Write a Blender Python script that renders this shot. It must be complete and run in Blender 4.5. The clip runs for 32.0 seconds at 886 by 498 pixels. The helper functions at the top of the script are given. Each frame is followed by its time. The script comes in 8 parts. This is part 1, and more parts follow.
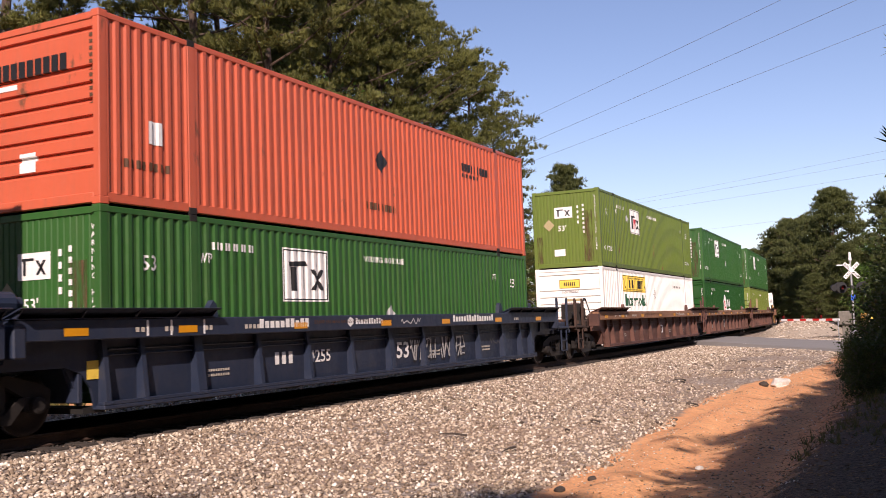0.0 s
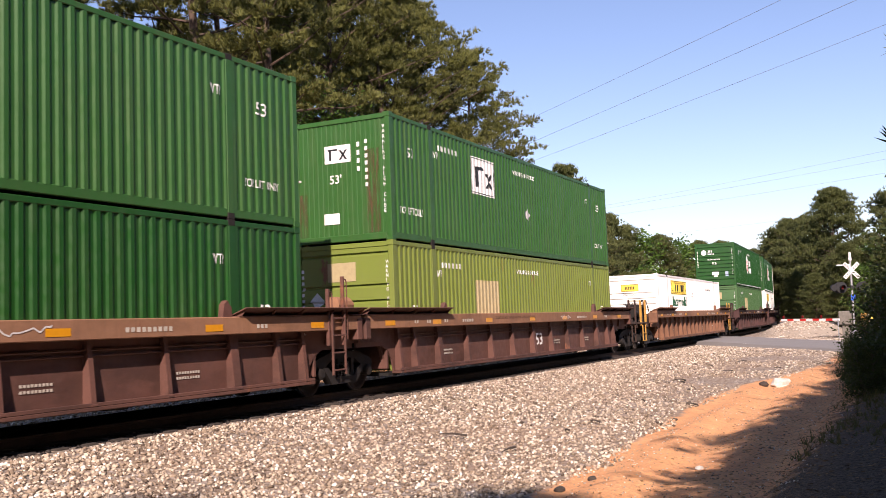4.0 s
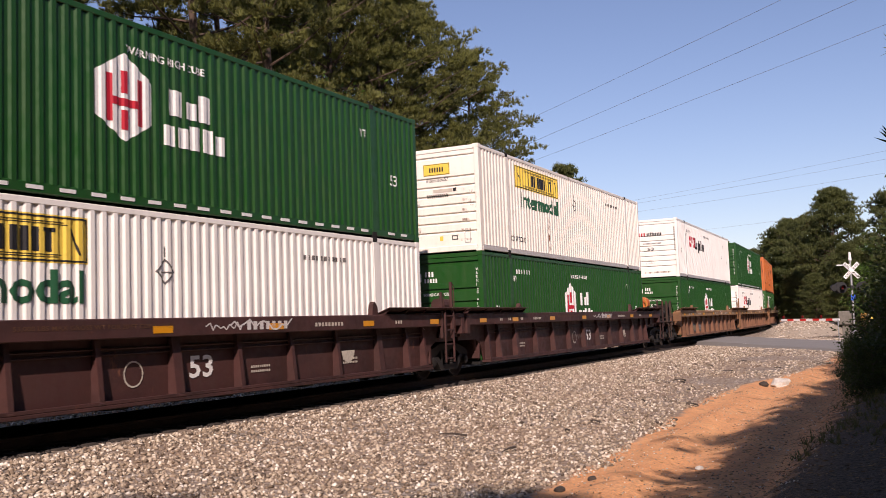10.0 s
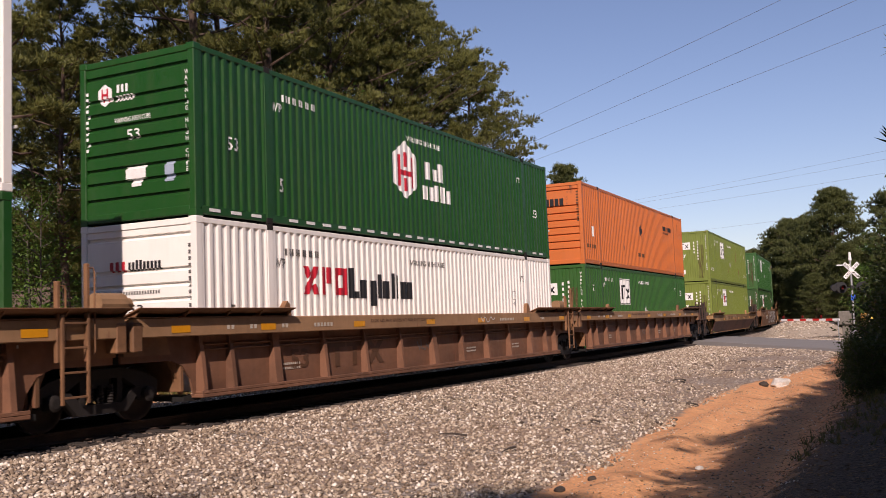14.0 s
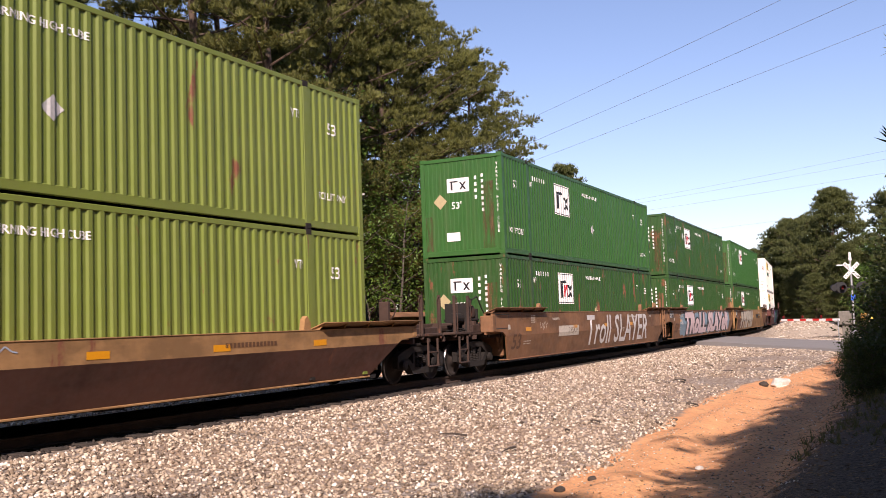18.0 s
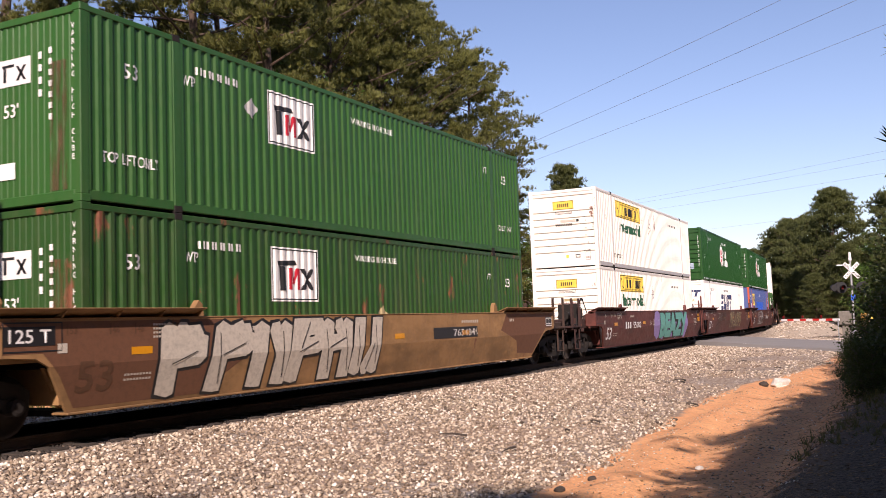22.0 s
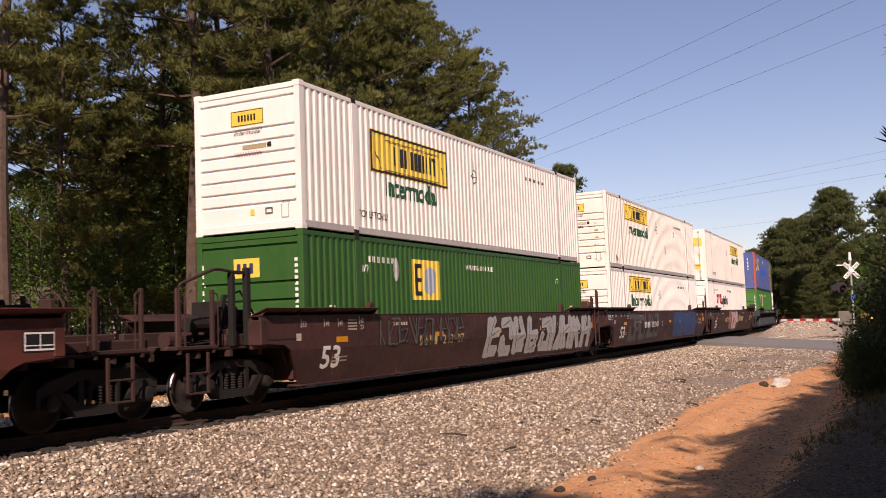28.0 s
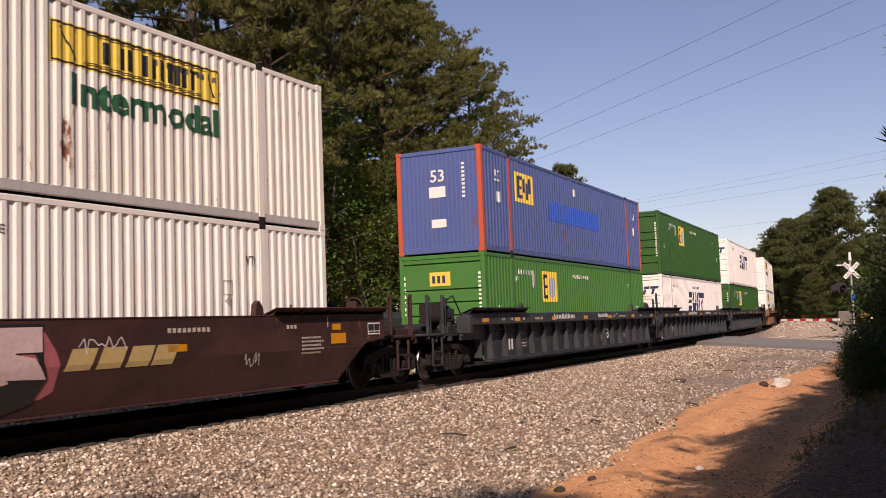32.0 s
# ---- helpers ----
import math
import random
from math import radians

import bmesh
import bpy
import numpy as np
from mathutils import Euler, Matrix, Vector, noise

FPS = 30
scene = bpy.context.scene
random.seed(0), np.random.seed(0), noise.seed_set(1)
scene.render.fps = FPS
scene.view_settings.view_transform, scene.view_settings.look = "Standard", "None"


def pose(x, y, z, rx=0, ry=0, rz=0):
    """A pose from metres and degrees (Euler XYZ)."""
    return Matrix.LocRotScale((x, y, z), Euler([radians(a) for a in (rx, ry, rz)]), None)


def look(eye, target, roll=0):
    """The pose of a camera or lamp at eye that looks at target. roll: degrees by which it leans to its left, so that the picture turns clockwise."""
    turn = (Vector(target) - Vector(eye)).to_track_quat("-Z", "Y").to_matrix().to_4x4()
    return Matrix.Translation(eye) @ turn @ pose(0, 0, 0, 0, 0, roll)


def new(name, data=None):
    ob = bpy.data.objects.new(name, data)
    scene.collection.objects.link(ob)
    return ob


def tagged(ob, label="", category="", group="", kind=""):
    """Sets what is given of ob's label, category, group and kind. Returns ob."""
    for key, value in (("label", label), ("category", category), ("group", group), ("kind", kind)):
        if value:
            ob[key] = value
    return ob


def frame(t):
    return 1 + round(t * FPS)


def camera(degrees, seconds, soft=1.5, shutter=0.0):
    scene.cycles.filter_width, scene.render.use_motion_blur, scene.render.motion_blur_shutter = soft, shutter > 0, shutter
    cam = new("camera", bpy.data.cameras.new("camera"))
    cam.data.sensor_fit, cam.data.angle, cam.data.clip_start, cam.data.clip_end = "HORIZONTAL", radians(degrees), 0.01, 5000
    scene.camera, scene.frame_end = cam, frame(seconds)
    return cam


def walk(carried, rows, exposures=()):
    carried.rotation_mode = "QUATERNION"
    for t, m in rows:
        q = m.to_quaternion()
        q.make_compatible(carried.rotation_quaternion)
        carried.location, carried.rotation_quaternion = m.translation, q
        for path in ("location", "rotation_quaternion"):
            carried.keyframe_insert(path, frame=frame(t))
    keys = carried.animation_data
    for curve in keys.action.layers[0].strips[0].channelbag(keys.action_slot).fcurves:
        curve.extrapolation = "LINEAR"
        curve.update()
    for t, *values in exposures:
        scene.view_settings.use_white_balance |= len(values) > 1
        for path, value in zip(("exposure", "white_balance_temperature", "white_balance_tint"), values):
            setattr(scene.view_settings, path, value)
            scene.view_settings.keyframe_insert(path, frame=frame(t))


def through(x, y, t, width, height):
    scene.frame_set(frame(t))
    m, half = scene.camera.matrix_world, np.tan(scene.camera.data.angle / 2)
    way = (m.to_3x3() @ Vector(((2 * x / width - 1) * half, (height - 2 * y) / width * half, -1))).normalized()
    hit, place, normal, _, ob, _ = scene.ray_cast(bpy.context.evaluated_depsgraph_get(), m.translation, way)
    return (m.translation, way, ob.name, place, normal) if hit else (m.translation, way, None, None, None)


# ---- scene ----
# The camera stands still on the verge beside a railway line.
# World: rail tops at z = 0, the straight part of the track along x, the camera at x = 0.
EYE = Vector((0.0, -11.996, 1.296))
YAW, PITCH, ROLL = radians(27.204), radians(4.491), -2.128
AIM = EYE + 10 * Vector((math.cos(PITCH) * math.cos(YAW), math.cos(PITCH) * math.sin(YAW), math.sin(PITCH)))
cam = camera(49.18, 32.0, soft=0.5, shutter=0.06)
walk(cam, [(0, look(EYE, AIM, ROLL)), (32, look(EYE, AIM, ROLL))],
     [(0, 0.38, 6640, 30), (1, 0.42, 6640, 30), (2, 0.15, 6640, 30), (3, 0.78, 6640, 30), (6, 0.37, 6640, 30), (7, 0.32, 6640, 30), (8, 0.80, 6640, 30), (9, 0.52, 6640, 30), (10, 0.12, 6640, 30), (11, 0.08, 6640, 30), (12, 0.00, 6640, 30), (13, -0.05, 6640, 30), (14, -0.01, 6640, 30), (17, 0.58, 6640, 30), (18, 0.60, 6640, 30), (19, 0.72, 6640, 30), (20, 0.75, 6640, 30), (21, 0.73, 6640, 30), (22, 0.45, 6640, 30), (23, 0.02, 6640, 30), (24, -0.32, 6640, 30), (25, 0.13, 6640, 30), (28, 0.05, 7130, 33), (29, -0.22, 7130, 33), (30, -0.39, 7130, 33), (31, -0.40, 7130, 33), (32, -0.05, 7130, 33)])

# ---------------------------------------------------------------- light
SUN_FROM = Vector((-1.0, -0.47, 0.79)).normalized()
ELEV = math.asin(SUN_FROM.z)
world = bpy.data.worlds.new("sky")
scene.world = world
world.use_nodes = True
nt = world.node_tree
sky = nt.nodes.new("ShaderNodeTexSky")
sky.sky_type, sky.sun_disc = "NISHITA", False
sky.sun_elevation, sky.sun_rotation = ELEV, math.atan2(SUN_FROM.x, SUN_FROM.y)
sky.air_density, sky.dust_density, sky.ozone_density = 1.0, 0.25, 2.5
nt.nodes["Background"].inputs["Strength"].default_value = 0.10
nt.links.new(sky.outputs["Color"], nt.nodes["Background"].inputs["Color"])
sun_data = bpy.data.lights.new("sun", "SUN")
sun_data.energy, sun_data.angle, sun_data.color = 5.0, radians(0.53), (1.0, 0.905, 0.745)
sun = new("sun", sun_data)
sun.matrix_world = look(SUN_FROM * 100, (0, 0, 0))

# ---------------------------------------------------------------- the track's line
KNOTS = ((-80, 0.0), (0, 0.0), (25, 0.95), (50, 1.09), (75, 0.92), (100, 3.9), (140, 3.9), (400, 3.9))
GS = np.arange(-80, 400.5, 0.5)
_turn = np.cumsum(np.interp(GS, [k[0] for k in KNOTS], [k[1] for k in KNOTS])) * 0.0005
_i0 = int(np.searchsorted(GS, 0))
_turn -= _turn[_i0]
GX, GY = np.cumsum(np.cos(_turn)) * 0.5, np.cumsum(np.sin(_turn)) * 0.5
GX, GY = GX - GX[_i0], GY - GY[_i0]


def on_track(s, off=0.0, z=0.0):
    """A point of the track's line, s metres along it and off metres to its left."""
    if s < GS[0]:
        return Vector((GX[0] + s - GS[0], off, z))
    x, y, t = np.interp(s, GS, GX), np.interp(s, GS, GY), np.interp(s, GS, _turn)
    return Vector((float(x - off * np.sin(t)), float(y + off * np.cos(t)), z))


def along_chord(a, b, z=0.0):
    """The pose of something that stands on the track at a and b, its origin at a and x towards b."""
    pa, pb = on_track(a), on_track(b)
    return pose(pa.x, pa.y, z, 0, 0, math.degrees(math.atan2(pb.y - pa.y, pb.x - pa.x)))


# ---------------------------------------------------------------- mesh helpers
class Build:
    """Collects vertices and faces for one mesh."""

    def __init__(self):
        self.v, self.f = [], []

    def add(self, verts, faces):
        n = len(self.v)
        self.v.extend(tuple(p) for p in verts)
        self.f.extend(tuple(i + n for i in f) for f in faces)
        return self

    def box(self, x0, x1, y0, y1, z0, z1, b=0.0):
        """A box, its edges cut by b."""
        if b <= 0:
            v = [(x, y, z) for x in (x0, x1) for y in (y0, y1) for z in (z0, z1)]
            return self.add(v, [(0, 1, 3, 2), (4, 6, 7, 5), (0, 4, 5, 1), (2, 3, 7, 6), (0, 2, 6, 4), (1, 5, 7, 3)])
        b = min(b, (x1 - x0) * 0.45, (y1 - y0) * 0.45, (z1 - z0) * 0.45)
        lo, hi, v, idx = (x0, y0, z0), (x1, y1, z1), [], {}
        for c in range(8):
            s = [(c >> k) & 1 for k in range(3)]
            for ax in range(3):
                p = [(hi[k] if s[k] else lo[k]) if k == ax else (hi[k] - b if s[k] else lo[k] + b) for k in range(3)]
                idx[(c, ax)] = len(v)
                v.append(p)
        f = []
        for ax in range(3):
            u, w = [k for k in range(3) if k != ax]
            for s in (0, 1):
                cs = [(s << ax) | (a << u) | (e << w) for a, e in ((0, 0), (1, 0), (1, 1), (0, 1))]
                q = [idx[(c, ax)] for c in cs]
                f.append(q if (s == 1) == (ax != 1) else q[::-1])
        for ax in range(3):
            u, w = [k for k in range(3) if k != ax]
            for a in (0, 1):
                for e in (0, 1):
                    c0, c1 = (a << u) | (e << w), (1 << ax) | (a << u) | (e << w)
                    f.append([idx[(c0, u)], idx[(c1, u)], idx[(c1, w)], idx[(c0, w)]])
        for c in range(8):
            f.append([idx[(c, 0)], idx[(c, 1)], idx[(c, 2)]])
        return self.add(v, f)

    def prism(self, poly, y0, y1):
        """A polygon of (x, z) drawn out from y0 to y1."""
        n = len(poly)
        v = [(x, y0, z) for x, z in poly] + [(x, y1, z) for x, z in poly]
        return self.add(v, [tuple(range(n)), tuple(range(2 * n - 1, n - 1, -1))]
                        + [(i, i + n, (i + 1) % n + n, (i + 1) % n) for i in range(n)])

    def extrude_x(self, poly, x0, x1):
        """A polygon of (y, z) drawn out from x0 to x1."""
        n = len(poly)
        v = [(x0, y, z) for y, z in poly] + [(x1, y, z) for y, z in poly]
        return self.add(v, [tuple(range(n)), tuple(range(2 * n - 1, n - 1, -1))]
                        + [(i, i + n, (i + 1) % n + n, (i + 1) % n) for i in range(n)])

    def tube(self, path, r, n=6, r1=None):
        """A round bar along a path, its ends closed; r1: the radius at the end."""
        r1 = r if r1 is None else r1
        rings = []
        for i, p in enumerate(path):
            p = Vector(p)
            d = (Vector(path[min(i + 1, len(path) - 1)]) - Vector(path[max(i - 1, 0)])).normalized()
            a = d.cross(Vector((0, 0, 1)) if abs(d.z) < 0.9 else Vector((1, 0, 0))).normalized()
            b = d.cross(a)
            rr = r + (r1 - r) * i / max(1, len(path) - 1)
            rings.append([p + (a * math.cos(t) + b * math.sin(t)) * rr for t in (2 * math.pi * k / n for k in range(n))])
        v = [q for ring in rings for q in ring]
        f = [(i * n + k, i * n + (k + 1) % n, (i + 1) * n + (k + 1) % n, (i + 1) * n + k)
             for i in range(len(rings) - 1) for k in range(n)]
        return self.add(v, f + [tuple(range(n))[::-1], tuple(range((len(rings) - 1) * n, len(rings) * n))])

    def lathe_y(self, prof, cx, cz, n=24):
        """A profile of (radius, y) turned about an axis along y through (cx, cz)."""
        v = [(cx + r * math.cos(2 * math.pi * k / n), y, cz + r * math.sin(2 * math.pi * k / n)) for r, y in prof for k in range(n)]
        f = [(i * n + k, i * n + (k + 1) % n, (i + 1) * n + (k + 1) % n, (i + 1) * n + k) for i in range(len(prof) - 1) for k in range(n)]
        return self.add(v, f)

    def mesh(self, name):
        me = bpy.data.meshes.new(name)
        me.from_pydata(self.v, [], self.f)
        bm = bmesh.new()
        bm.from_mesh(me)
        bmesh.ops.recalc_face_normals(bm, faces=bm.faces)
        bm.to_mesh(me)
        bm.free()
        return me


MESHES = {}


def shared(key, mat, make):
    """One mesh for each key and material, built by make() the first time."""
    full = (key, mat.name)
    if full not in MESHES:
        base = (key, None)
        if base not in MESHES:
            made = make()
            MESHES[base] = made.mesh(str(key[0])) if isinstance(made, Build) else made
            me = MESHES[base]
        else:
            me = MESHES[base].copy()
        me.materials.clear()
        me.materials.append(mat)
        MESHES[full] = me
    return MESHES[full]


TINY = ("stencil_marking", "serial_marking", "serial_bars", "caution_marking", "spray_fill", "spray_outline", "spray_line", "spray_halo", "sprayed_scrawl")


def part(name, me, parent, label="", m=None, mat=None):
    """Links a mesh, or what Build has collected, as ONE object under a thing or part."""
    if isinstance(me, Build):
        me = me.mesh(name)
        me.materials.append(mat)
    ob = new(name, me)
    ob.parent = parent
    if m is not None:
        ob.matrix_basis = m
    if name in TINY:
        tagged(ob, label or "small painted writing", kind="stuff")
    elif label:
        tagged(ob, label)
    return ob


def thing(name, label, category, group="", kind="", me=None, m=None):
    ob = new(name, me)
    if m is not None:
        ob.matrix_basis = m
    return tagged(ob, label, category, group, kind)


# ---------------------------------------------------------------- materials
class Nodes:
    """Short forms for building node materials."""

    def __init__(self, name):
        self.mat = bpy.data.materials.new(name)
        self.mat.use_nodes = True
        self.t = self.mat.node_tree
        self.bsdf = self.t.nodes["Principled BSDF"]
        self.coord = self.t.nodes.new("ShaderNodeTexCoord")
        info, add = self.t.nodes.new("ShaderNodeObjectInfo"), self.t.nodes.new("ShaderNodeVectorMath")
        add.operation = "MULTIPLY_ADD"
        add.inputs[1].default_value = (61.0, 23.0, 0.0)
        self.link(info.outputs["Random"], add.inputs[0])
        self.link(self.coord.outputs["Object"], add.inputs[2])
        self.pos = add.outputs[0]

    def link(self, a, b):
        self.t.links.new(a, b)

    def place(self, scale=(1, 1, 1), which="Object"):
        n = self.t.nodes.new("ShaderNodeMapping")
        n.inputs["Scale"].default_value = scale
        self.link(self.pos, n.inputs["Vector"])
        return n.outputs["Vector"]

    def noise(self, scale, detail=4, rough=0.6, vec=None):
        n = self.t.nodes.new("ShaderNodeTexNoise")
        n.inputs["Scale"].default_value, n.inputs["Detail"].default_value, n.inputs["Roughness"].default_value = scale, detail, rough
        self.link(vec if vec is not None else self.pos, n.inputs["Vector"])
        return n.outputs["Fac"]

    def ramp(self, fac, *stops):
        n = self.t.nodes.new("ShaderNodeValToRGB")
        e = n.color_ramp.elements
        while len(e) < len(stops):
            e.new(0.5)
        for el, (pos, col) in zip(e, stops):
            el.position = pos
            el.color = (*col, 1) if isinstance(col, tuple) else (col, col, col, 1)
        self.link(fac, n.inputs["Fac"])
        return n.outputs["Color"]

    def mix(self, fac, a, b, kind="MIX"):
        n = self.t.nodes.new("ShaderNodeMix")
        n.data_type, n.blend_type = "RGBA", kind
        for key, val in ((0, fac), (6, a), (7, b)):
            if isinstance(val, (int, float)):
                n.inputs[key].default_value = val if key == 0 else (val, val, val, 1)
            elif isinstance(val, tuple):
                n.inputs[key].default_value = (*val, 1)
            else:
                self.link(val, n.inputs[key])
        return n.outputs[2]

    def bump(self, height, strength, distance=0.01):
        n = self.t.nodes.new("ShaderNodeBump")
        n.inputs["Strength"].default_value, n.inputs["Distance"].default_value = strength, distance
        self.link(height, n.inputs["Height"])
        self.link(n.outputs["Normal"], self.bsdf.inputs["Normal"])

    def done(self, color, rough=0.6, metal=0.0, spec=0.5):
        for key, val in (("Base Color", color), ("Roughness", rough), ("Metallic", metal)):
            if isinstance(val, tuple):
                self.bsdf.inputs[key].default_value = (*val, 1)
            elif isinstance(val, (int, float)):
                self.bsdf.inputs[key].default_value = val
            else:
                self.link(val, self.bsdf.inputs[key])
        self.bsdf.inputs["Specular IOR Level"].default_value = spec
        return self.mat


def shade(c, k):
    return tuple(min(1.0, x * k) for x in c)


def paint(name, c, dirt=0.25, rust=0.0, rough=0.45, grime=(0.16, 0.12, 0.08), blotch=0.0):
    """Sprayed paint on steel: faded in patches, rain streaks of grime, rust where asked for."""
    n = Nodes(name)
    big = n.noise(0.7, 3, 0.6)
    col = n.mix(big, shade(c, 0.86), shade(c, 1.12))
    streak = n.ramp(n.noise(5.0, 5, 0.65, n.place((1.0, 1.0, 0.09))), (0.47, 0.0), (0.78, 1.0))
    spots = n.ramp(n.noise(9.0, 6, 0.7), (0.52, 0.0), (0.75, 1.0))
    grim = n.mix(0.35, streak, spots)
    f = n.mix(1.0, grim, dirt, "MULTIPLY")
    col = n.mix(f, col, grime)
    if blotch > 0:
        old = n.ramp(n.noise(0.8, 6, 0.62, n.place((0.7, 1.0, 1.5))), (0.44, 0.0), (0.62, blotch))
        col = n.mix(old, col, shade(c, 0.42))
        pale = n.ramp(n.noise(1.9, 5, 0.6, n.place((0.6, 1.0, 1.2))), (0.58, 0.0), (0.72, blotch * 0.5))
        col = n.mix(pale, col, shade(c, 1.6))
    if rust > 0:
        patch = n.ramp(n.noise(1.3, 8, 0.68, n.place((1.6, 1.0, 0.5))), (0.64 - rust * 0.2, 0.0), (0.69 - rust * 0.2, 1.0))
        col = n.mix(patch, col, n.mix(n.noise(14, 4), (0.10, 0.035, 0.02), (0.26, 0.10, 0.05)))
    n.bump(n.noise(22, 4), 0.12, 0.004)
    return n.done(col, n.ramp(n.noise(6, 4), (0.3, rough - 0.08), (0.75, rough + 0.2)))


def grimy(name, c, dark=0.5, rough=0.75, scale=3.0, metal=0.0):
    """Weathered metal or wood: mottled at two scales, with a fine relief."""
    n = Nodes(name)
    col = n.mix(n.ramp(n.noise(scale, 6, 0.7), (0.3, 0.0), (0.7, 1.0)), shade(c, dark), c)
    col = n.mix(n.ramp(n.noise(scale * 9, 4), (0.45, 0.0), (0.8, 0.6)), col, shade(c, 1.5))
    n.bump(n.noise(scale * 14, 5), 0.3, 0.006)
    return n.done(col, rough, metal)


def plain(name, c, rough=0.5, wear=0.3):
    n = Nodes(name)
    col = n.mix(n.ramp(n.noise(11, 6, 0.7), (0.45, 0.0), (0.72, wear)), c, shade(c, 0.45))
    return n.done(col, rough)


def leafy(name, lo, hi, gloss=0.55, through=0.35):
    """Leaves or needles: each tuft its own tone, some light passing through."""
    n = Nodes(name)
    geo = n.t.nodes.new("ShaderNodeNewGeometry")
    col = n.mix(geo.outputs["Random Per Island"], lo, hi)
    col = n.mix(n.ramp(n.noise(0.9, 3), (0.35, 0.0), (0.7, 0.5)), col, shade(hi, 1.15))
    n.done(col, gloss, 0, 0.3)
    tr = n.t.nodes.new("ShaderNodeBsdfTranslucent")
    n.link(col, tr.inputs["Color"])
    mx = n.t.nodes.new("ShaderNodeMixShader")
    mx.inputs[0].default_value = through
    n.link(n.bsdf.outputs[0], mx.inputs[1])
    n.link(tr.outputs[0], mx.inputs[2])
    n.link(mx.outputs[0], n.t.nodes["Material Output"].inputs["Surface"])
    return n.mat


def stain(name, c, cover=0.5):
    """A thin stain with gaps: streaks that run down."""
    n = Nodes(name)
    a = n.ramp(n.noise(7, 5, 0.65, n.place((2.2, 2.2, 0.22))), (0.62 - cover * 0.3, 0.0), (0.80 - cover * 0.2, 0.85))
    n.link(a, n.bsdf.inputs["Alpha"])
    return n.done(n.mix(n.noise(12, 4), shade(c, 0.5), c), 0.9)


PAINT = {
    "green": paint("green_paint", (0.022, 0.102, 0.017), 0.22),
    "green_rusty": paint("rusted_green_paint", (0.016, 0.070, 0.011), 0.35, 0.24),
    "deep": paint("deep_green_paint", (0.0062, 0.067, 0.008), 0.14, 0.0, 0.4),
    "faded": paint("faded_green_paint", (0.052, 0.130, 0.044), 0.3),
    "olive": paint("olive_green_paint", (0.112, 0.168, 0.024), 0.35, 0.02),
    "lime": paint("light_olive_paint", (0.155, 0.205, 0.034), 0.3, 0.02),
    "fresh": paint("mid_green_paint", (0.045, 0.19, 0.035), 0.22),
    "white": paint("white_paint", (0.86, 0.84, 0.79), 0.11, 0.0, 0.5, (0.30, 0.22, 0.15)),
    "cream": paint("dirty_white_paint", (0.86, 0.82, 0.74), 0.20, 0.03, 0.55, (0.32, 0.22, 0.14)),
    "grey": paint("light_grey_paint", (0.52, 0.51, 0.50), 0.4, 0.0, 0.55, (0.2, 0.17, 0.14)),
    "red": paint("orange_red_paint", (0.57, 0.112, 0.052), 0.32, 0.05),
    "orange": paint("orange_paint", (0.56, 0.15, 0.035), 0.25, 0.03),
    "blue": paint("blue_paint", (0.075, 0.12, 0.32), 0.4, 0.04),
    "vermilion": paint("vermilion_paint", (0.55, 0.10, 0.04), 0.2),
    "car_blue": paint("blue_black_car_paint", (0.014, 0.023, 0.048), 0.3, 0.0, 0.5, (0.09, 0.075, 0.06)),
    "car_brown": paint("brown_car_paint", (0.118, 0.050, 0.036), 0.5, 0.05, 0.7, (0.075, 0.045, 0.03), 0.75),
    "car_tan": paint("tan_car_paint", (0.225, 0.110, 0.050), 0.5, 0.06, 0.7, (0.10, 0.055, 0.03), 0.75),
    "car_yellow": paint("ochre_car_paint", (0.33, 0.185, 0.075), 0.5, 0.05, 0.7, (0.12, 0.06, 0.03), 0.75),
    "car_maroon": paint("maroon_car_paint", (0.060, 0.020, 0.017), 0.45, 0.03, 0.65, (0.06, 0.04, 0.03), 0.75),
    "car_red": paint("oxide_red_car_paint", (0.125, 0.032, 0.023), 0.4, 0.02, 0.6, (0.06, 0.035, 0.028), 0.75),
    "car_grey": paint("slate_car_paint", (0.028, 0.035, 0.044), 0.4, 0.0, 0.6, (0.09, 0.07, 0.055), 0.75),
}
SILL_PAINT = {
    "car_brown": paint("dusty_brown_sill_paint", (0.29, 0.145, 0.078), 0.5, 0.05, 0.75, (0.09, 0.05, 0.03), 0.45),
    "car_tan": paint("dusty_tan_sill_paint", (0.33, 0.19, 0.095), 0.5, 0.05, 0.75, (0.13, 0.07, 0.04), 0.45),
}
PAINT["gear_brown"] = paint("grimy_brown_gear_paint", (0.055, 0.030, 0.021), 0.5, 0.1, 0.8, (0.03, 0.02, 0.015), 0.6)
PAINT["gear_maroon"] = paint("grimy_maroon_gear_paint", (0.045, 0.018, 0.015), 0.5, 0.05, 0.8, (0.03, 0.02, 0.015), 0.6)
PAINT["tan_sheet"] = paint("rusty_brown_side_paint", (0.20, 0.092, 0.050), 0.5, 0.06, 0.75, (0.07, 0.04, 0.025), 0.6)
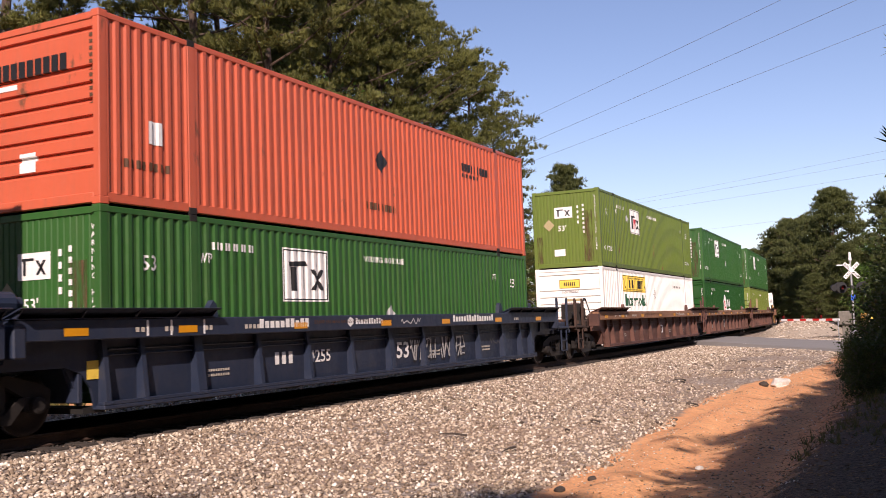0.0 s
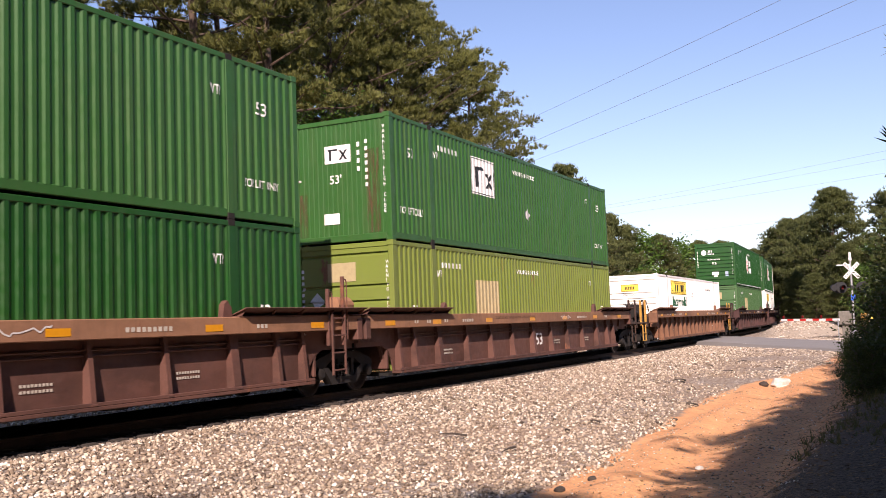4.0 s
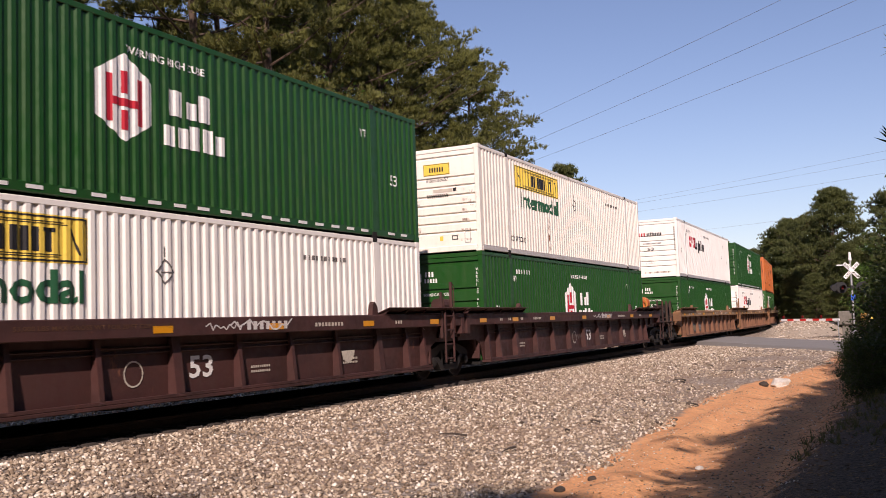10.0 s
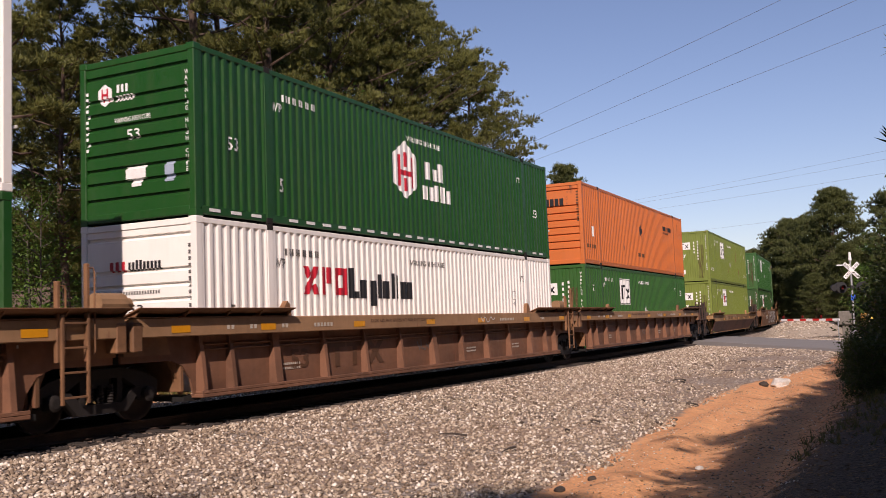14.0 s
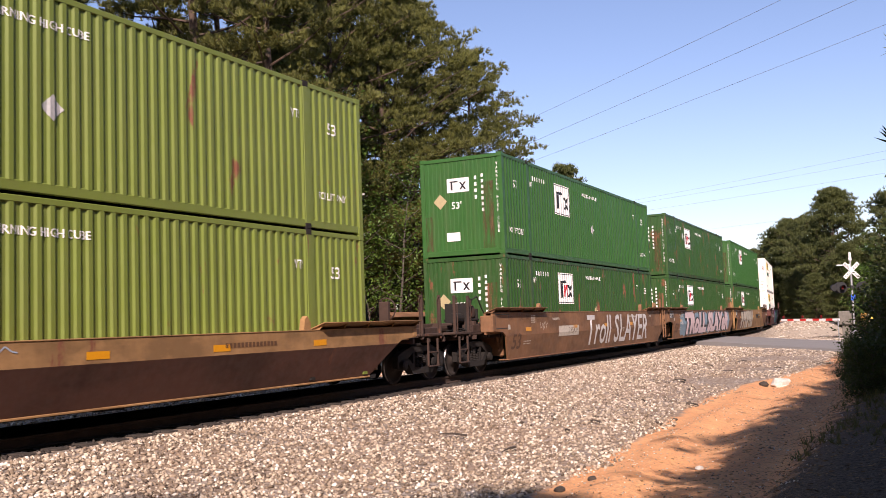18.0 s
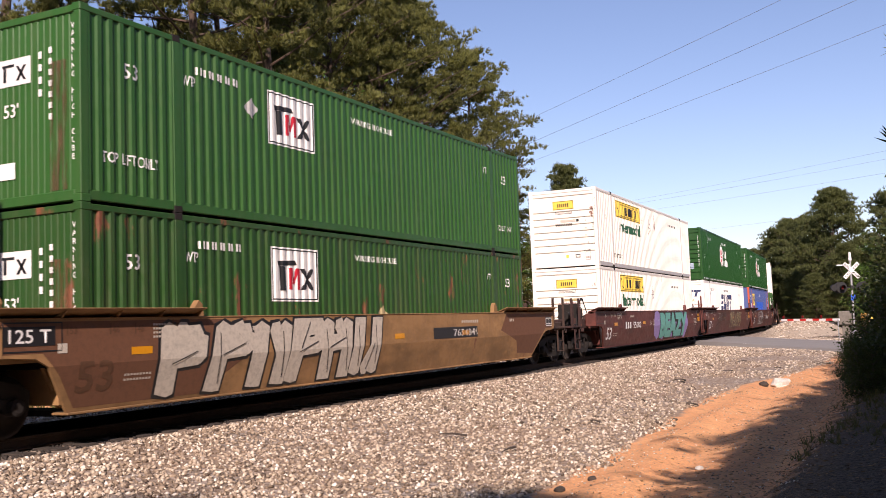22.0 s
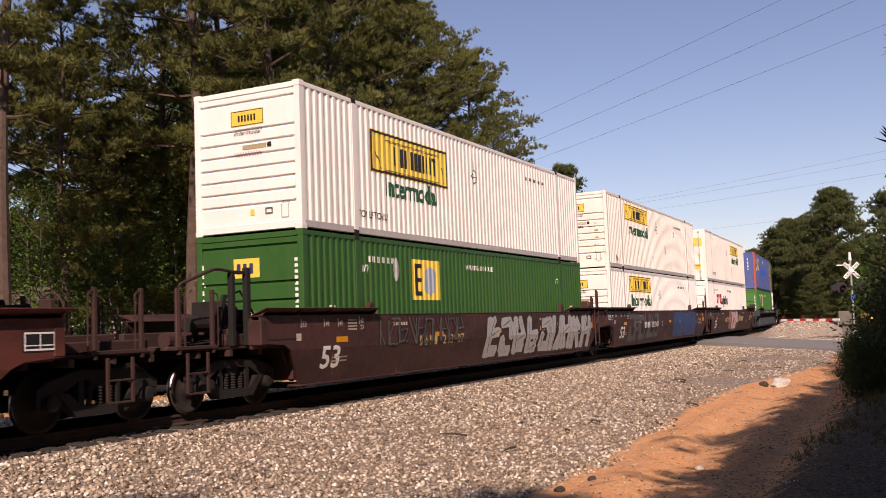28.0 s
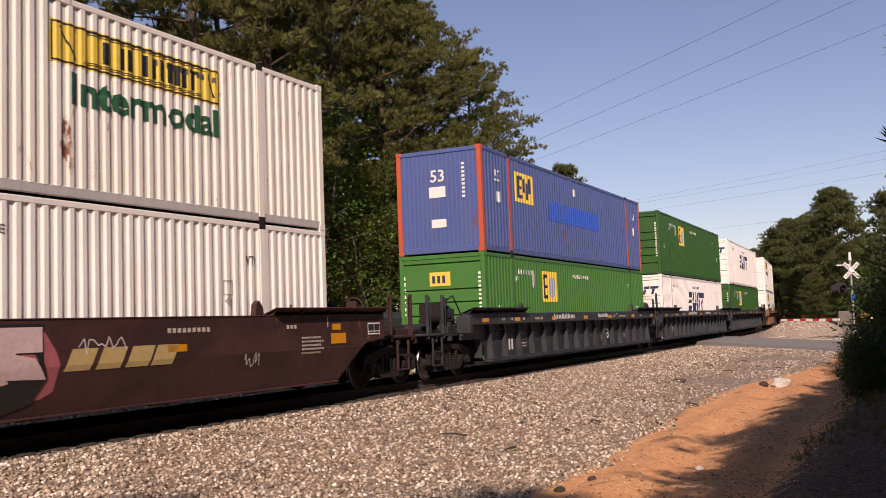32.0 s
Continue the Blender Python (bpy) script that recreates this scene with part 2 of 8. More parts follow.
INK = {
    "white": plain("white_marking", (0.80, 0.80, 0.78), 0.5, 0.25),
    "pale": plain("worn_pale_marking", (0.55, 0.50, 0.42), 0.6, 0.6),
    "black": plain("black_marking", (0.014, 0.014, 0.016), 0.5, 0.1),
    "yellow": plain("yellow_marking", (0.84, 0.60, 0.09), 0.45, 0.25),
    "amber": plain("amber_reflector", (0.68, 0.29, 0.01), 0.3, 0.2),
    "gold": plain("gold_marking", (0.50, 0.38, 0.16), 0.5, 0.3),
    "red": plain("red_marking", (0.48, 0.015, 0.03), 0.45, 0.15),
    "green": plain("green_marking", (0.016, 0.10, 0.045), 0.5, 0.2),
    "navy": plain("navy_marking", (0.03, 0.04, 0.11), 0.5, 0.2),
    "blue": plain("bright_blue_marking", (0.03, 0.11, 0.52), 0.45, 0.2),
    "sky": plain("grey_blue_marking", (0.33, 0.40, 0.50), 0.5, 0.2),
    "tan": plain("buff_patch", (0.40, 0.33, 0.18), 0.6, 0.3),
    "rust": stain("rust_stain", (0.24, 0.10, 0.05), 0.6),
    "soot": stain("brown_stain", (0.14, 0.085, 0.04), 0.7),
    "silver": plain("spray_silver", (0.42, 0.42, 0.42), 0.4, 0.5),
    "chalk": plain("spray_white", (0.62, 0.60, 0.58), 0.7, 0.5),
    "pink": plain("spray_pink", (0.66, 0.50, 0.50), 0.6, 0.35),
    "lilac": plain("spray_lilac", (0.30, 0.22, 0.46), 0.6, 0.4),
    "oxide": plain("brown_oxide_patch", (0.15, 0.065, 0.032), 0.75, 0.4),
    "mist": plain("spray_mist_blue", (0.20, 0.30, 0.36), 0.6, 0.5),
    "rose": plain("spray_rose", (0.42, 0.12, 0.14), 0.6, 0.5),
    "stash": plain("spray_mid_blue", (0.026, 0.065, 0.19), 0.6, 0.5),
    "teal": plain("spray_teal", (0.12, 0.40, 0.34), 0.6, 0.4),
    "spray_blue": plain("spray_blue", (0.05, 0.09, 0.22), 0.6, 0.4),
    "smoke": plain("spray_grey", (0.11, 0.105, 0.10), 0.6, 0.4),
    "brown": plain("brown_marking", (0.10, 0.045, 0.02), 0.7, 0.4),
}
# truck and underframe steels near black: shade under the cars put into colour
STEEL_DARK = grimy("shade_dark_steel", (0.008, 0.007, 0.0062), 0.45, 0.85, 4)
STEEL_BROWN = grimy("darkened_rust_cast_steel", (0.012, 0.0085, 0.0068), 0.4, 0.85, 4)
STEEL_BRIGHT = grimy("polished_wheel_tread", (0.52, 0.52, 0.53), 0.8, 0.28, 6, 1.0)
# wheel faces: a rust tone, lowered for the same shade
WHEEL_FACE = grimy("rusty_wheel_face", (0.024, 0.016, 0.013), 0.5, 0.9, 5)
# rail and sleeper tones lowered to deepen the shade under the cars
RAIL_RUST = grimy("rusty_rail_steel", (0.055, 0.032, 0.022), 0.5, 0.85, 5)
TIE_WOOD = grimy("creosoted_timber", (0.045, 0.035, 0.028), 0.5, 0.9, 4)
BAR_YELLOW = grimy("ochre_painted_steel", (0.50, 0.27, 0.05), 0.55, 0.6, 5)
GALV = grimy("galvanised_steel", (0.42, 0.43, 0.44), 0.7, 0.5, 6, 0.6)
SIGN_WHITE = plain("white_sign_sheet", (0.78, 0.78, 0.76), 0.4, 0.1)
BLACK_SHEET = plain("matt_black_sheet", (0.012, 0.012, 0.013), 0.6, 0.1)
GATE_RED = plain("red_reflective_sheet", (0.55, 0.03, 0.025), 0.35, 0.1)
LENS_RED = plain("dark_red_lens", (0.12, 0.008, 0.008), 0.15, 0.0)
BARK = grimy("pine_bark", (0.11, 0.075, 0.055), 0.4, 0.95, 5)
BARK_GREY = grimy("grey_bark", (0.10, 0.085, 0.07), 0.45, 0.95, 6)
NEEDLES = leafy("pine_needles", (0.014, 0.024, 0.007), (0.195, 0.200, 0.052), 0.5, 0.22)
NEEDLES_FAR = leafy("far_pine_needles", (0.030, 0.046, 0.016), (0.13, 0.145, 0.046), 0.55, 0.25)
LEAVES = leafy("broad_leaves", (0.018, 0.042, 0.008), (0.11, 0.20, 0.03), 0.5, 0.35)
# bush leaves: a darker tone stands in for the verge's shade
LEAVES_SHADE = leafy("shaded_bush_leaves", (0.02, 0.04, 0.012), (0.06, 0.085, 0.02), 0.5, 0.3)
DRY_LEAVES = leafy("dry_leaves", (0.035, 0.02, 0.010), (0.32, 0.19, 0.085), 0.8, 0.15)
GRASS = leafy("verge_grass", (0.04, 0.06, 0.015), (0.16, 0.14, 0.05), 0.7, 0.3)


def stone_material():
    n = Nodes("granite_chips")
    geo = n.t.nodes.new("ShaderNodeNewGeometry")
    col = n.ramp(geo.outputs["Random Per Island"], (0.0, (0.045, 0.032, 0.022)), (0.2, (0.21, 0.155, 0.105)),
                 (0.55, (0.38, 0.305, 0.222)), (0.85, (0.60, 0.51, 0.395)), (1.0, (0.88, 0.83, 0.74)))
    col = n.mix(n.ramp(n.noise(0.35, 4), (0.35, 0.0), (0.7, 0.35)), col, (0.33, 0.24, 0.18))
    n.bump(n.noise(60, 4), 0.4, 0.004)
    return n.done(col, 0.85)


def ground_material():
    """Gravel beside the track, orange clay beyond it, leaf litter under the trees with their shade put into its tone:
    told apart by the lie of the land.
    """
    n = Nodes("verge_ground")
    pos = n.coord.outputs["Object"]
    vor = n.t.nodes.new("ShaderNodeTexVoronoi")
    vor.inputs["Scale"].default_value = 17
    n.link(pos, vor.inputs["Vector"])
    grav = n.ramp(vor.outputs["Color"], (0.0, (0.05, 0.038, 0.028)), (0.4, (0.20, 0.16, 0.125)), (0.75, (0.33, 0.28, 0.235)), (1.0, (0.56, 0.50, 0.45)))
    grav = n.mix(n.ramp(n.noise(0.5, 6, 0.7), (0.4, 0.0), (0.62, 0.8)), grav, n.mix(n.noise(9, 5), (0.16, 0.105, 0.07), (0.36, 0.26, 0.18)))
    clay = n.mix(n.noise(1.1, 6, 0.65), (0.60, 0.21, 0.065), (0.86, 0.47, 0.21))
    clay = n.mix(n.ramp(n.noise(7, 6, 0.7), (0.5, 0.0), (0.75, 0.6)), clay, (0.30, 0.13, 0.06))
    # litter tone lowered to deepen the shade on the bank
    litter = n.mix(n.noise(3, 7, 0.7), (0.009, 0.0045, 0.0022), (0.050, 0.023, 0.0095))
    zone = n.t.nodes.new("ShaderNodeAttribute")
    zone.attribute_name = "zone"
    sep = n.t.nodes.new("ShaderNodeSeparateColor")
    n.link(zone.outputs["Color"], sep.inputs["Color"])
    edge = n.noise(1.7, 6, 0.7)

    def ragged(chan):
        a = n.t.nodes.new("ShaderNodeMath")
        a.operation = "MULTIPLY_ADD"
        n.link(edge, a.inputs[0])
        a.inputs[1].default_value = 0.7
        n.link(chan, a.inputs[2])
        return n.ramp(a.outputs[0], (0.78, 0.0), (0.92, 1.0))

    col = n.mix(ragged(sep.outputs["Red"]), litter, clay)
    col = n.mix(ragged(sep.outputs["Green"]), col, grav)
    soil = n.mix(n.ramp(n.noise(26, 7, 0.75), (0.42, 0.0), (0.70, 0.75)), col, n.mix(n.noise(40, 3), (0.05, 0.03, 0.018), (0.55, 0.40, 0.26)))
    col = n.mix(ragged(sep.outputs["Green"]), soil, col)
    n.bump(n.mix(0.6, vor.outputs["Distance"], n.noise(5.5, 9, 0.78)), 0.65, 0.05)
    return n.done(col, 0.95)


def road_material():
    n = Nodes("worn_asphalt")
    col = n.mix(n.noise(0.6, 5), (0.15, 0.142, 0.135), (0.23, 0.218, 0.205))
    col = n.mix(n.ramp(n.noise(30, 4), (0.4, 0.0), (0.8, 0.5)), col, (0.27, 0.255, 0.235))
    n.bump(n.noise(70, 3), 0.3, 0.004)
    return n.done(col, 0.9)


STONES = stone_material()
# crib ballast coloured near black to stand for the shade beneath the train
SHADED_CRIB_STONES = grimy("shaded_crib_ballast", (0.035, 0.028, 0.023), 0.5, 0.8, 6)
GROUND = ground_material()
ASPHALT = road_material()
CLAY_ROCK = grimy("pale_concrete_lump", (0.62, 0.58, 0.52), 0.6, 0.9, 6)
TWIG = grimy("dry_dark_wood", (0.06, 0.045, 0.035), 0.5, 0.9, 8)
CASE_GREY = grimy("weathered_grey_case", (0.17, 0.155, 0.13), 0.6, 0.8, 5)
CABLE = plain("dull_aluminium_cable", (0.22, 0.22, 0.24), 0.6, 0.0)
EARTH = grimy("sandy_earth", (0.38, 0.315, 0.24), 0.6, 0.95, 3)
BRICK_WALL = grimy("pale_stucco_wall", (0.55, 0.45, 0.40), 0.75, 0.9, 2)
ROOF_DARK = grimy("brown_roof_sheet", (0.16, 0.11, 0.09), 0.6, 0.8, 3)
WINDOW_DARK = plain("dark_window_pane", (0.02, 0.022, 0.025), 0.08, 0.0)

# ---------------------------------------------------------------- ground, ballast and track
def tri_mesh(name, verts, faces, mat):
    """A mesh straight from arrays of points and of triangles or quads."""
    me = bpy.data.meshes.new(name)
    k = faces.shape[1]
    me.vertices.add(len(verts))
    me.vertices.foreach_set("co", np.asarray(verts, np.float32).ravel())
    me.loops.add(faces.size)
    me.loops.foreach_set("vertex_index", faces.astype(np.int32).ravel())
    me.polygons.add(len(faces))
    me.polygons.foreach_set("loop_start", np.arange(0, faces.size, k, dtype=np.int32))
    me.polygons.foreach_set("loop_total", np.full(len(faces), k, np.int32))
    me.update(calc_edges=True)
    me.materials.append(mat)
    return me


def smooth(a, b, x):
    t = np.clip((x - a) / (b - a), 0, 1)
    return t * t * (3 - 2 * t)


def wave(x, y, k, seed):
    """Cheap uneven ground: a few crossing sine waves."""
    r = np.random.RandomState(seed)
    out = 0
    for i in range(5):
        a, f, ph = r.uniform(0, 6.28), k * r.uniform(0.6, 1.8), r.uniform(0, 6.28)
        out = out + np.sin((x * np.cos(a) + y * np.sin(a)) * f + ph) / 5
    return out


def track_offset(x, y):
    """How far a point lies to the left of the track's line."""
    return y - np.interp(x, GX[:420], GY[:420])


def gravel_edge(x):
    """How far from the track the gravel apron ends."""
    return 7.75 - 0.6 * smooth(10, 23, x) + 1.75 * smooth(24.5, 34, x)


ROAD_A, ROAD_DIR = Vector((45.3, -7.8)), Vector((0.815, 0.580)).normalized()
ROAD_N = Vector((ROAD_DIR.y, -ROAD_DIR.x))


def lane_offset(x, y):
    """How far a point lies from the middle of the road."""
    return np.abs((x - ROAD_A.x) * ROAD_N.x + (y - ROAD_A.y) * ROAD_N.y)


def land(x, y):
    """The ground's height."""
    off = track_offset(x, y)
    d = -off
    low = -0.74 + 0.54 * smooth(20, 42, x)
    near = np.where(d < 1.9, -0.2, -0.2 + (low + 0.2) * smooth(1.7, 7.6, d) ** 0.8)
    clay = smooth(-0.5, 0.4, d - gravel_edge(x)) * (1 - smooth(9.8, 10.8, d))
    near = near + clay * (0.055 * np.sin(d * 5.2 + 0.25 * x + 1.2 * wave(x, y, 0.35, 3)) + 0.05 * wave(x, y, 1.7, 5))
    bank = smooth(9.6, 11.0, d)
    near = near + bank * (0.42 * (1 - smooth(22, 44, x)) + 0.08 * wave(x, y, 0.8, 9))
    far = np.where(off < 1.9, -0.2, -0.2 - 0.12 * smooth(2.5, 9, off) + 0.12 * smooth(7, 13, off) * wave(x, y, 0.4, 11))
    z = np.where(off < 0, near, far)
    lane = lane_offset(x, y)
    road_z = -0.035 - 0.13 * smooth(1.9, 8, np.abs(off))
    return np.where((lane < 5.5) & (np.abs(off) > 1.0), np.minimum(z, road_z - 0.03) + (z - np.minimum(z, road_z - 0.03)) * smooth(3.4, 5.5, lane) - 0.05 * (1 - smooth(3.0, 3.6, lane)), z)


def axis_steps(*spans):
    return np.unique(np.concatenate([np.arange(a, b + 1e-6, s) for a, b, s in spans]))


gx = axis_steps((-2500, -200, 230), (-200, -20, 18), (-20, 4, 1.5), (4, 44, 0.35), (44, 100, 1.2), (100, 260, 8), (260, 4500, 212))
gy = axis_steps((-2500, -100, 240), (-100, -20, 10), (-20, -11.2, 0.8), (-11.2, -6.5, 0.16), (-6.5, 8, 0.4), (8, 40, 2), (40, 200, 16), (200, 3000, 280))
XX, YY = np.meshgrid(gx, gy, indexing="ij")
ZZ = land(XX, YY)
nx, ny = XX.shape
ids = np.arange(nx * ny).reshape(nx, ny)
quads = np.stack([ids[:-1, :-1], ids[1:, :-1], ids[1:, 1:], ids[:-1, 1:]], -1).reshape(-1, 4)
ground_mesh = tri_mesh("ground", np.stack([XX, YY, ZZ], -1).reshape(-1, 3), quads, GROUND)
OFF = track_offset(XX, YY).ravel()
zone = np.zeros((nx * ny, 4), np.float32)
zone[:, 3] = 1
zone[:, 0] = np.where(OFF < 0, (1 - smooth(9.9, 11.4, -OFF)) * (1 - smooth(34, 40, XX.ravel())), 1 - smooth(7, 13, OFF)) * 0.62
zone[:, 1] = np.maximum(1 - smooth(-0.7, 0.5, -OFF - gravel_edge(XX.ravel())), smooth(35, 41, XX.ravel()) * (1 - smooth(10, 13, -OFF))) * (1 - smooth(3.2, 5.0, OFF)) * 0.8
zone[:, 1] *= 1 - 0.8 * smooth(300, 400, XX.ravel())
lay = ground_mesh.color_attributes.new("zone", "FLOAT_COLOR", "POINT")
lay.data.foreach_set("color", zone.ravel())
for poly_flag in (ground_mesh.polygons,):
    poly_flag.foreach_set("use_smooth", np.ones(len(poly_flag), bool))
tagged(new("ground", ground_mesh), "gravel apron, orange clay strip, leaf litter darkened for shade", "ground", kind="structure")


def scatter_stones(name, x, y, size, rng, mat, lift=0.3):
    """Broken stones: squashed, uneven octahedra lying on the ground."""
    n = len(x)
    base = np.array([(1, 0, 0), (-1, 0, 0), (0, 1, 0), (0, -1, 0), (0, 0, 1), (0, 0, -1)], float)
    tri = np.array([(0, 2, 4), (2, 1, 4), (1, 3, 4), (3, 0, 4), (2, 0, 5), (1, 2, 5), (3, 1, 5), (0, 3, 5)])
    v = base[None] * rng.uniform(0.55, 1.25, (n, 6, 1)) + rng.uniform(-0.28, 0.28, (n, 6, 3))
    v *= size[:, None, None] * np.array([1, 1, 0.75])
    a, b = rng.uniform(0, 6.28, n), rng.uniform(-0.6, 0.6, n)
    ca, sa, cb, sb = np.cos(a)[:, None], np.sin(a)[:, None], np.cos(b)[:, None], np.sin(b)[:, None]
    xx, zz = v[..., 0] * cb - v[..., 2] * sb, v[..., 0] * sb + v[..., 2] * cb
    px, py = xx * ca - v[..., 1] * sa, xx * sa + v[..., 1] * ca
    z = land(x, y)
    pts = np.stack([px + x[:, None], py + y[:, None], zz + (z + size * lift)[:, None]], -1).reshape(-1, 3)
    faces = (np.arange(n)[:, None, None] * 6 + tri[None]).reshape(-1, 3)
    return tri_mesh(name, pts, faces, mat)


rng = np.random.RandomState(5)


def strip(n, x0, x1, o0, o1, rng, power=1.0):
    x = x0 + (x1 - x0) * rng.uniform(0, 1, n) ** power
    return x, rng.uniform(o0, o1, n) + np.interp(x, GX[:420], GY[:420])


bx, by = strip(72000, 5, 62, -9.0, -1.55, rng, 1.7)
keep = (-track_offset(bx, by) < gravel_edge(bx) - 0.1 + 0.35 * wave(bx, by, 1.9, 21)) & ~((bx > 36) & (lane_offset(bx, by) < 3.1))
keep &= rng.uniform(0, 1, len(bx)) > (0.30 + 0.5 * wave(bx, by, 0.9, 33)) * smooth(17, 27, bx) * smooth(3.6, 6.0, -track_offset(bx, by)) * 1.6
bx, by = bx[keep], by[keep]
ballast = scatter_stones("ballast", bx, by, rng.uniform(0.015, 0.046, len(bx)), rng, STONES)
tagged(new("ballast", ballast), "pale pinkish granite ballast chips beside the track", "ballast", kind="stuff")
bx, by = strip(9000, 4, 60, 1.4, 5.0, rng, 1.4)
tagged(new("ballast", scatter_stones("ballast_far_side", bx, by, rng.uniform(0.02, 0.05, len(bx)), rng, STONES)),
       "pale granite ballast chips beyond the track", "ballast", kind="stuff")
bx, by = strip(7000, 4, 60, -1.4, 1.4, rng, 1.4)
tagged(new("ballast", scatter_stones("ballast_in_crib", bx, by, rng.uniform(0.02, 0.045, len(bx)), rng, SHADED_CRIB_STONES)),
       "grey ballast chips between the sleepers, darkened for the train's shade", "ballast", kind="stuff")

bx = 6 + 32 * rng.uniform(0, 1, 4200) ** 1.3
by = rng.uniform(-10.6, -7.4, len(bx))
tagged(new("pebbles", scatter_stones("pebbles", bx, by, rng.uniform(0.004, 0.02, len(bx)) ** 1.0, rng, STONES)),
       "scattered pebbles on the clay and the bank", "pebbles", kind="stuff")

track_bed = thing("railway_track", "single railway track on creosoted timber sleepers in ballast", "track", kind="structure")
RAIL_SECTION = [(-0.07, -0.17), (0.07, -0.17), (0.07, -0.155), (0.012, -0.135), (0.012, -0.045), (0.036, -0.035),
                (0.036, -0.004), (0.03, 0.0), (-0.03, 0.0), (-0.036, -0.004), (-0.036, -0.035), (-0.012, -0.045), (-0.012, -0.135), (-0.07, -0.155)]
for side in (-0.753, 0.753):
    b = Build()
    stations = list(range(-80, 221, 4))
    pts = [[on_track(s, side + y, z) for y, z in RAIL_SECTION] for s in stations]
    k = len(RAIL_SECTION)
    b.add([q for ring in pts for q in ring], [(i * k + j, i * k + (j + 1) % k, (i + 1) * k + (j + 1) % k, (i + 1) * k + j)
                                              for i in range(len(pts) - 1) for j in range(k)])
    part("rail", b, track_bed, "rusty steel rail", None, RAIL_RUST)
tie_mesh = Build().box(-0.11, 0.11, -1.3, 1.3, -0.36, -0.172, 0.012).mesh("sleeper")
tie_mesh.materials.append(TIE_WOOD)
for i in range(160):
    s = -6 + i * 0.53
    p0, p1 = on_track(s), on_track(s + 0.1)
    part("sleeper", tie_mesh, track_bed, "", pose(p0.x, p0.y, 0, 0, 0, math.degrees(math.atan2(p1.y - p0.y, p1.x - p0.x)) + random.uniform(-0.6, 0.6)))

# the road that crosses the track at a slant
rv, rf = [], []
for i, u in enumerate(np.concatenate([np.arange(-70, -20, 10), np.arange(-20, 26, 1.0), np.arange(26, 90, 8)])):
    for j, w in enumerate((-2.95, -2.75, 0.0, 2.75, 2.95)):
        q = ROAD_A + ROAD_DIR * float(u) + ROAD_N * w
        o = float(track_offset(q.x, q.y))
        z = -0.035 if abs(o) < 1.9 else -0.035 - 0.13 * float(smooth(1.9, 8, abs(o)))
        rv.append((q.x, q.y, z - (0.22 if j in (0, 4) else 0.0)))
    if i:
        rf += [((i - 1) * 5 + j, (i - 1) * 5 + j + 1, i * 5 + j + 1, i * 5 + j) for j in range(4)]
b = Build().add(rv, rf)
road_mesh = b.mesh("road")
road_mesh.materials.append(ASPHALT)
road = tagged(new("road", road_mesh), "worn grey asphalt road over a level crossing", "road", kind="structure")
line_mat = plain("worn_white_road_paint", (0.62, 0.61, 0.57), 0.8, 0.6)
for w in (-2.5, 2.5):
    b = Build()
    for u0, u1 in ((-20, -9.5), (3.5, 16)):
        q = [ROAD_A + ROAD_DIR * u + ROAD_N * (w + e) for u, e in ((u0, -0.05), (u1, -0.05), (u1, 0.05), (u0, 0.05))]
        zz = [(-0.035 - 0.13 * float(smooth(1.9, 8, abs(float(track_offset(p.x, p.y)))))) + 0.006 for p in q]
        b.add([(p.x, p.y, z) for p, z in zip(q, zz)], [(0, 1, 2, 3)])
    part("edge_line", b, road, "worn white edge line", None, line_mat)

# ---------------------------------------------------------------- shipping containers
CL, CW, CH = 16.30, 2.591, 2.896
HALF = CW / 2
POST = 1.98
PITCH_R, DEEP = 0.222, 0.028
PANEL0, PANEL1 = 0.10, CL - 0.10
FLOOR_Z = 0.338


def rib_breaks():
    """Along the side wall: the places where the corrugation bends, and how far in it lies there."""
    out = [(PANEL0, 0.02)]
    spans = ((PANEL0 + 0.03, POST - 0.10), (POST + 0.10, CL - POST - 0.10), (CL - POST + 0.10, PANEL1 - 0.03))
    for a, b in spans:
        n = max(1, round((b - a) / PITCH_R))
        w = (b - a) / n
        out.append((a, 0.008))
        for i in range(n):
            x = a + i * w
            out += [(x + 0.30 * w, 0.008), (x + 0.46 * w, 0.008 + DEEP), (x + 0.80 * w, 0.008 + DEEP), (x + 0.96 * w, 0.008)]
        out.append((b, 0.008))
    out.append((PANEL1, 0.02))
    return out


RIBS = rib_breaks()
RIB_X, RIB_IN = np.array([r[0] for r in RIBS]), np.array([r[1] for r in RIBS])


def end_breaks(kind):
    """Up the end wall: heights at which it bends, and how far in it lies there."""
    out = [(0.16, 0.03)]
    zs = {"ribs": [0.42] + [0.70 + 0.245 * i for i in range(7)] + [2.58], "bars": [0.55, 0.80, 1.05, 1.30, 1.55, 1.80, 2.05, 2.62],
          "few": [0.5, 0.85, 1.2, 1.55, 1.9, 2.62]}.get(kind, [])
    for z in zs:
        out += [(z - 0.045, 0.03), (z - 0.015, 0.078), (z + 0.030, 0.078), (z + 0.038, 0.03)]
    out.append((CH - 0.10, 0.03))
    return out


def side_wall():
    b = Build()
    v = [(x, -HALF + i, z) for x, i in RIBS for z in (0.17, CH - 0.10)]
    return b.add(v, [(2 * i, 2 * i + 2, 2 * i + 3, 2 * i + 1) for i in range(len(RIBS) - 1)])


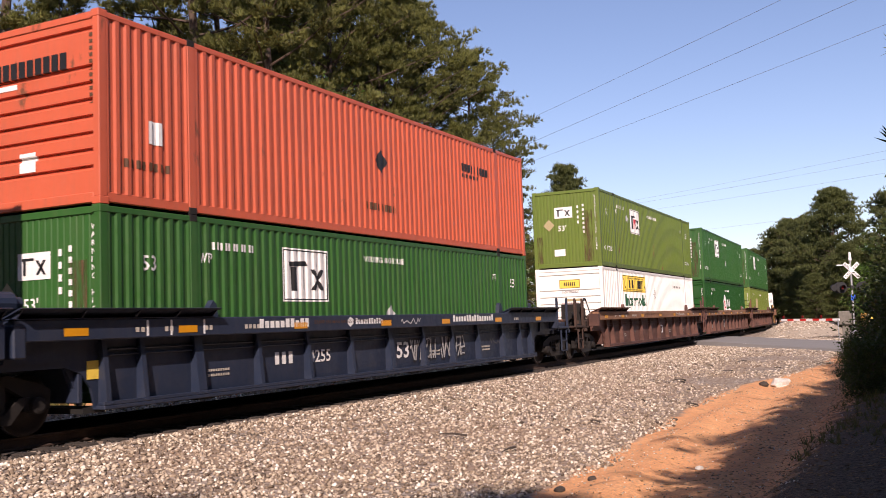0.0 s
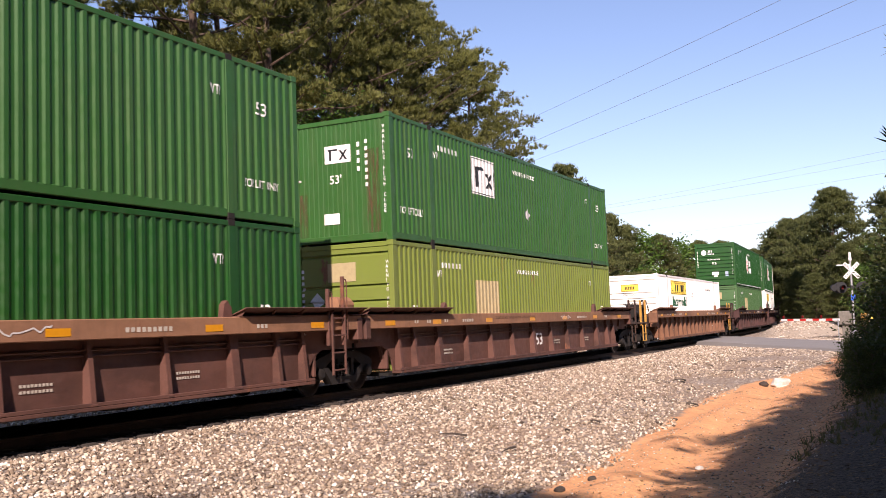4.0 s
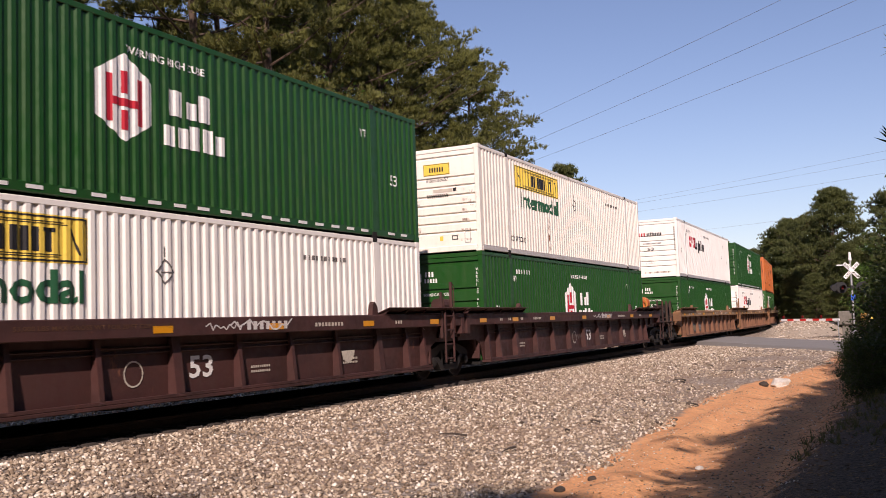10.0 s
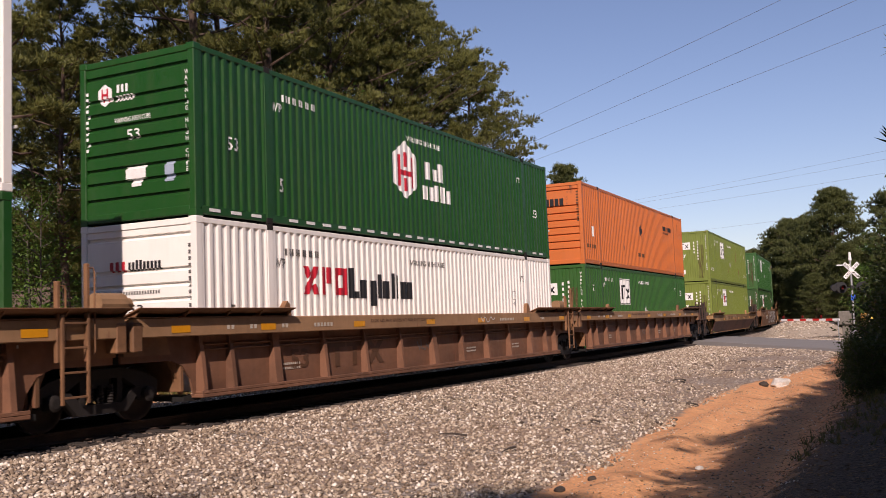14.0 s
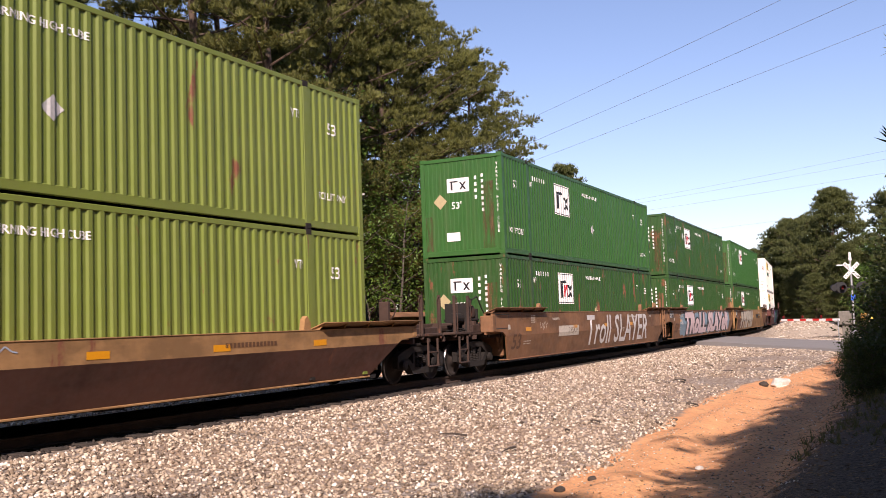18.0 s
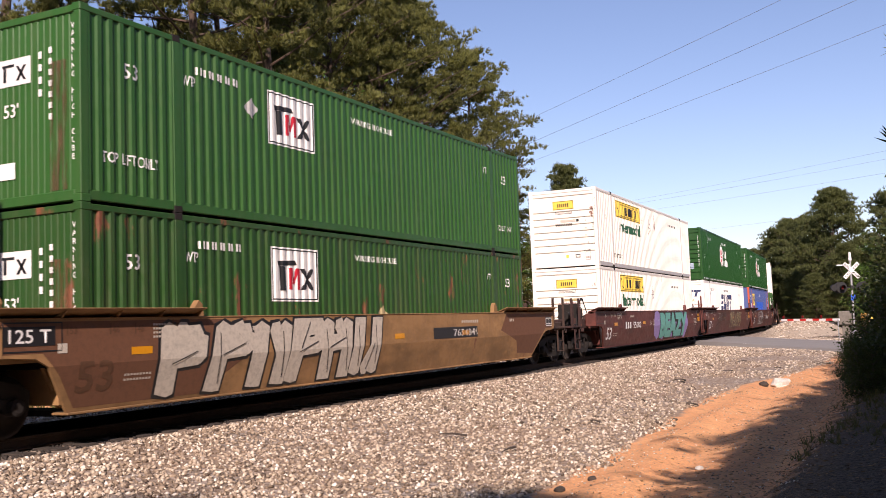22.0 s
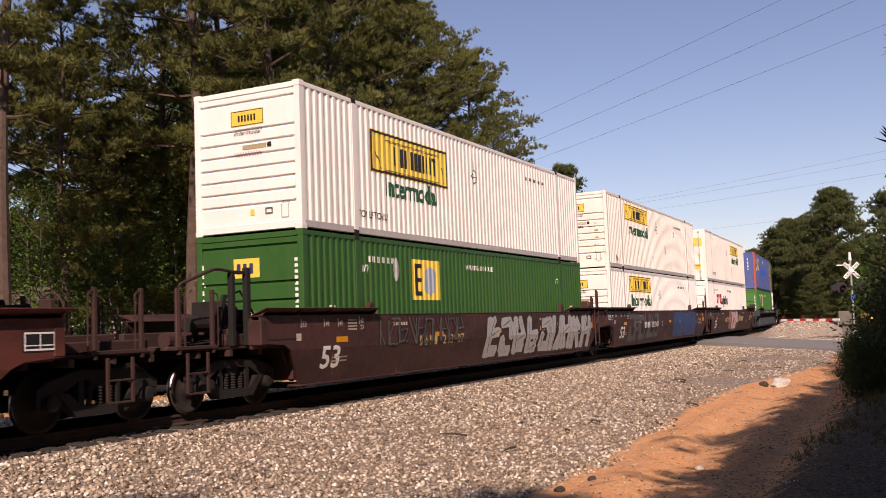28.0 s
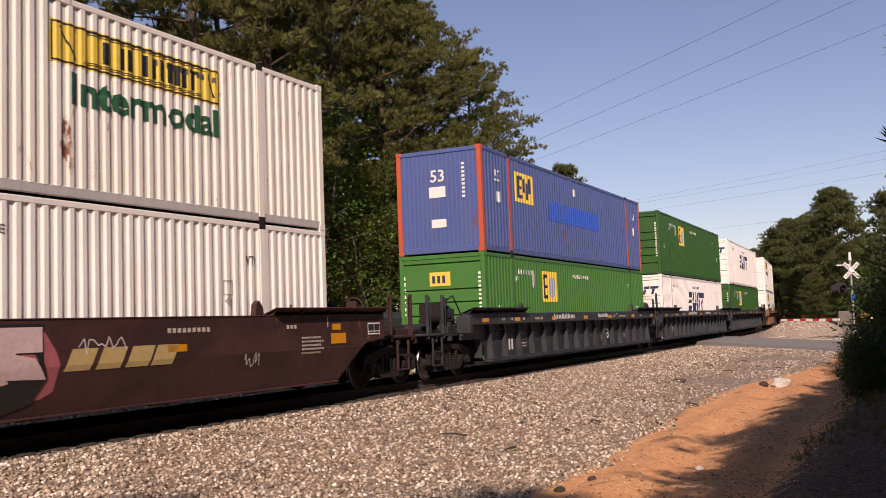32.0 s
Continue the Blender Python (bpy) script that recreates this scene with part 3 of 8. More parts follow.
def end_wall(kind):
    b = Build()
    if kind == "flat":
        n, v = 18, []
        for i in range(n):
            y0 = -HALF + 0.12 + (CW - 0.24) * i / n
            w = (CW - 0.24) / n
            v += [(y0, 0.03), (y0 + 0.45 * w, 0.03), (y0 + 0.55 * w, 0.042), (y0 + 0.9 * w, 0.042)]
        v.append((HALF - 0.12, 0.03))
        pts = [(x, y, z) for y, x in v for z in (0.16, CH - 0.10)]
        return b.add(pts, [(2 * i, 2 * i + 2, 2 * i + 3, 2 * i + 1) for i in range(len(v) - 1)])
    prof = end_breaks(kind)
    pts = [(x, y, z) for z, x in prof for y in (-HALF + 0.12, HALF - 0.12)]
    return b.add(pts, [(2 * i, 2 * i + 1, 2 * i + 3, 2 * i + 2) for i in range(len(prof) - 1)])


def roof_sheet():
    b, v, n = Build(), [], 60
    for i in range(n + 1):
        x = 0.1 + (CL - 0.2) * i / n
        v += [(x, -HALF + 0.06, CH - 0.05 - (0.02 if i % 2 else 0)), (x, HALF - 0.06, CH - 0.05 - (0.02 if i % 2 else 0))]
    return b.add(v, [(2 * i, 2 * i + 1, 2 * i + 3, 2 * i + 2) for i in range(n)])


def door_leaf(side):
    b = Build()
    y0, y1 = (-HALF + 0.12, -0.01) if side < 0 else (0.01, HALF - 0.12)
    b.box(-0.0, 0.05, y0, y1, 0.16, CH - 0.12, 0.008)
    for z in (0.5, 1.05, 1.6, 2.15):
        b.box(-0.012, 0.0, y0 + 0.05, y1 - 0.05, z, z + 0.3, 0.008)
    return b


def lock_rod():
    b = Build().tube([(-0.05, 0, 0.10), (-0.05, 0, CH - 0.1)], 0.02, 6)
    for z in (0.14, 0.5, 1.4, 2.3, CH - 0.18):
        b.box(-0.065, 0.0, -0.05, 0.05, z, z + 0.09, 0.006)
    b.box(-0.075, -0.05, 0.0, 0.36, 0.86, 0.90, 0.006)
    return b


UNDER = ("logo_panel", "yellow_panel", "emblem", "spray_outline")


def bent(me_or_polys, where, breaks, axis, inset, front, lift=0.004):
    """Lays flat shapes on a folded wall: cut at its folds, every point moved in by as much as the wall is."""
    bm = bmesh.new()
    if isinstance(me_or_polys, bpy.types.Mesh):
        bm.from_mesh(me_or_polys)
    else:
        for poly in me_or_polys:
            bm.faces.new([bm.verts.new((x, z, 0)) for x, z in poly])
    bmesh.ops.translate(bm, verts=bm.verts, vec=(where[0], where[1], 0))
    lo = min(v.co[axis] for v in bm.verts)
    hi = max(v.co[axis] for v in bm.verts)
    co = (1, 0, 0) if axis == 0 else (0, 1, 0)
    for c in breaks:
        if lo + 1e-4 < c < hi - 1e-4:
            bmesh.ops.bisect_plane(bm, geom=bm.verts[:] + bm.edges[:] + bm.faces[:], plane_co=(c, 0, 0) if axis == 0 else (0, c, 0), plane_no=co)
    for v in bm.verts:
        d = float(np.interp(v.co[axis], breaks, inset)) - lift
        v.co = (v.co[0], -HALF + d, v.co[1]) if not front else (d, -v.co[0], v.co[1])
    me = bpy.data.meshes.new("marking")
    bm.to_mesh(me)
    bm.free()
    return me


WORDS = {}


def word(text, height, width=0.0, bold=0.012):
    """Flat lettering in the built-in font, its lower left corner at the origin."""
    key = (text, height, width, bold)
    if key not in WORDS:
        cu = bpy.data.curves.new("lettering", "FONT")
        cu.body, cu.resolution_u, cu.offset = text, 2, bold
        ob = new("lettering", cu)
        dg = bpy.context.evaluated_depsgraph_get()
        me = bpy.data.meshes.new_from_object(ob.evaluated_get(dg))
        bpy.data.objects.remove(ob)
        co = np.array([v.co[:2] for v in me.vertices])
        lo, hi = co.min(0), co.max(0)
        k = height / (hi[1] - lo[1])
        kx = width / (hi[0] - lo[0]) if width else k
        for v in me.vertices:
            v.co = ((v.co[0] - lo[0]) * kx, (v.co[1] - lo[1]) * k, 0)
        WORDS[key] = me
    return WORDS[key]


def rect(x0, z0, x1, z1):
    return [(x0, z0), (x1, z0), (x1, z1), (x0, z1)]


def bars(x0, z0, w, h, n, seed, gap=0.42, tall=0.0):
    """A row of letter-sized plain bars in place of writing."""
    r = random.Random(seed)
    step = w / n
    return [rect(x0 + i * step, z0, x0 + (i + 1 - gap) * step, z0 + h * (1 + (tall if r.random() < 0.3 else 0))) for i in range(n)]


def column(x0, z0, w, h, n):
    """The same, one above the other."""
    step = h / n
    return [rect(x0, z0 + i * step, x0 + w, z0 + (i + 0.56) * step) for i in range(n)]


def ring(x0, z0, x1, z1, t):
    return [rect(x0, z0, x1, z0 + t), rect(x0, z1 - t, x1, z1), rect(x0, z0 + t, x0 + t, z1 - t), rect(x1 - t, z0 + t, x1, z1 - t)]


def diamond(x, z, r):
    return [[(x - r, z), (x, z - r), (x + r, z), (x, z + r)]]


END_CACHE = {k: ([z for z, _ in end_breaks(k)], [d for _, d in end_breaks(k)]) for k in ("ribs", "bars", "few", "flat", "doors")}


def side_mark(box, name, key, shapes, ink, at=(0, 0), label=""):
    me = shared((name, "side", key, at), INK[ink], lambda: bent(shapes() if callable(shapes) else shapes, at, RIB_X, 0, RIB_IN, False, 0.004 if name in UNDER else 0.009))
    return part(name, me, box, label)


def end_mark(box, kind, name, key, shapes, ink, at=(0, 0), label=""):
    """Shapes on the end wall, across from its far edge (0) to its near edge (2.59)."""
    zs, ds = END_CACHE[kind]
    if kind == "doors":
        ds = [-0.016] * len(zs)
    me = shared((name, "end", kind, key, at), INK[ink], lambda: bent(shapes() if callable(shapes) else shapes, (at[0] - HALF, at[1]), zs, 1, ds, True, 0.004 if name in UNDER else 0.009))
    return part(name, me, box, label)


def frame_bits():
    """The meshes that every container shares."""
    post = Build().box(0, 0.15, -HALF, -HALF + 0.13, 0.11, CH - 0.11, 0.012)
    lift = Build().box(POST - 0.085, POST + 0.085, -HALF - 0.002, -HALF + 0.10, 0.10, CH - 0.03, 0.012)
    top = Build().box(0.16, CL - 0.16, -HALF + 0.004, -HALF + 0.07, CH - 0.115, CH - 0.02, 0.01)
    low = Build().box(0.16, CL - 0.16, -HALF + 0.012, -HALF + 0.10, 0.035, 0.185, 0.012)
    head = Build().box(0.01, 0.11, -HALF + 0.14, HALF - 0.14, CH - 0.13, CH - 0.02, 0.01)
    foot = Build().box(0.01, 0.13, -HALF + 0.14, HALF - 0.14, 0.03, 0.18, 0.01)
    cast = Build().box(-0.003, 0.178, -HALF - 0.004, -HALF + 0.162, 0, 0.118, 0.01)
    under = Build().box(0.2, CL - 0.2, -HALF + 0.11, HALF - 0.11, 0.06, 0.15)
    for i in range(24):
        under.box(0.4 + i * 0.66, 0.46 + i * 0.66, -HALF + 0.11, HALF - 0.11, 0.02, 0.06)
    return dict(post=post, lift=lift, top=top, low=low, head=head, foot=foot, cast=cast, under=under)


BITS = frame_bits()
TURN = Matrix.Translation((CL, 0, 0)) @ pose(0, 0, 0, 0, 0, 180)
FLIP_X = Matrix.Translation((CL, 0, 0)) @ Matrix.Diagonal((-1, 1, 1, 1))


def container(label, color, end="ribs", post_color=None, rail_color=None, end_color=None):
    """A 53-foot container, its near lower corner line along x, the end towards -x first."""
    box = thing("container", label, "container", "containers on the train")
    mat, pm, rm = PAINT[color], PAINT[post_color or color], PAINT[rail_color or color]
    em = PAINT[end_color or color]
    wall = shared(("side_wall",), mat, side_wall)
    part("side_wall", wall, box)
    part("side_wall", wall, box, m=TURN)
    if end == "doors":
        for s in (-1, 1):
            leaf = part("door", shared(("door", s), em, lambda: door_leaf(s)), box)
            for y in ((-0.95, -0.30) if s < 0 else (0.30, 0.95)):
                part("lock_rod", shared(("lock_rod",), PAINT["grey"], lock_rod), leaf, "steel locking rod", pose(0, y, 0))
        part("end_wall", shared(("end_wall", "few"), em, lambda: end_wall("few")), box, m=TURN)
    else:
        part("end_wall", shared(("end_wall", end), em, lambda: end_wall(end)), box)
        for s in (-1, 1):
            leaf = part("door", shared(("door", s), em, lambda: door_leaf(s)), box, m=TURN)
            for y in ((-0.95, -0.30) if s < 0 else (0.30, 0.95)):
                part("lock_rod", shared(("lock_rod",), PAINT["grey"], lock_rod), leaf, "steel locking rod", pose(0, y, 0))
    part("roof", shared(("roof",), mat, roof_sheet), box)
    part("underframe", shared(("underframe",), STEEL_DARK, lambda: BITS["under"]), box)
    up = Matrix.Translation((0, 0, CH - 0.118))
    shift = Matrix.Translation((POST - 0.0875, 0, 0))
    for m in (Matrix.Identity(4), TURN):
        part("top_rail", shared(("top_rail",), mat, lambda: BITS["top"]), box, m=m)
        part("bottom_rail", shared(("bottom_rail",), rm, lambda: BITS["low"]), box, m=m)
        part("end_header", shared(("end_header",), em, lambda: BITS["head"]), box, m=m)
        part("end_sill", shared(("end_sill",), em, lambda: BITS["foot"]), box, m=m)
        for far in (0, CL - 0.15):
            part("corner_post", shared(("corner_post",), pm, lambda: BITS["post"]), box, m=m @ Matrix.Translation((far, 0, 0)))
        for far in (0, CL - 2 * POST):
            part("lift_post", shared(("lift_post",), pm, lambda: BITS["lift"]), box, m=m @ Matrix.Translation((far, 0, 0)))
            for hgt in (Matrix.Identity(4), up):
                part("lift_casting", shared(("corner_casting",), STEEL_BROWN, lambda: BITS["cast"]), box, "", m @ Matrix.Translation((far, 0, 0)) @ shift @ hgt)
        for far in (0, CL - 0.175):
            for hgt in (Matrix.Identity(4), up):
                part("corner_casting", shared(("corner_casting",), pm, lambda: BITS["cast"]), box, "", m @ Matrix.Translation((far, 0, 0)) @ hgt)
    return box


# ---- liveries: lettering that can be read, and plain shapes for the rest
def small_marks(box, seed, ink="white", num="53"):
    side_mark(box, "number_marking", num, lambda: word(num, 0.24), ink, (0.85, 1.95 if seed % 2 else 1.2))
    side_mark(box, "number_marking", num, lambda: word(num, 0.24), ink, (CL - 1.25, 1.95 if seed % 2 else 1.2))
    side_mark(box, "serial_marking", "s", lambda: bars(2.45, 2.35, 1.15, 0.13, 11, 3, 0.52), ink)
    side_mark(box, "caution_marking", "c", lambda: word("WARNING HIGH CUBE", 0.125, 1.75), ink, (7.2, 2.35))
    side_mark(box, "post_mark", "p", lambda: word("WTP", 0.17, 0.30), ink, (POST + 0.17, 2.12))
    side_mark(box, "post_mark", "q", lambda: word("WTP", 0.17, 0.30), ink, (CL - POST - 0.5, 2.12))


def livery_square(box, seed, end="flat", red=True, top=True):
    """Green or olive boxes with a square white panel of dark strokes."""
    side_mark(box, "logo_panel", "sq", [rect(4.40, 1.50, 5.86, 2.50)], "white", label="square white panel with dark strokes")
    side_mark(box, "logo_marking", "sqb", lambda: ring(4.43, 1.53, 5.83, 2.47, 0.022) + [[(4.58, 2.15), (5.16, 2.18), (5.13, 2.27), (4.55, 2.24)], [(4.66, 1.70), (4.80, 1.70), (4.78, 2.15), (4.64, 2.15)],
              [(5.30, 1.72), (5.42, 1.72), (5.70, 2.12), (5.60, 2.12)], [(5.60, 1.72), (5.71, 1.72), (5.40, 2.12), (5.29, 2.12)]], "black")
    side_mark(box, "logo_marking", ("sqr", red), lambda: [rect(4.92, 1.72, 5.00, 2.12), rect(5.17, 1.72, 5.24, 2.12), [(4.97, 2.12), (5.05, 1.82), (5.11, 1.82), (5.03, 2.12)], [(5.05, 1.82), (5.11, 1.82), (5.20, 2.12), (5.14, 2.12)]]
              if red else [rect(5.02, 1.72, 5.08, 2.16)], "red" if red else "silver")
    small_marks(box, seed + (1 if seed % 2 == 0 else 0))
    if top:
        side_mark(box, "lift_marking", "tlo", lambda: word("TOP LIFT ONLY", 0.17, 1.15), "white", (0.42 if seed % 2 else 2.4, 0.62))
        side_mark(box, "lift_marking", "tlo", lambda: word("TOP LIFT ONLY", 0.15, 1.0), "white", (CL - 1.6, 0.62))
    side_mark(box, "placard", seed % 3, lambda: diamond(8.3 if seed % 3 else 3.9, 1.25 if seed % 3 else 2.05, 0.19), "silver" if seed % 2 else "tan", label="diamond placard")
    end_mark(box, end, "logo_panel", "sq", [rect(0.85, 1.86, 1.55, 2.27)], "white", label="small white panel with dark strokes")
    end_mark(box, end, "logo_marking", "sq", lambda: [rect(0.94, 2.15, 1.20, 2.19), rect(0.97, 1.93, 1.03, 2.15), [(1.24, 1.93), (1.30, 1.93), (1.46, 2.15), (1.40, 2.15)], [(1.40, 1.93), (1.46, 1.93), (1.30, 2.15), (1.24, 2.15)]], "black")
    end_mark(box, end, "number_marking", "53'", lambda: word("53'", 0.21), "white", (0.98, 1.38))
    end_mark(box, end, "serial_marking", "v", lambda: column(1.72, 1.62, 0.07, 0.75, 4) + column(1.93, 1.25, 0.07, 1.15, 7), "white")
    end_mark(box, end, "caution_marking", "v", lambda: word("\n".join("WARNING HIGH CUBE"), 2.0, 0.13), "white", (2.39, 0.62))
    if seed % 2:
        end_mark(box, end, "weight_plate", "w", [rect(0.80, 0.45, 1.22, 0.70)], "white")
    if seed % 3 != 2:
        end_mark(box, end, "placard", "d", lambda: diamond(0.62, 1.62, 0.22), "tan", label="buff diamond placard")
    end_mark(box, end, "rust_streak", "r", lambda: [rect(1.78, 0.2, 2.12, 1.45)] if seed % 2 == 0 else [rect(1.95, 0.2, 2.3, 2.1), rect(0.1, 0.2, 0.35, 1.2)], "rust" if seed % 2 == 0 else "soot")


def livery_tower(box, seed, end="ribs", hexagon=True):
    """Deep green boxes with a white gabled tower in red bars and two lines of white blocks."""
    if hexagon:
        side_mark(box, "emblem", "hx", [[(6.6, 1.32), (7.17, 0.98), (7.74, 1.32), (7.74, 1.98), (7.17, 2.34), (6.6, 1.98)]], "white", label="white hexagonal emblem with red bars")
        z = 1.36
    else:
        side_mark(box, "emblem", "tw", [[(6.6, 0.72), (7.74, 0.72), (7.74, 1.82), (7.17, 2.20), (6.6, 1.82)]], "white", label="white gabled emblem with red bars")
        z = 1.18
    side_mark(box, "emblem_cross", ("hb", hexagon), lambda: [rect(6.80, z - 0.10, 6.92, z + 0.62), rect(7.42, z - 0.10, 7.54, z + 0.62), rect(6.92, z + 0.16, 7.42, z + 0.28), rect(7.11, z - 0.2, 7.22, z + 0.1), rect(7.11, z + 0.36, 7.22, z + 0.7)], "red")
    zl = z - 0.30 if hexagon else z - 0.22
    side_mark(box, "emblem_lettering", ("b", hexagon), lambda: [rect(8.1, zl + 0.50, 8.42, zl + 0.92), rect(8.5, zl + 0.5, 8.74, zl + 0.78), rect(8.82, zl + 0.5, 9.1, zl + 0.95)] + bars(8.0, zl, 1.5, 0.33, 5, 2, 0.22, 0.2), "white")
    small_marks(box, 0 if hexagon else 0)
    side_mark(box, "dash_mark", "5", lambda: word("5", 0.26), "white", (2.3, 0.62))
    end_mark(box, end, "emblem", "hx", [[(0.42, 2.16), (0.58, 2.06), (0.74, 2.16), (0.74, 2.36), (0.58, 2.46), (0.42, 2.36)]], "white", label="white hexagonal emblem")
    if seed % 2:
        end_mark(box, end, "emblem_cross", "hx", lambda: [rect(0.50, 2.16, 0.535, 2.38), rect(0.62, 2.16, 0.655, 2.38), rect(0.535, 2.25, 0.62, 2.29)], "red")
    end_mark(box, end, "emblem_lettering", "hx", lambda: bars(0.86, 2.27, 0.30, 0.14, 3, 2) + bars(0.84, 2.11, 0.42, 0.11, 5, 2), "white")
    end_mark(box, end, "caution_marking", "whc", lambda: word("WARNING HIGH CUBE", 0.085, 0.82), "white", (0.80, 1.74))
    end_mark(box, end, "number_marking", "53", lambda: word("53", 0.17, 0.30), "white", (1.08, 1.43))
    end_mark(box, end, "weight_plate", "wp", [rect(1.05, 0.72, 1.5, 0.95), rect(1.18, 0.60, 1.40, 0.72)], "white")
    end_mark(box, end, "document_box", "db", [rect(1.92, 0.62, 2.12, 0.95)], "sky")
    end_mark(box, end, "serial_marking", "hv", lambda: column(0.13, 1.3, 0.06, 1.1, 11), "white")
    end_mark(box, end, "caution_marking", "vt", lambda: word("\n".join("WARNING HIGH CUBE"), 1.7, 0.10), "white", (2.38, 0.75))


def dashes(box):
    """Reflecting strips along the lower rail."""
    for i in range(28):
        x = 0.35 + i * 0.56
        if not any(abs(x + 0.13 - p) < 0.28 for p in (POST, CL - POST)):
            part("reflector_dash", shared(("reflector_dash",), INK["white"], lambda: Build().box(0, 0.27, -HALF + 0.003, -HALF + 0.012, 0.09, 0.145)), box, "", Matrix.Translation((x, 0, 0)))


def livery_yellow(box, seed, end="bars", x0=2.65, x1=6.35, big=False):
    """White boxes with a yellow panel of dark blocks over the word Intermodal."""
    w = x1 - x0
    z0, z1 = (1.43, 2.38) if big else ((1.92, 2.53) if x0 > 9 else (2.0, 2.66))
    side_mark(box, "yellow_panel", (x0, big), [rect(x0, z0, x1, z1)], "yellow", label="yellow panel with dark blocks")
    side_mark(box, "panel_border", (x0, big), lambda: ring(x0 + 0.02, z0 + 0.02, x1 - 0.02, z1 - 0.02, 0.05 if big else 0.025), "black")
    side_mark(box, "panel_lettering", (x0, big), lambda: [rect(x0 + w * a, z0 + 0.15 + 0.1 * big, x0 + w * c, z0 + 0.48 + 0.2 * big) for a, c in
              ((0.268, 0.302), (0.36, 0.39), (0.402, 0.437), (0.492, 0.522), (0.546, 0.576), (0.596, 0.626), (0.644, 0.674), (0.69, 0.72), (0.738, 0.768), (0.796, 0.826))] + [rect(x0 + w * 0.785, z0 + 0.42 + 0.18 * big, x0 + w * 0.84, z0 + 0.48 + 0.2 * big)] +
              [rect(x0 + w * (0.16 + 0.01 * q), z0 + dz, x0 + w * (0.86 + 0.012 * q), z0 + dz + 0.012) for q, dz in ((0, 0.075), (1, 0.105), (3, 0.525 + 0.22 * big), (2, 0.555 + 0.22 * big))] +
              [rect(x0 + w * 0.275, z0 + 0.16, x0 + w * 0.29, z0 + 0.22), rect(x0 + w * 0.41, z0 + 0.16, x0 + w * 0.425, z0 + 0.22)] +
              [[(x0 + w * 0.04, z0 + 0.52), (x0 + w * 0.05, z0 + 0.52), (x0 + w * 0.13, z0 + 0.10), (x0 + w * 0.12, z0 + 0.10)],
               [(x0 + w * 0.91, z0 + 0.5), (x0 + w * 0.92, z0 + 0.5), (x0 + w * 0.96, z0 + 0.12), (x0 + w * 0.95, z0 + 0.12)]], "black")
    xi = x0 + w * (0.16 if big else 0.1)
    side_mark(box, "word_marking", (x0, big), lambda: word("Intermodal", 0.47, w * (0.88 if not big else 0.68), 0.03), "green", (xi, z0 - (0.56 if not big else 0.48)), "dark green lettering")
    if seed % 4:
        side_mark(box, "lift_marking", "tl", lambda: word("TOP LIFT ONLY", 0.15, 1.25), "black", (2.1, 0.40))
    side_mark(box, "serial_marking", "j", lambda: bars(CL - 4.6, 2.3, 1.5, 0.09, 11, 3, 0.5), "smoke")
    side_mark(box, "placard_holder", "j", lambda: [[(7.98 + a * 0.21, 1.95), (7.98 + a * 0.17, 1.95), (7.98, 1.95 + b * 0.17), (7.98, 1.95 + b * 0.21)] for a in (-1, 1) for b in (-1, 1)] + [rect(7.965, 2.18, 7.995, 2.34), rect(7.86, 1.93, 8.10, 1.95)], "smoke", label="grey diamond placard frame")
    if end == "doors":
        end_mark(box, end, "yellow_panel", "d", [rect(0.2, 1.95, 2.40, 2.42)], "yellow", label="yellow panel with dark blocks")
        end_mark(box, end, "panel_lettering", "d", lambda: bars(0.75, 2.08, 1.2, 0.22, 6, 2), "black")
        end_mark(box, end, "notice", "d", [rect(1.98, 0.65, 2.3, 0.95)], "yellow")
        return
    end_mark(box, end, "yellow_panel", "e", [rect(0.92, 2.14, 1.72, 2.46)], "yellow", label="small yellow panel with dark blocks")
    end_mark(box, end, "panel_border", "e", lambda: ring(0.93, 2.15, 1.71, 2.45, 0.012), "black")
    end_mark(box, end, "panel_lettering", "e", lambda: bars(1.10, 2.23, 0.46, 0.13, 6, 2), "black")
    end_mark(box, end, "word_marking", "e", lambda: word("Intermodal", 0.11, 0.64), "smoke", (1.0, 1.96))
    end_mark(box, end, "document_slot", "e", [rect(1.2, 1.66, 1.78, 1.75)], "tan" if seed % 2 else "pale")
    end_mark(box, end, "document_slot", "f", [rect(1.80, 1.66, 1.90, 1.76)], "black")
    end_mark(box, end, "serial_marking", "e", lambda: bars(1.0, 1.52, 0.66, 0.10, 10, 3), "pink" if seed % 2 else "smoke")
    end_mark(box, end, "notice", "y", [rect(1.36, 0.34, 1.46, 0.46)], "yellow")
    end_mark(box, end, "notice", "g", lambda: ring(1.72, 0.34, 1.90, 0.47, 0.03) if seed % 2 else [rect(1.70, 0.33, 1.86, 0.50)], "smoke")
    end_mark(box, end, "placard_holder", "e", lambda: ring(2.10, 0.24, 2.28, 0.56, 0.02), "silver")
    if seed % 2 == 0:
        end_mark(box, end, "rust_streak", "j", lambda: [rect(2.0 + 0.02 * i, 0.30 + 0.27 * i, 2.32 - 0.03 * i, 0.36 + 0.27 * i) for i in range(6)], "rust")


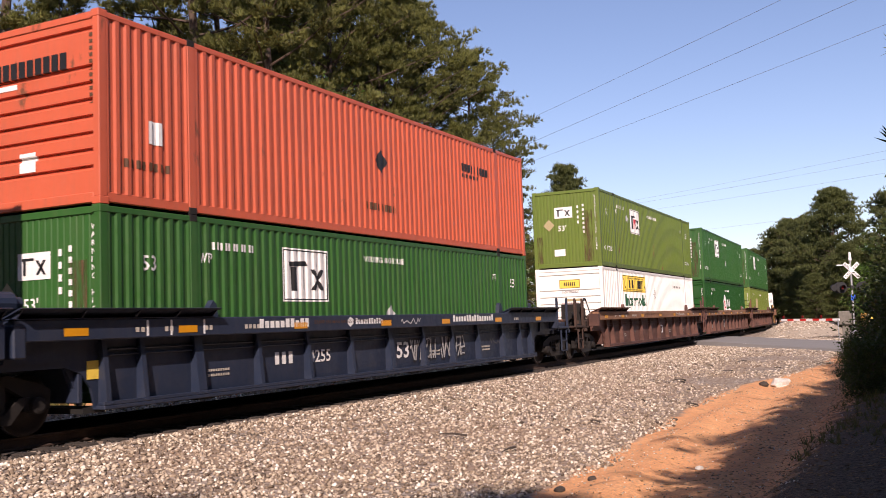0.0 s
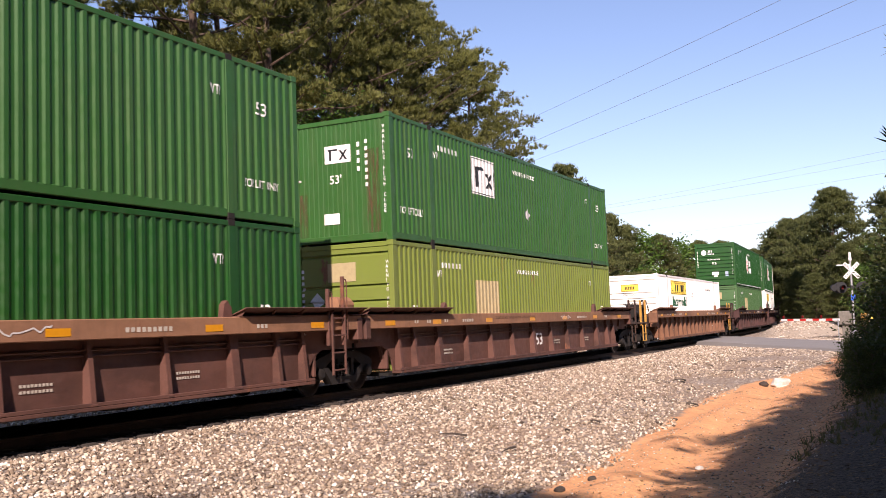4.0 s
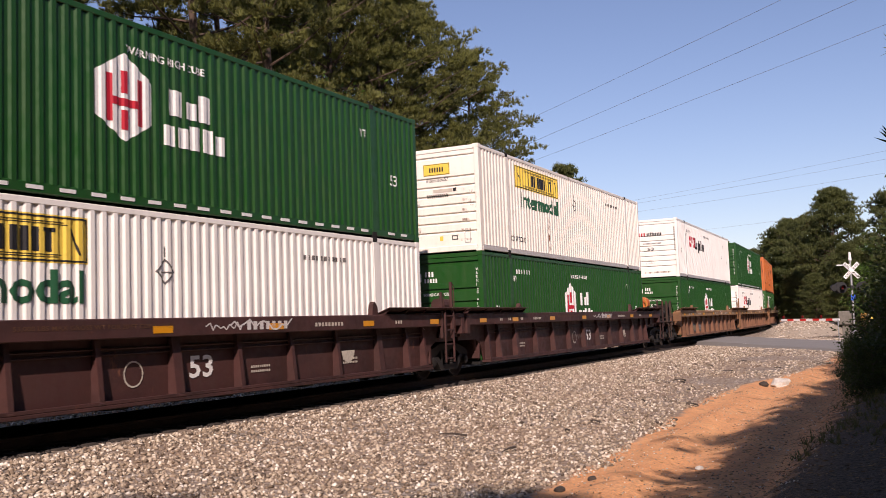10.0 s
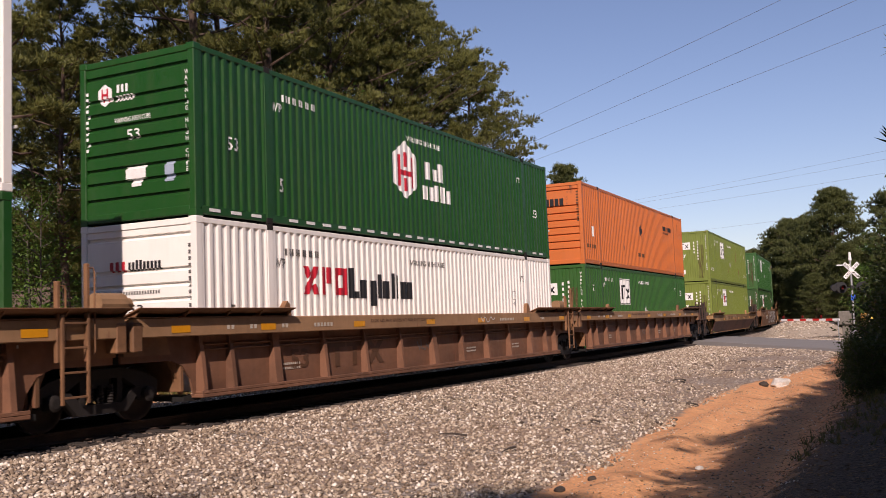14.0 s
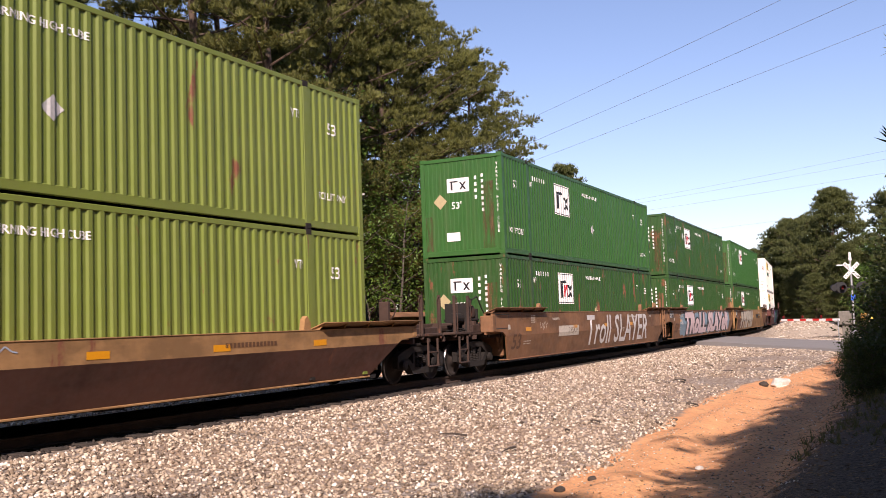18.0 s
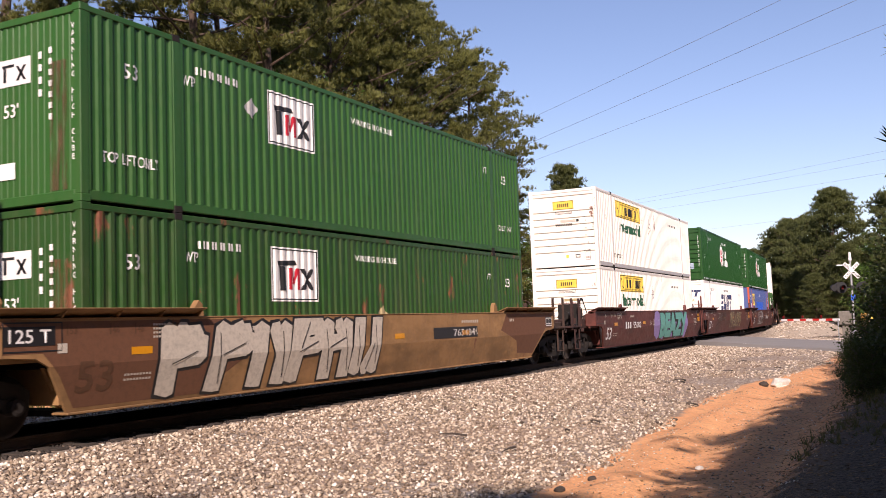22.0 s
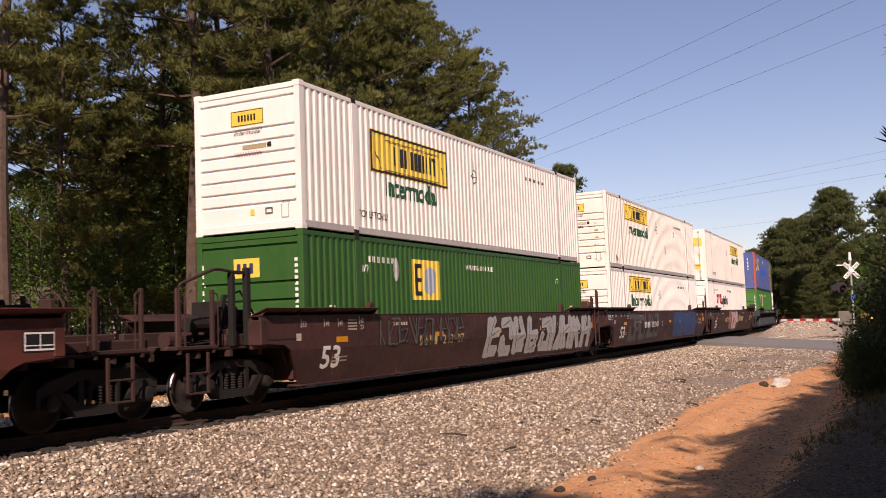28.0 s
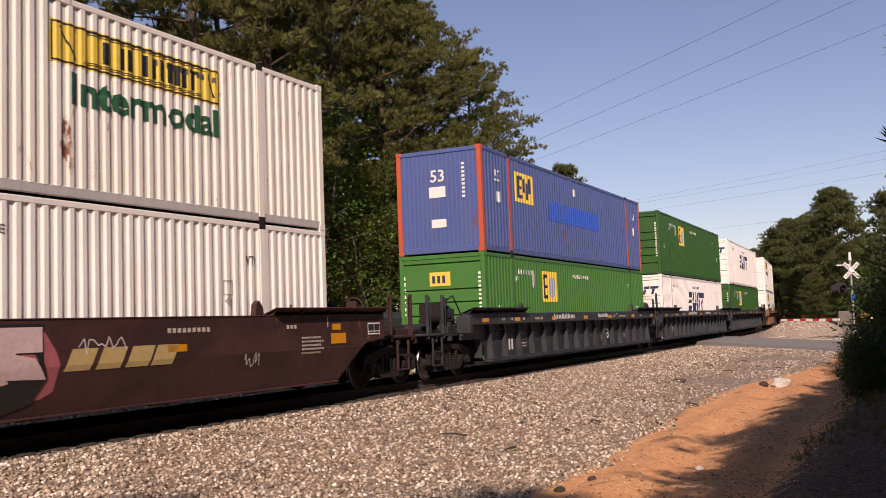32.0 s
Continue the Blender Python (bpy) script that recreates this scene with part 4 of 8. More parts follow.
def livery_redblack(box, seed, end="bars"):
    """White boxes with three red blocks and a run of black ones."""
    side_mark(box, "red_lettering", "x", lambda: [[(2.98, 1.64), (3.16, 1.64), (3.54, 2.18), (3.36, 2.18)], [(3.36, 1.64), (3.54, 1.64), (3.40, 1.85), (3.28, 1.80)], [(2.98, 2.18), (3.16, 2.18), (3.24, 2.03), (3.14, 1.94)], rect(3.62, 1.64, 3.76, 2.18), rect(3.80, 1.86, 3.98, 2.18)] +
              ring(4.08, 1.64, 4.52, 2.18, 0.14), "red", (0, 0), "red blocks beside black ones")
    side_mark(box, "black_lettering", "x", lambda: [rect(4.62, 1.58, 4.78, 2.2), rect(4.82, 1.58, 4.98, 1.72)] + [rect(x, 1.58 if x != 5.42 else 1.42, x + 0.27, 1.96) for x in (5.05, 5.42, 5.98, 6.72, 7.05)] +
              [rect(5.78, 1.58, 5.90, 2.10), rect(6.36, 1.58, 6.48, 2.14), rect(6.56, 1.58, 6.66, 2.10)], "black")
    small_marks(box, 2, "smoke", "5")
    side_mark(box, "placard_holder", "x", lambda: ring(13.25, 1.6, 13.5, 1.85, 0.02) + diamond(13.38, 1.5, 0.1), "silver")
    end_mark(box, end, "red_lettering", "e", lambda: bars(0.66, 2.06, 0.40, 0.17, 3, 2), "red")
    end_mark(box, end, "black_lettering", "e", lambda: bars(1.08, 2.06, 0.75, 0.15, 9, 2, 0.3, 0.2), "black")
    end_mark(box, end, "caution_marking", "e", lambda: bars(0.9, 1.66, 0.9, 0.06, 15, 2), "smoke")
    end_mark(box, end, "number_marking", "53", lambda: word("53", 0.15, 0.32), "black", (1.08, 1.34))
    end_mark(box, end, "weight_marking", "e", lambda: bars(1.0, 0.68, 0.46, 0.09, 8, 2) + bars(1.05, 0.82, 0.36, 0.05, 8, 3), "rust")
    end_mark(box, end, "serial_marking", "xv", lambda: column(2.40, 1.3, 0.07, 1.2, 11), "smoke")
    if seed % 2:
        end_mark(box, end, "rust_streak", "x", lambda: [rect(0.9, 0.22, 2.2, 0.30), rect(0.1, 1.1, 0.3, 1.2), rect(0.1, 0.86, 0.34, 0.92), rect(0.1, 1.36, 0.3, 1.4)], "rust")


def livery_slant(box, seed, end="bars"):
    """White box with big slanted navy blocks."""
    side_mark(box, "slanted_lettering", "s", lambda: [[(x, z), (x + w, z), (x + w + 0.4 * hh, z + hh), (x + 0.4 * hh, z + hh)] for x, z, w, hh in
              ((5.8, 1.22, 0.86, 0.26), (6.0, 1.62, 0.7, 0.16), (6.05, 1.9, 0.86, 0.28), (6.95, 1.22, 0.95, 0.42), (7.05, 1.66, 0.26, 0.52), (7.75, 1.66, 0.26, 0.52),
               (8.1, 1.22, 0.26, 0.96), (8.55, 1.22, 0.26, 0.60), (8.72, 1.9, 0.6, 0.28), (9.35, 1.22, 0.28, 0.6), (9.3, 1.9, 0.95, 0.28))], "navy", label="big slanted navy blocks")
    small_marks(box, 2, "smoke", "5")
    end_mark(box, end, "slanted_lettering", "e", lambda: [[(x, z), (x + w, z), (x + w + 0.3 * hh, z + hh), (x + 0.3 * hh, z + hh)] for x, z, w, hh in
             ((0.3, 2.0, 0.38, 0.12), (0.38, 2.24, 0.4, 0.12), (0.8, 2.0, 0.5, 0.18), (0.86, 2.2, 0.12, 0.16), (1.2, 2.2, 0.12, 0.16),
              (1.46, 2.0, 0.12, 0.36), (1.68, 2.0, 0.12, 0.22), (1.74, 2.25, 0.25, 0.11), (2.06, 2.0, 0.12, 0.24), (2.02, 2.25, 0.38, 0.11))], "navy")
    end_mark(box, end, "word_marking", "im", lambda: word("INTERMODAL", 0.13, 1.2), "gold", (0.95, 1.74))


def livery_orange(box, seed, end="bars"):
    """Orange box with a line of dark blocks near one end."""
    side_mark(box, "dark_lettering", "o", lambda: bars(12.2, 2.02, 1.65, 0.20, 9, 3) + bars(12.2, 1.86, 1.0, 0.09, 9, 3), "black", label="dark letter blocks")
    side_mark(box, "placard", "o", lambda: diamond(8.08, 1.70, 0.26), "black", label="black diamond placard")
    side_mark(box, "notice", "o", [rect(1.0, 1.02, 1.3, 1.38)], "white")
    side_mark(box, "serial_marking", "o", lambda: bars(0.5, 0.6, 1.0, 0.13, 8, 3) + bars(7.4, 0.6, 1.3, 0.15, 8, 3), "brown")
    end_mark(box, end, "dark_lettering", "o", lambda: bars(0.35, 2.08, 1.6, 0.26, 9, 3, 0.2), "black", label="dark letter blocks")
    end_mark(box, end, "notice", "o", [rect(0.9, 0.6, 1.25, 0.9), rect(0.4, 1.92, 0.85, 2.0)], "white")
    end_mark(box, end, "serial_marking", "ov", lambda: column(2.38, 1.5, 0.08, 1.1, 11), "brown")


def livery_block(box, seed, end="ribs", x0=4.32):
    """Green box with a square yellow panel, dark strokes and a grey-blue patch in it."""
    side_mark(box, "yellow_panel", ("b", x0), [rect(x0, 1.56, x0 + 1.46, 2.50)], "yellow", label="square yellow panel with a dark bracket")
    side_mark(box, "panel_lettering", ("b", x0), lambda: [rect(x0 + 0.16, 1.66, x0 + 0.27, 2.40), rect(x0 + 0.27, 1.66, x0 + 0.5, 1.76), rect(x0 + 0.27, 1.98, x0 + 0.46, 2.07), rect(x0 + 0.27, 2.30, x0 + 0.5, 2.40)], "black")
    side_mark(box, "panel_patch", ("b", x0), [[(x0 + 0.6, 1.8), (x0 + 0.9, 1.66), (x0 + 1.2, 1.8), (x0 + 1.25, 2.2), (x0 + 0.95, 2.36), (x0 + 0.62, 2.24)]], "sky")
    side_mark(box, "placard", "b", lambda: [[(3.42, 2.22), (3.6, 1.96), (3.78, 2.22), (3.6, 2.5)]], "silver", label="pale diamond placard")
    small_marks(box, 0)
    end_mark(box, end, "yellow_panel", "bl", [rect(0.92, 2.02, 1.55, 2.4)], "yellow")
    end_mark(box, end, "panel_lettering", "bl", lambda: bars(1.0, 2.1, 0.46, 0.2, 3, 2), "navy")
    end_mark(box, end, "number_marking", "53", lambda: word("53", 0.17, 0.32), "white", (1.1, 1.2))
    end_mark(box, end, "serial_marking", "bv", lambda: column(0.08, 1.2, 0.09, 1.2, 7) + column(2.38, 0.8, 0.09, 1.6, 14), "white")


def livery_blue(box, seed):
    """Blue box with vermilion corner posts."""
    side_mark(box, "yellow_panel", "u", [rect(2.45, 1.58, 3.9, 2.46)], "yellow", label="square yellow panel with dark strokes")
    side_mark(box, "panel_lettering", "u", lambda: [rect(2.6, 1.7, 2.75, 2.36), rect(2.75, 1.7, 3.0, 1.8), rect(2.75, 1.98, 2.95, 2.06), rect(2.75, 2.26, 3.0, 2.36),
              rect(3.1, 1.9, 3.2, 2.3), rect(3.35, 1.7, 3.45, 2.2), rect(3.55, 1.9, 3.7, 2.36)], "navy")
    side_mark(box, "blue_patch", "u", [rect(5.2, 1.25, 10.5, 1.86)], "blue", label="brighter blue painted-out patch")
    side_mark(box, "number_marking", "53", lambda: word("53", 0.32), "white", (0.95, 2.0))
    side_mark(box, "notice", "u", [rect(1.0, 1.42, 1.3, 1.72), rect(7.75, 2.26, 8.0, 2.5)], "white")
    side_mark(box, "number_marking", "53", lambda: word("53", 0.32), "white", (CL - 1.2, 2.0))
    side_mark(box, "notice", "u2", [rect(CL - 1.2, 1.42, CL - 0.9, 1.72)], "white")
    end_mark(box, "flat", "number_marking", "53", lambda: word("53", 0.34), "white", (1.05, 1.98))
    end_mark(box, "flat", "notice", "u", [rect(1.0, 1.55, 1.5, 1.85), rect(1.05, 0.72, 1.5, 0.95)], "white")
    end_mark(box, "flat", "serial_marking", "u", lambda: column(2.0, 1.5, 0.09, 1.0, 9), "white")

# ---------------------------------------------------------------- well cars
SILL = 1.56
CAR_FLAT = ([0.0, 2.0], [HALF - SILL] * 2)
FOLD, FOOT_Y = 0.94, 1.42
LOW_DROP = 0.28
CAR_BENT = ([0.30, FOLD, 1.7], [HALF - FOOT_Y, HALF - SILL, HALF - SILL])
CAR_SHEET = ([0.0, 2.0], [HALF - 1.305] * 2)
CAR_LOW = ([0.30, FOLD, 1.7], [HALF - 1.25, HALF - SILL, HALF - SILL])
CAR_WALL = {"sill": CAR_FLAT, "bent": CAR_BENT, "sheet": CAR_SHEET, "low": CAR_LOW}
TRUCK_F, TRUCK_R = -1.83, CL + 2.75
SILL_Z0, SILL_Z1 = 1.27, 1.56


def car_mark(car, wall, name, key, shapes, ink, at=(0, 0), label="", lift=0.0):
    zs, ds = CAR_WALL[wall]
    me = shared((name, wall, key, at), INK[ink], lambda: bent(shapes() if callable(shapes) else shapes, at, zs, 1, ds, False, lift or (0.003 if name in UNDER else 0.006)))
    return part(name, me, car, label)


def wheelset_mesh():
    b = Build()
    face = []
    for s in (-1, 1):
        prof = [(0.0, 0.70), (0.11, 0.70), (0.12, 0.74), (0.33, 0.755), (0.36, 0.745), (0.405, 0.745), (0.415, 0.755), (0.42, 0.80), (0.42, 0.845), (0.36, 0.85),
                (0.335, 0.82), (0.15, 0.805), (0.12, 0.86), (0.09, 0.865), (0.085, 1.10), (0.0, 1.10)]
        prof = prof[:6] + [(0.445, 0.725), (0.445, 0.712), (0.425, 0.71)][:0] + prof[6:]
        b.lathe_y([(r, s * y) for r, y in prof], 0, 0, 30)
    b.lathe_y([(0.085, -0.72), (0.085, 0.72)], 0, 0, 12)
    me = b.mesh("wheelset")
    me.materials.append(WHEEL_FACE)
    me.materials.append(STEEL_BRIGHT)
    me.materials.append(STEEL_DARK)
    for p in me.polygons:
        r = math.hypot(p.center.x, p.center.z)
        p.material_index = 1 if r > 0.405 and abs(p.normal.y) < 0.75 else (2 if r < 0.1 else 0)
        p.use_smooth = True
    return me


def sideframe():
    b = Build()
    b.prism([(-1.12, 0.62), (-0.98, 0.70), (-0.45, 0.84), (0.45, 0.84), (0.98, 0.70), (1.12, 0.62), (1.12, 0.52), (0.72, 0.52), (0.40, 0.70), (-0.40, 0.70), (-0.72, 0.52), (-1.12, 0.52)], -1.09, -0.95)
    b.prism([(-0.78, 0.54), (-0.60, 0.54), (-0.36, 0.34), (0.36, 0.34), (0.60, 0.54), (0.78, 0.54), (0.46, 0.20), (-0.46, 0.20)], -1.11, -0.93)
    for s in (-1, 1):
        b.prism([(s * 0.30, 0.30), (s * 0.40, 0.30), (s * 0.40, 0.74), (s * 0.30, 0.74)][::s], -1.08, -0.96)
        b.prism([(s * 1.12, 0.56), (s * 0.70, 0.56), (s * 0.70, 0.36), (s * 0.78, 0.36), (s * 0.80, 0.5), (s * 1.04, 0.5), (s * 1.06, 0.36), (s * 1.12, 0.36)][::s], -1.08, -0.96)
        b.lathe_y([(0.0, -1.17), (0.07, -1.17), (0.115, -1.15), (0.12, -0.98), (0.0, -0.98)], s * 0.89, 0.42, 14)
    return b


def spring():
    b = Build()
    prof = [(0.052 if i % 2 else 0.034, 0.335 + 0.022 * i) for i in range(14)]
    v = [(r * math.cos(a), r * math.sin(a), z) for r, z in prof for a in (2 * math.pi * k / 10 for k in range(10))]
    return b.add(v, [(i * 10 + k, i * 10 + (k + 1) % 10, (i + 1) * 10 + (k + 1) % 10, (i + 1) * 10 + k) for i in range(13) for k in range(10)])


WHEELS = []


def truck(car, x, spin):
    """A two-axle truck under its car; the wheels are kept for the keys at the end."""
    bol = Build().box(-0.2, 0.2, -1.05, 1.05, 0.56, 0.80, 0.03).box(-0.28, 0.28, -0.3, 0.3, 0.78, 0.93, 0.02)
    for s in (-1, 1):
        bol.box(s * 0.52 - 0.06, s * 0.52 + 0.06, -0.9, 0.9, 0.36, 0.50, 0.02)
        for y in (-0.62, 0.62):
            bol.box(s * 0.47 - 0.08, s * 0.47 + 0.03, y - 0.1, y + 0.1, 0.28, 0.56, 0.02)
    t = part("truck", shared(("truck",), STEEL_DARK, lambda: bol), car, "cast steel two-axle truck, darkened for shade under the car", pose(x, 0, 0))
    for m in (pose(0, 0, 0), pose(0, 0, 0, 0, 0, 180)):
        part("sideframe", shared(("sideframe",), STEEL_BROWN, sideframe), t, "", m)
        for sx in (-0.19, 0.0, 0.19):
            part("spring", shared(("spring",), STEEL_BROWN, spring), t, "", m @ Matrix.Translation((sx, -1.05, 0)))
    for sx in (-0.89, 0.89):
        w = part("wheelset", WHEELSET, t, "steel wheels with worn bright treads", pose(sx, 0, 0.42))
        if spin is not None:
            WHEELS.append((w, sx, spin))


WHEELSET = wheelset_mesh()


def coupler_head():
    b = Build()
    b.box(0.0, 0.75, -0.09, 0.09, 0.78, 0.95, 0.02)
    b.prism([(-0.32, 0.70), (-0.10, 0.70), (0.05, 0.76), (0.05, 0.98), (-0.10, 1.02), (-0.32, 1.02)], -0.22, 0.0)
    b.prism([(-0.30, 0.72), (-0.08, 0.72), (0.03, 0.78), (0.03, 0.96), (-0.08, 1.0), (-0.30, 1.0)], 0.10, 0.24)
    b.box(-0.10, 0.06, -0.2, 0.2, 0.76, 0.98, 0.03)
    b.tube([(0.1, -0.35, 0.72), (-0.05, -0.45, 0.45), (-0.3, -0.42, 0.32), (-0.5, -0.3, 0.42)], 0.028, 6)
    return b


WIDE_RIBS = [-0.02, 0.72, 1.95, 3.50, 5.0, 6.5, 8.08, 9.6, 11.1, 12.6, 14.2, 15.4, 16.18]


def panels():
    """Where markings start between the wide-set ribs: one place for each metre, no two in one spot."""
    out, used = [], set()
    for i in range(17):
        x = i * 1.012 + 0.5
        k = max([j for j, r in enumerate(WIDE_RIBS) if r <= x] or [0])
        out.append(WIDE_RIBS[k] + (0.70 if k in used else 0.0))
        used.add(k)
    return out


def ribs_along(n):
    if n == 13:
        return WIDE_RIBS
    return [-0.02 + (CL + 0.04) * i / (n - 1) for i in range(n)]


def rib(half):
    b = Build()
    b.extrude_x([(-1.29, SILL_Z0), (-1.37, SILL_Z0), (-1.41, 0.98), (-1.47, 0.42), (-1.47, 0.36), (-1.29, 0.36)], -half, half)
    b.box(-half - 0.02, half + 0.02, -1.485, -1.30, 0.345, 0.385, 0.008)
    return b


def side_sheet(kind, x0, x1):
    b = Build()
    if kind == "ribbed":
        b.prism([(x0, SILL_Z0 + 0.01), (x0, 0.90), (-0.62, 0.90), (-0.36, 0.80), (-0.20, 0.60), (-0.12, 0.32), (CL + 0.12, 0.32), (CL + 0.20, 0.60), (CL + 0.36, 0.80), (CL + 0.62, 0.90), (x1, 0.90), (x1, SILL_Z0 + 0.01)], -1.30, -1.26)
    else:
        top = SILL_Z1 if kind == "smooth" else SILL_Z1 - LOW_DROP
        face = [(x0, top), (x1, top), (x1, 1.06), (CL + 1.05, 1.02), (CL + 0.85, FOLD), (-0.80, FOLD), (-1.0, 1.05), (x0, 1.09)]
        b.prism(face, -SILL, -SILL + 0.05)
    return b


def lower_sheet(foot):
    """The part of a smooth side that leans in under its fold."""
    return Build().add([(-0.80, -SILL, FOLD), (CL + 0.85, -SILL, FOLD), (CL + 0.10, -foot, 0.30), (-0.38, -foot, 0.30),
                        (-0.80, -SILL + 0.05, FOLD), (CL + 0.85, -SILL + 0.05, FOLD), (CL + 0.10, -foot + 0.06, 0.30), (-0.38, -foot + 0.06, 0.30)],
                       [(0, 1, 2, 3), (7, 6, 5, 4), (3, 2, 6, 7), (0, 3, 7, 4), (1, 5, 6, 2), (0, 4, 5, 1)])


def lay_deck(car, key, x0, x1, coupled, mat, m):
    """The deck over a truck: a plate, a centre sill and cross bearers."""
    part("end_deck", shared(("end_deck", key), mat, lambda: Build().box(x0, x1, -1.22, 1.22, 1.02, 1.07, 0.01)), car, "", m)
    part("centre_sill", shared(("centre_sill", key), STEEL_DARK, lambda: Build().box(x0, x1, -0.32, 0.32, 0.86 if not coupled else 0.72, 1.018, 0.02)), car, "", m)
    n = max(2, int((x1 - x0) / 0.55))
    for i in range(n):
        x = x0 + 0.1 + (x1 - x0 - 0.2) * i / (n - 1)
        part("cross_bearer", shared(("cross_bearer",), mat, lambda: Build().box(-0.05, 0.05, -1.28, 1.28, 0.90, 1.016, 0.01)), car, "", m @ Matrix.Translation((x, 0, 0)))


def bulkhead():
    b = Build().box(-0.42, -0.34, -1.29, 1.29, 0.40, 1.26, 0.01)
    b.prism([(-0.60, 0.92), (-0.34, 0.92), (-0.34, 0.36), (-0.28, 0.36)], -1.22, -1.16)
    b.prism([(-0.60, 0.92), (-0.34, 0.92), (-0.34, 0.36), (-0.28, 0.36)], 1.16, 1.22)
    b.box(-1.2, -0.42, -0.9, -0.8, 1.06, 1.34, 0.02).box(-1.2, -0.42, 0.8, 0.9, 1.06, 1.34, 0.02)
    return b


def guide_flare():
    """The flared plate along the top of the sill at each end of the well."""
    b = Build()
    b.add([(-1.70, -1.30, 1.565), (2.15, -1.30, 1.565), (2.15, -1.69, 1.71), (-1.70, -1.69, 1.71),
           (-1.70, -1.33, 1.562), (2.15, -1.33, 1.562), (2.15, -1.72, 1.70), (-1.70, -1.72, 1.70)],
          [(0, 1, 2, 3), (7, 6, 5, 4), (3, 2, 6, 7), (0, 4, 5, 1), (0, 3, 7, 4), (1, 5, 6, 2)])
    b.box(-1.70, 2.15, -1.57, -1.30, 1.56, 1.575, 0.003)
    for x in (-1.65, -0.6, 0.4, 1.25, 2.08):
        b.add([(x, -1.31, 1.57), (x, -1.56, 1.57), (x, -1.69, 1.70), (x + 0.02, -1.31, 1.57), (x + 0.02, -1.56, 1.57), (x + 0.02, -1.69, 1.70)],
              [(0, 1, 2), (5, 4, 3), (0, 3, 4, 1), (1, 4, 5, 2), (0, 2, 5, 3)])
    return b


def guide_lug():
    b = Build()
    b.prism([(2.16, 1.56), (2.40, 1.56), (2.36, 1.78), (2.28, 1.84), (2.18, 1.72)], -1.42, -1.31)
    return b


def sill_step():
    b = Build()
    for x in (-0.24, 0.24):
        b.box(x - 0.025, x + 0.025, -1.34, -1.30, 0.36, 1.0, 0.005)
    b.box(-0.24, 0.24, -1.36, -1.28, 0.34, 0.37, 0.005)
    b.box(-0.24, 0.24, -1.35, -1.29, 0.66, 0.69, 0.005)
    return b


def grab_post(hgt):
    b = Build().box(-0.030, 0.030, -1.32, -1.25, 0.98, hgt, 0.008)
    b.tube([(0.10, -1.30, 1.08), (0.13, -1.30, 1.10), (0.13, -1.30, hgt - 0.12), (0.10, -1.30, hgt - 0.06), (0.03, -1.30, hgt - 0.06)], 0.013, 6)
    return b


def hoop_rail():
    return Build().tube([(-3.46, -1.28, 1.05), (-3.46, -1.28, 2.02), (-3.36, -1.28, 2.10), (-2.55, -1.28, 2.36), (-2.40, -1.28, 2.37), (-2.05, -1.28, 2.33)], 0.028, 7)


def ladder(hgt):
    b = Build()
    for x in (-0.22, 0.22):
        b.box(x - 0.022, x + 0.022, -1.43, -1.39, 0.42, hgt, 0.005)
    for i in range(4):
        z = 0.5 + i * 0.33
        b.box(-0.22, 0.22, -1.425, -1.395, z, z + 0.03, 0.004)
    return b


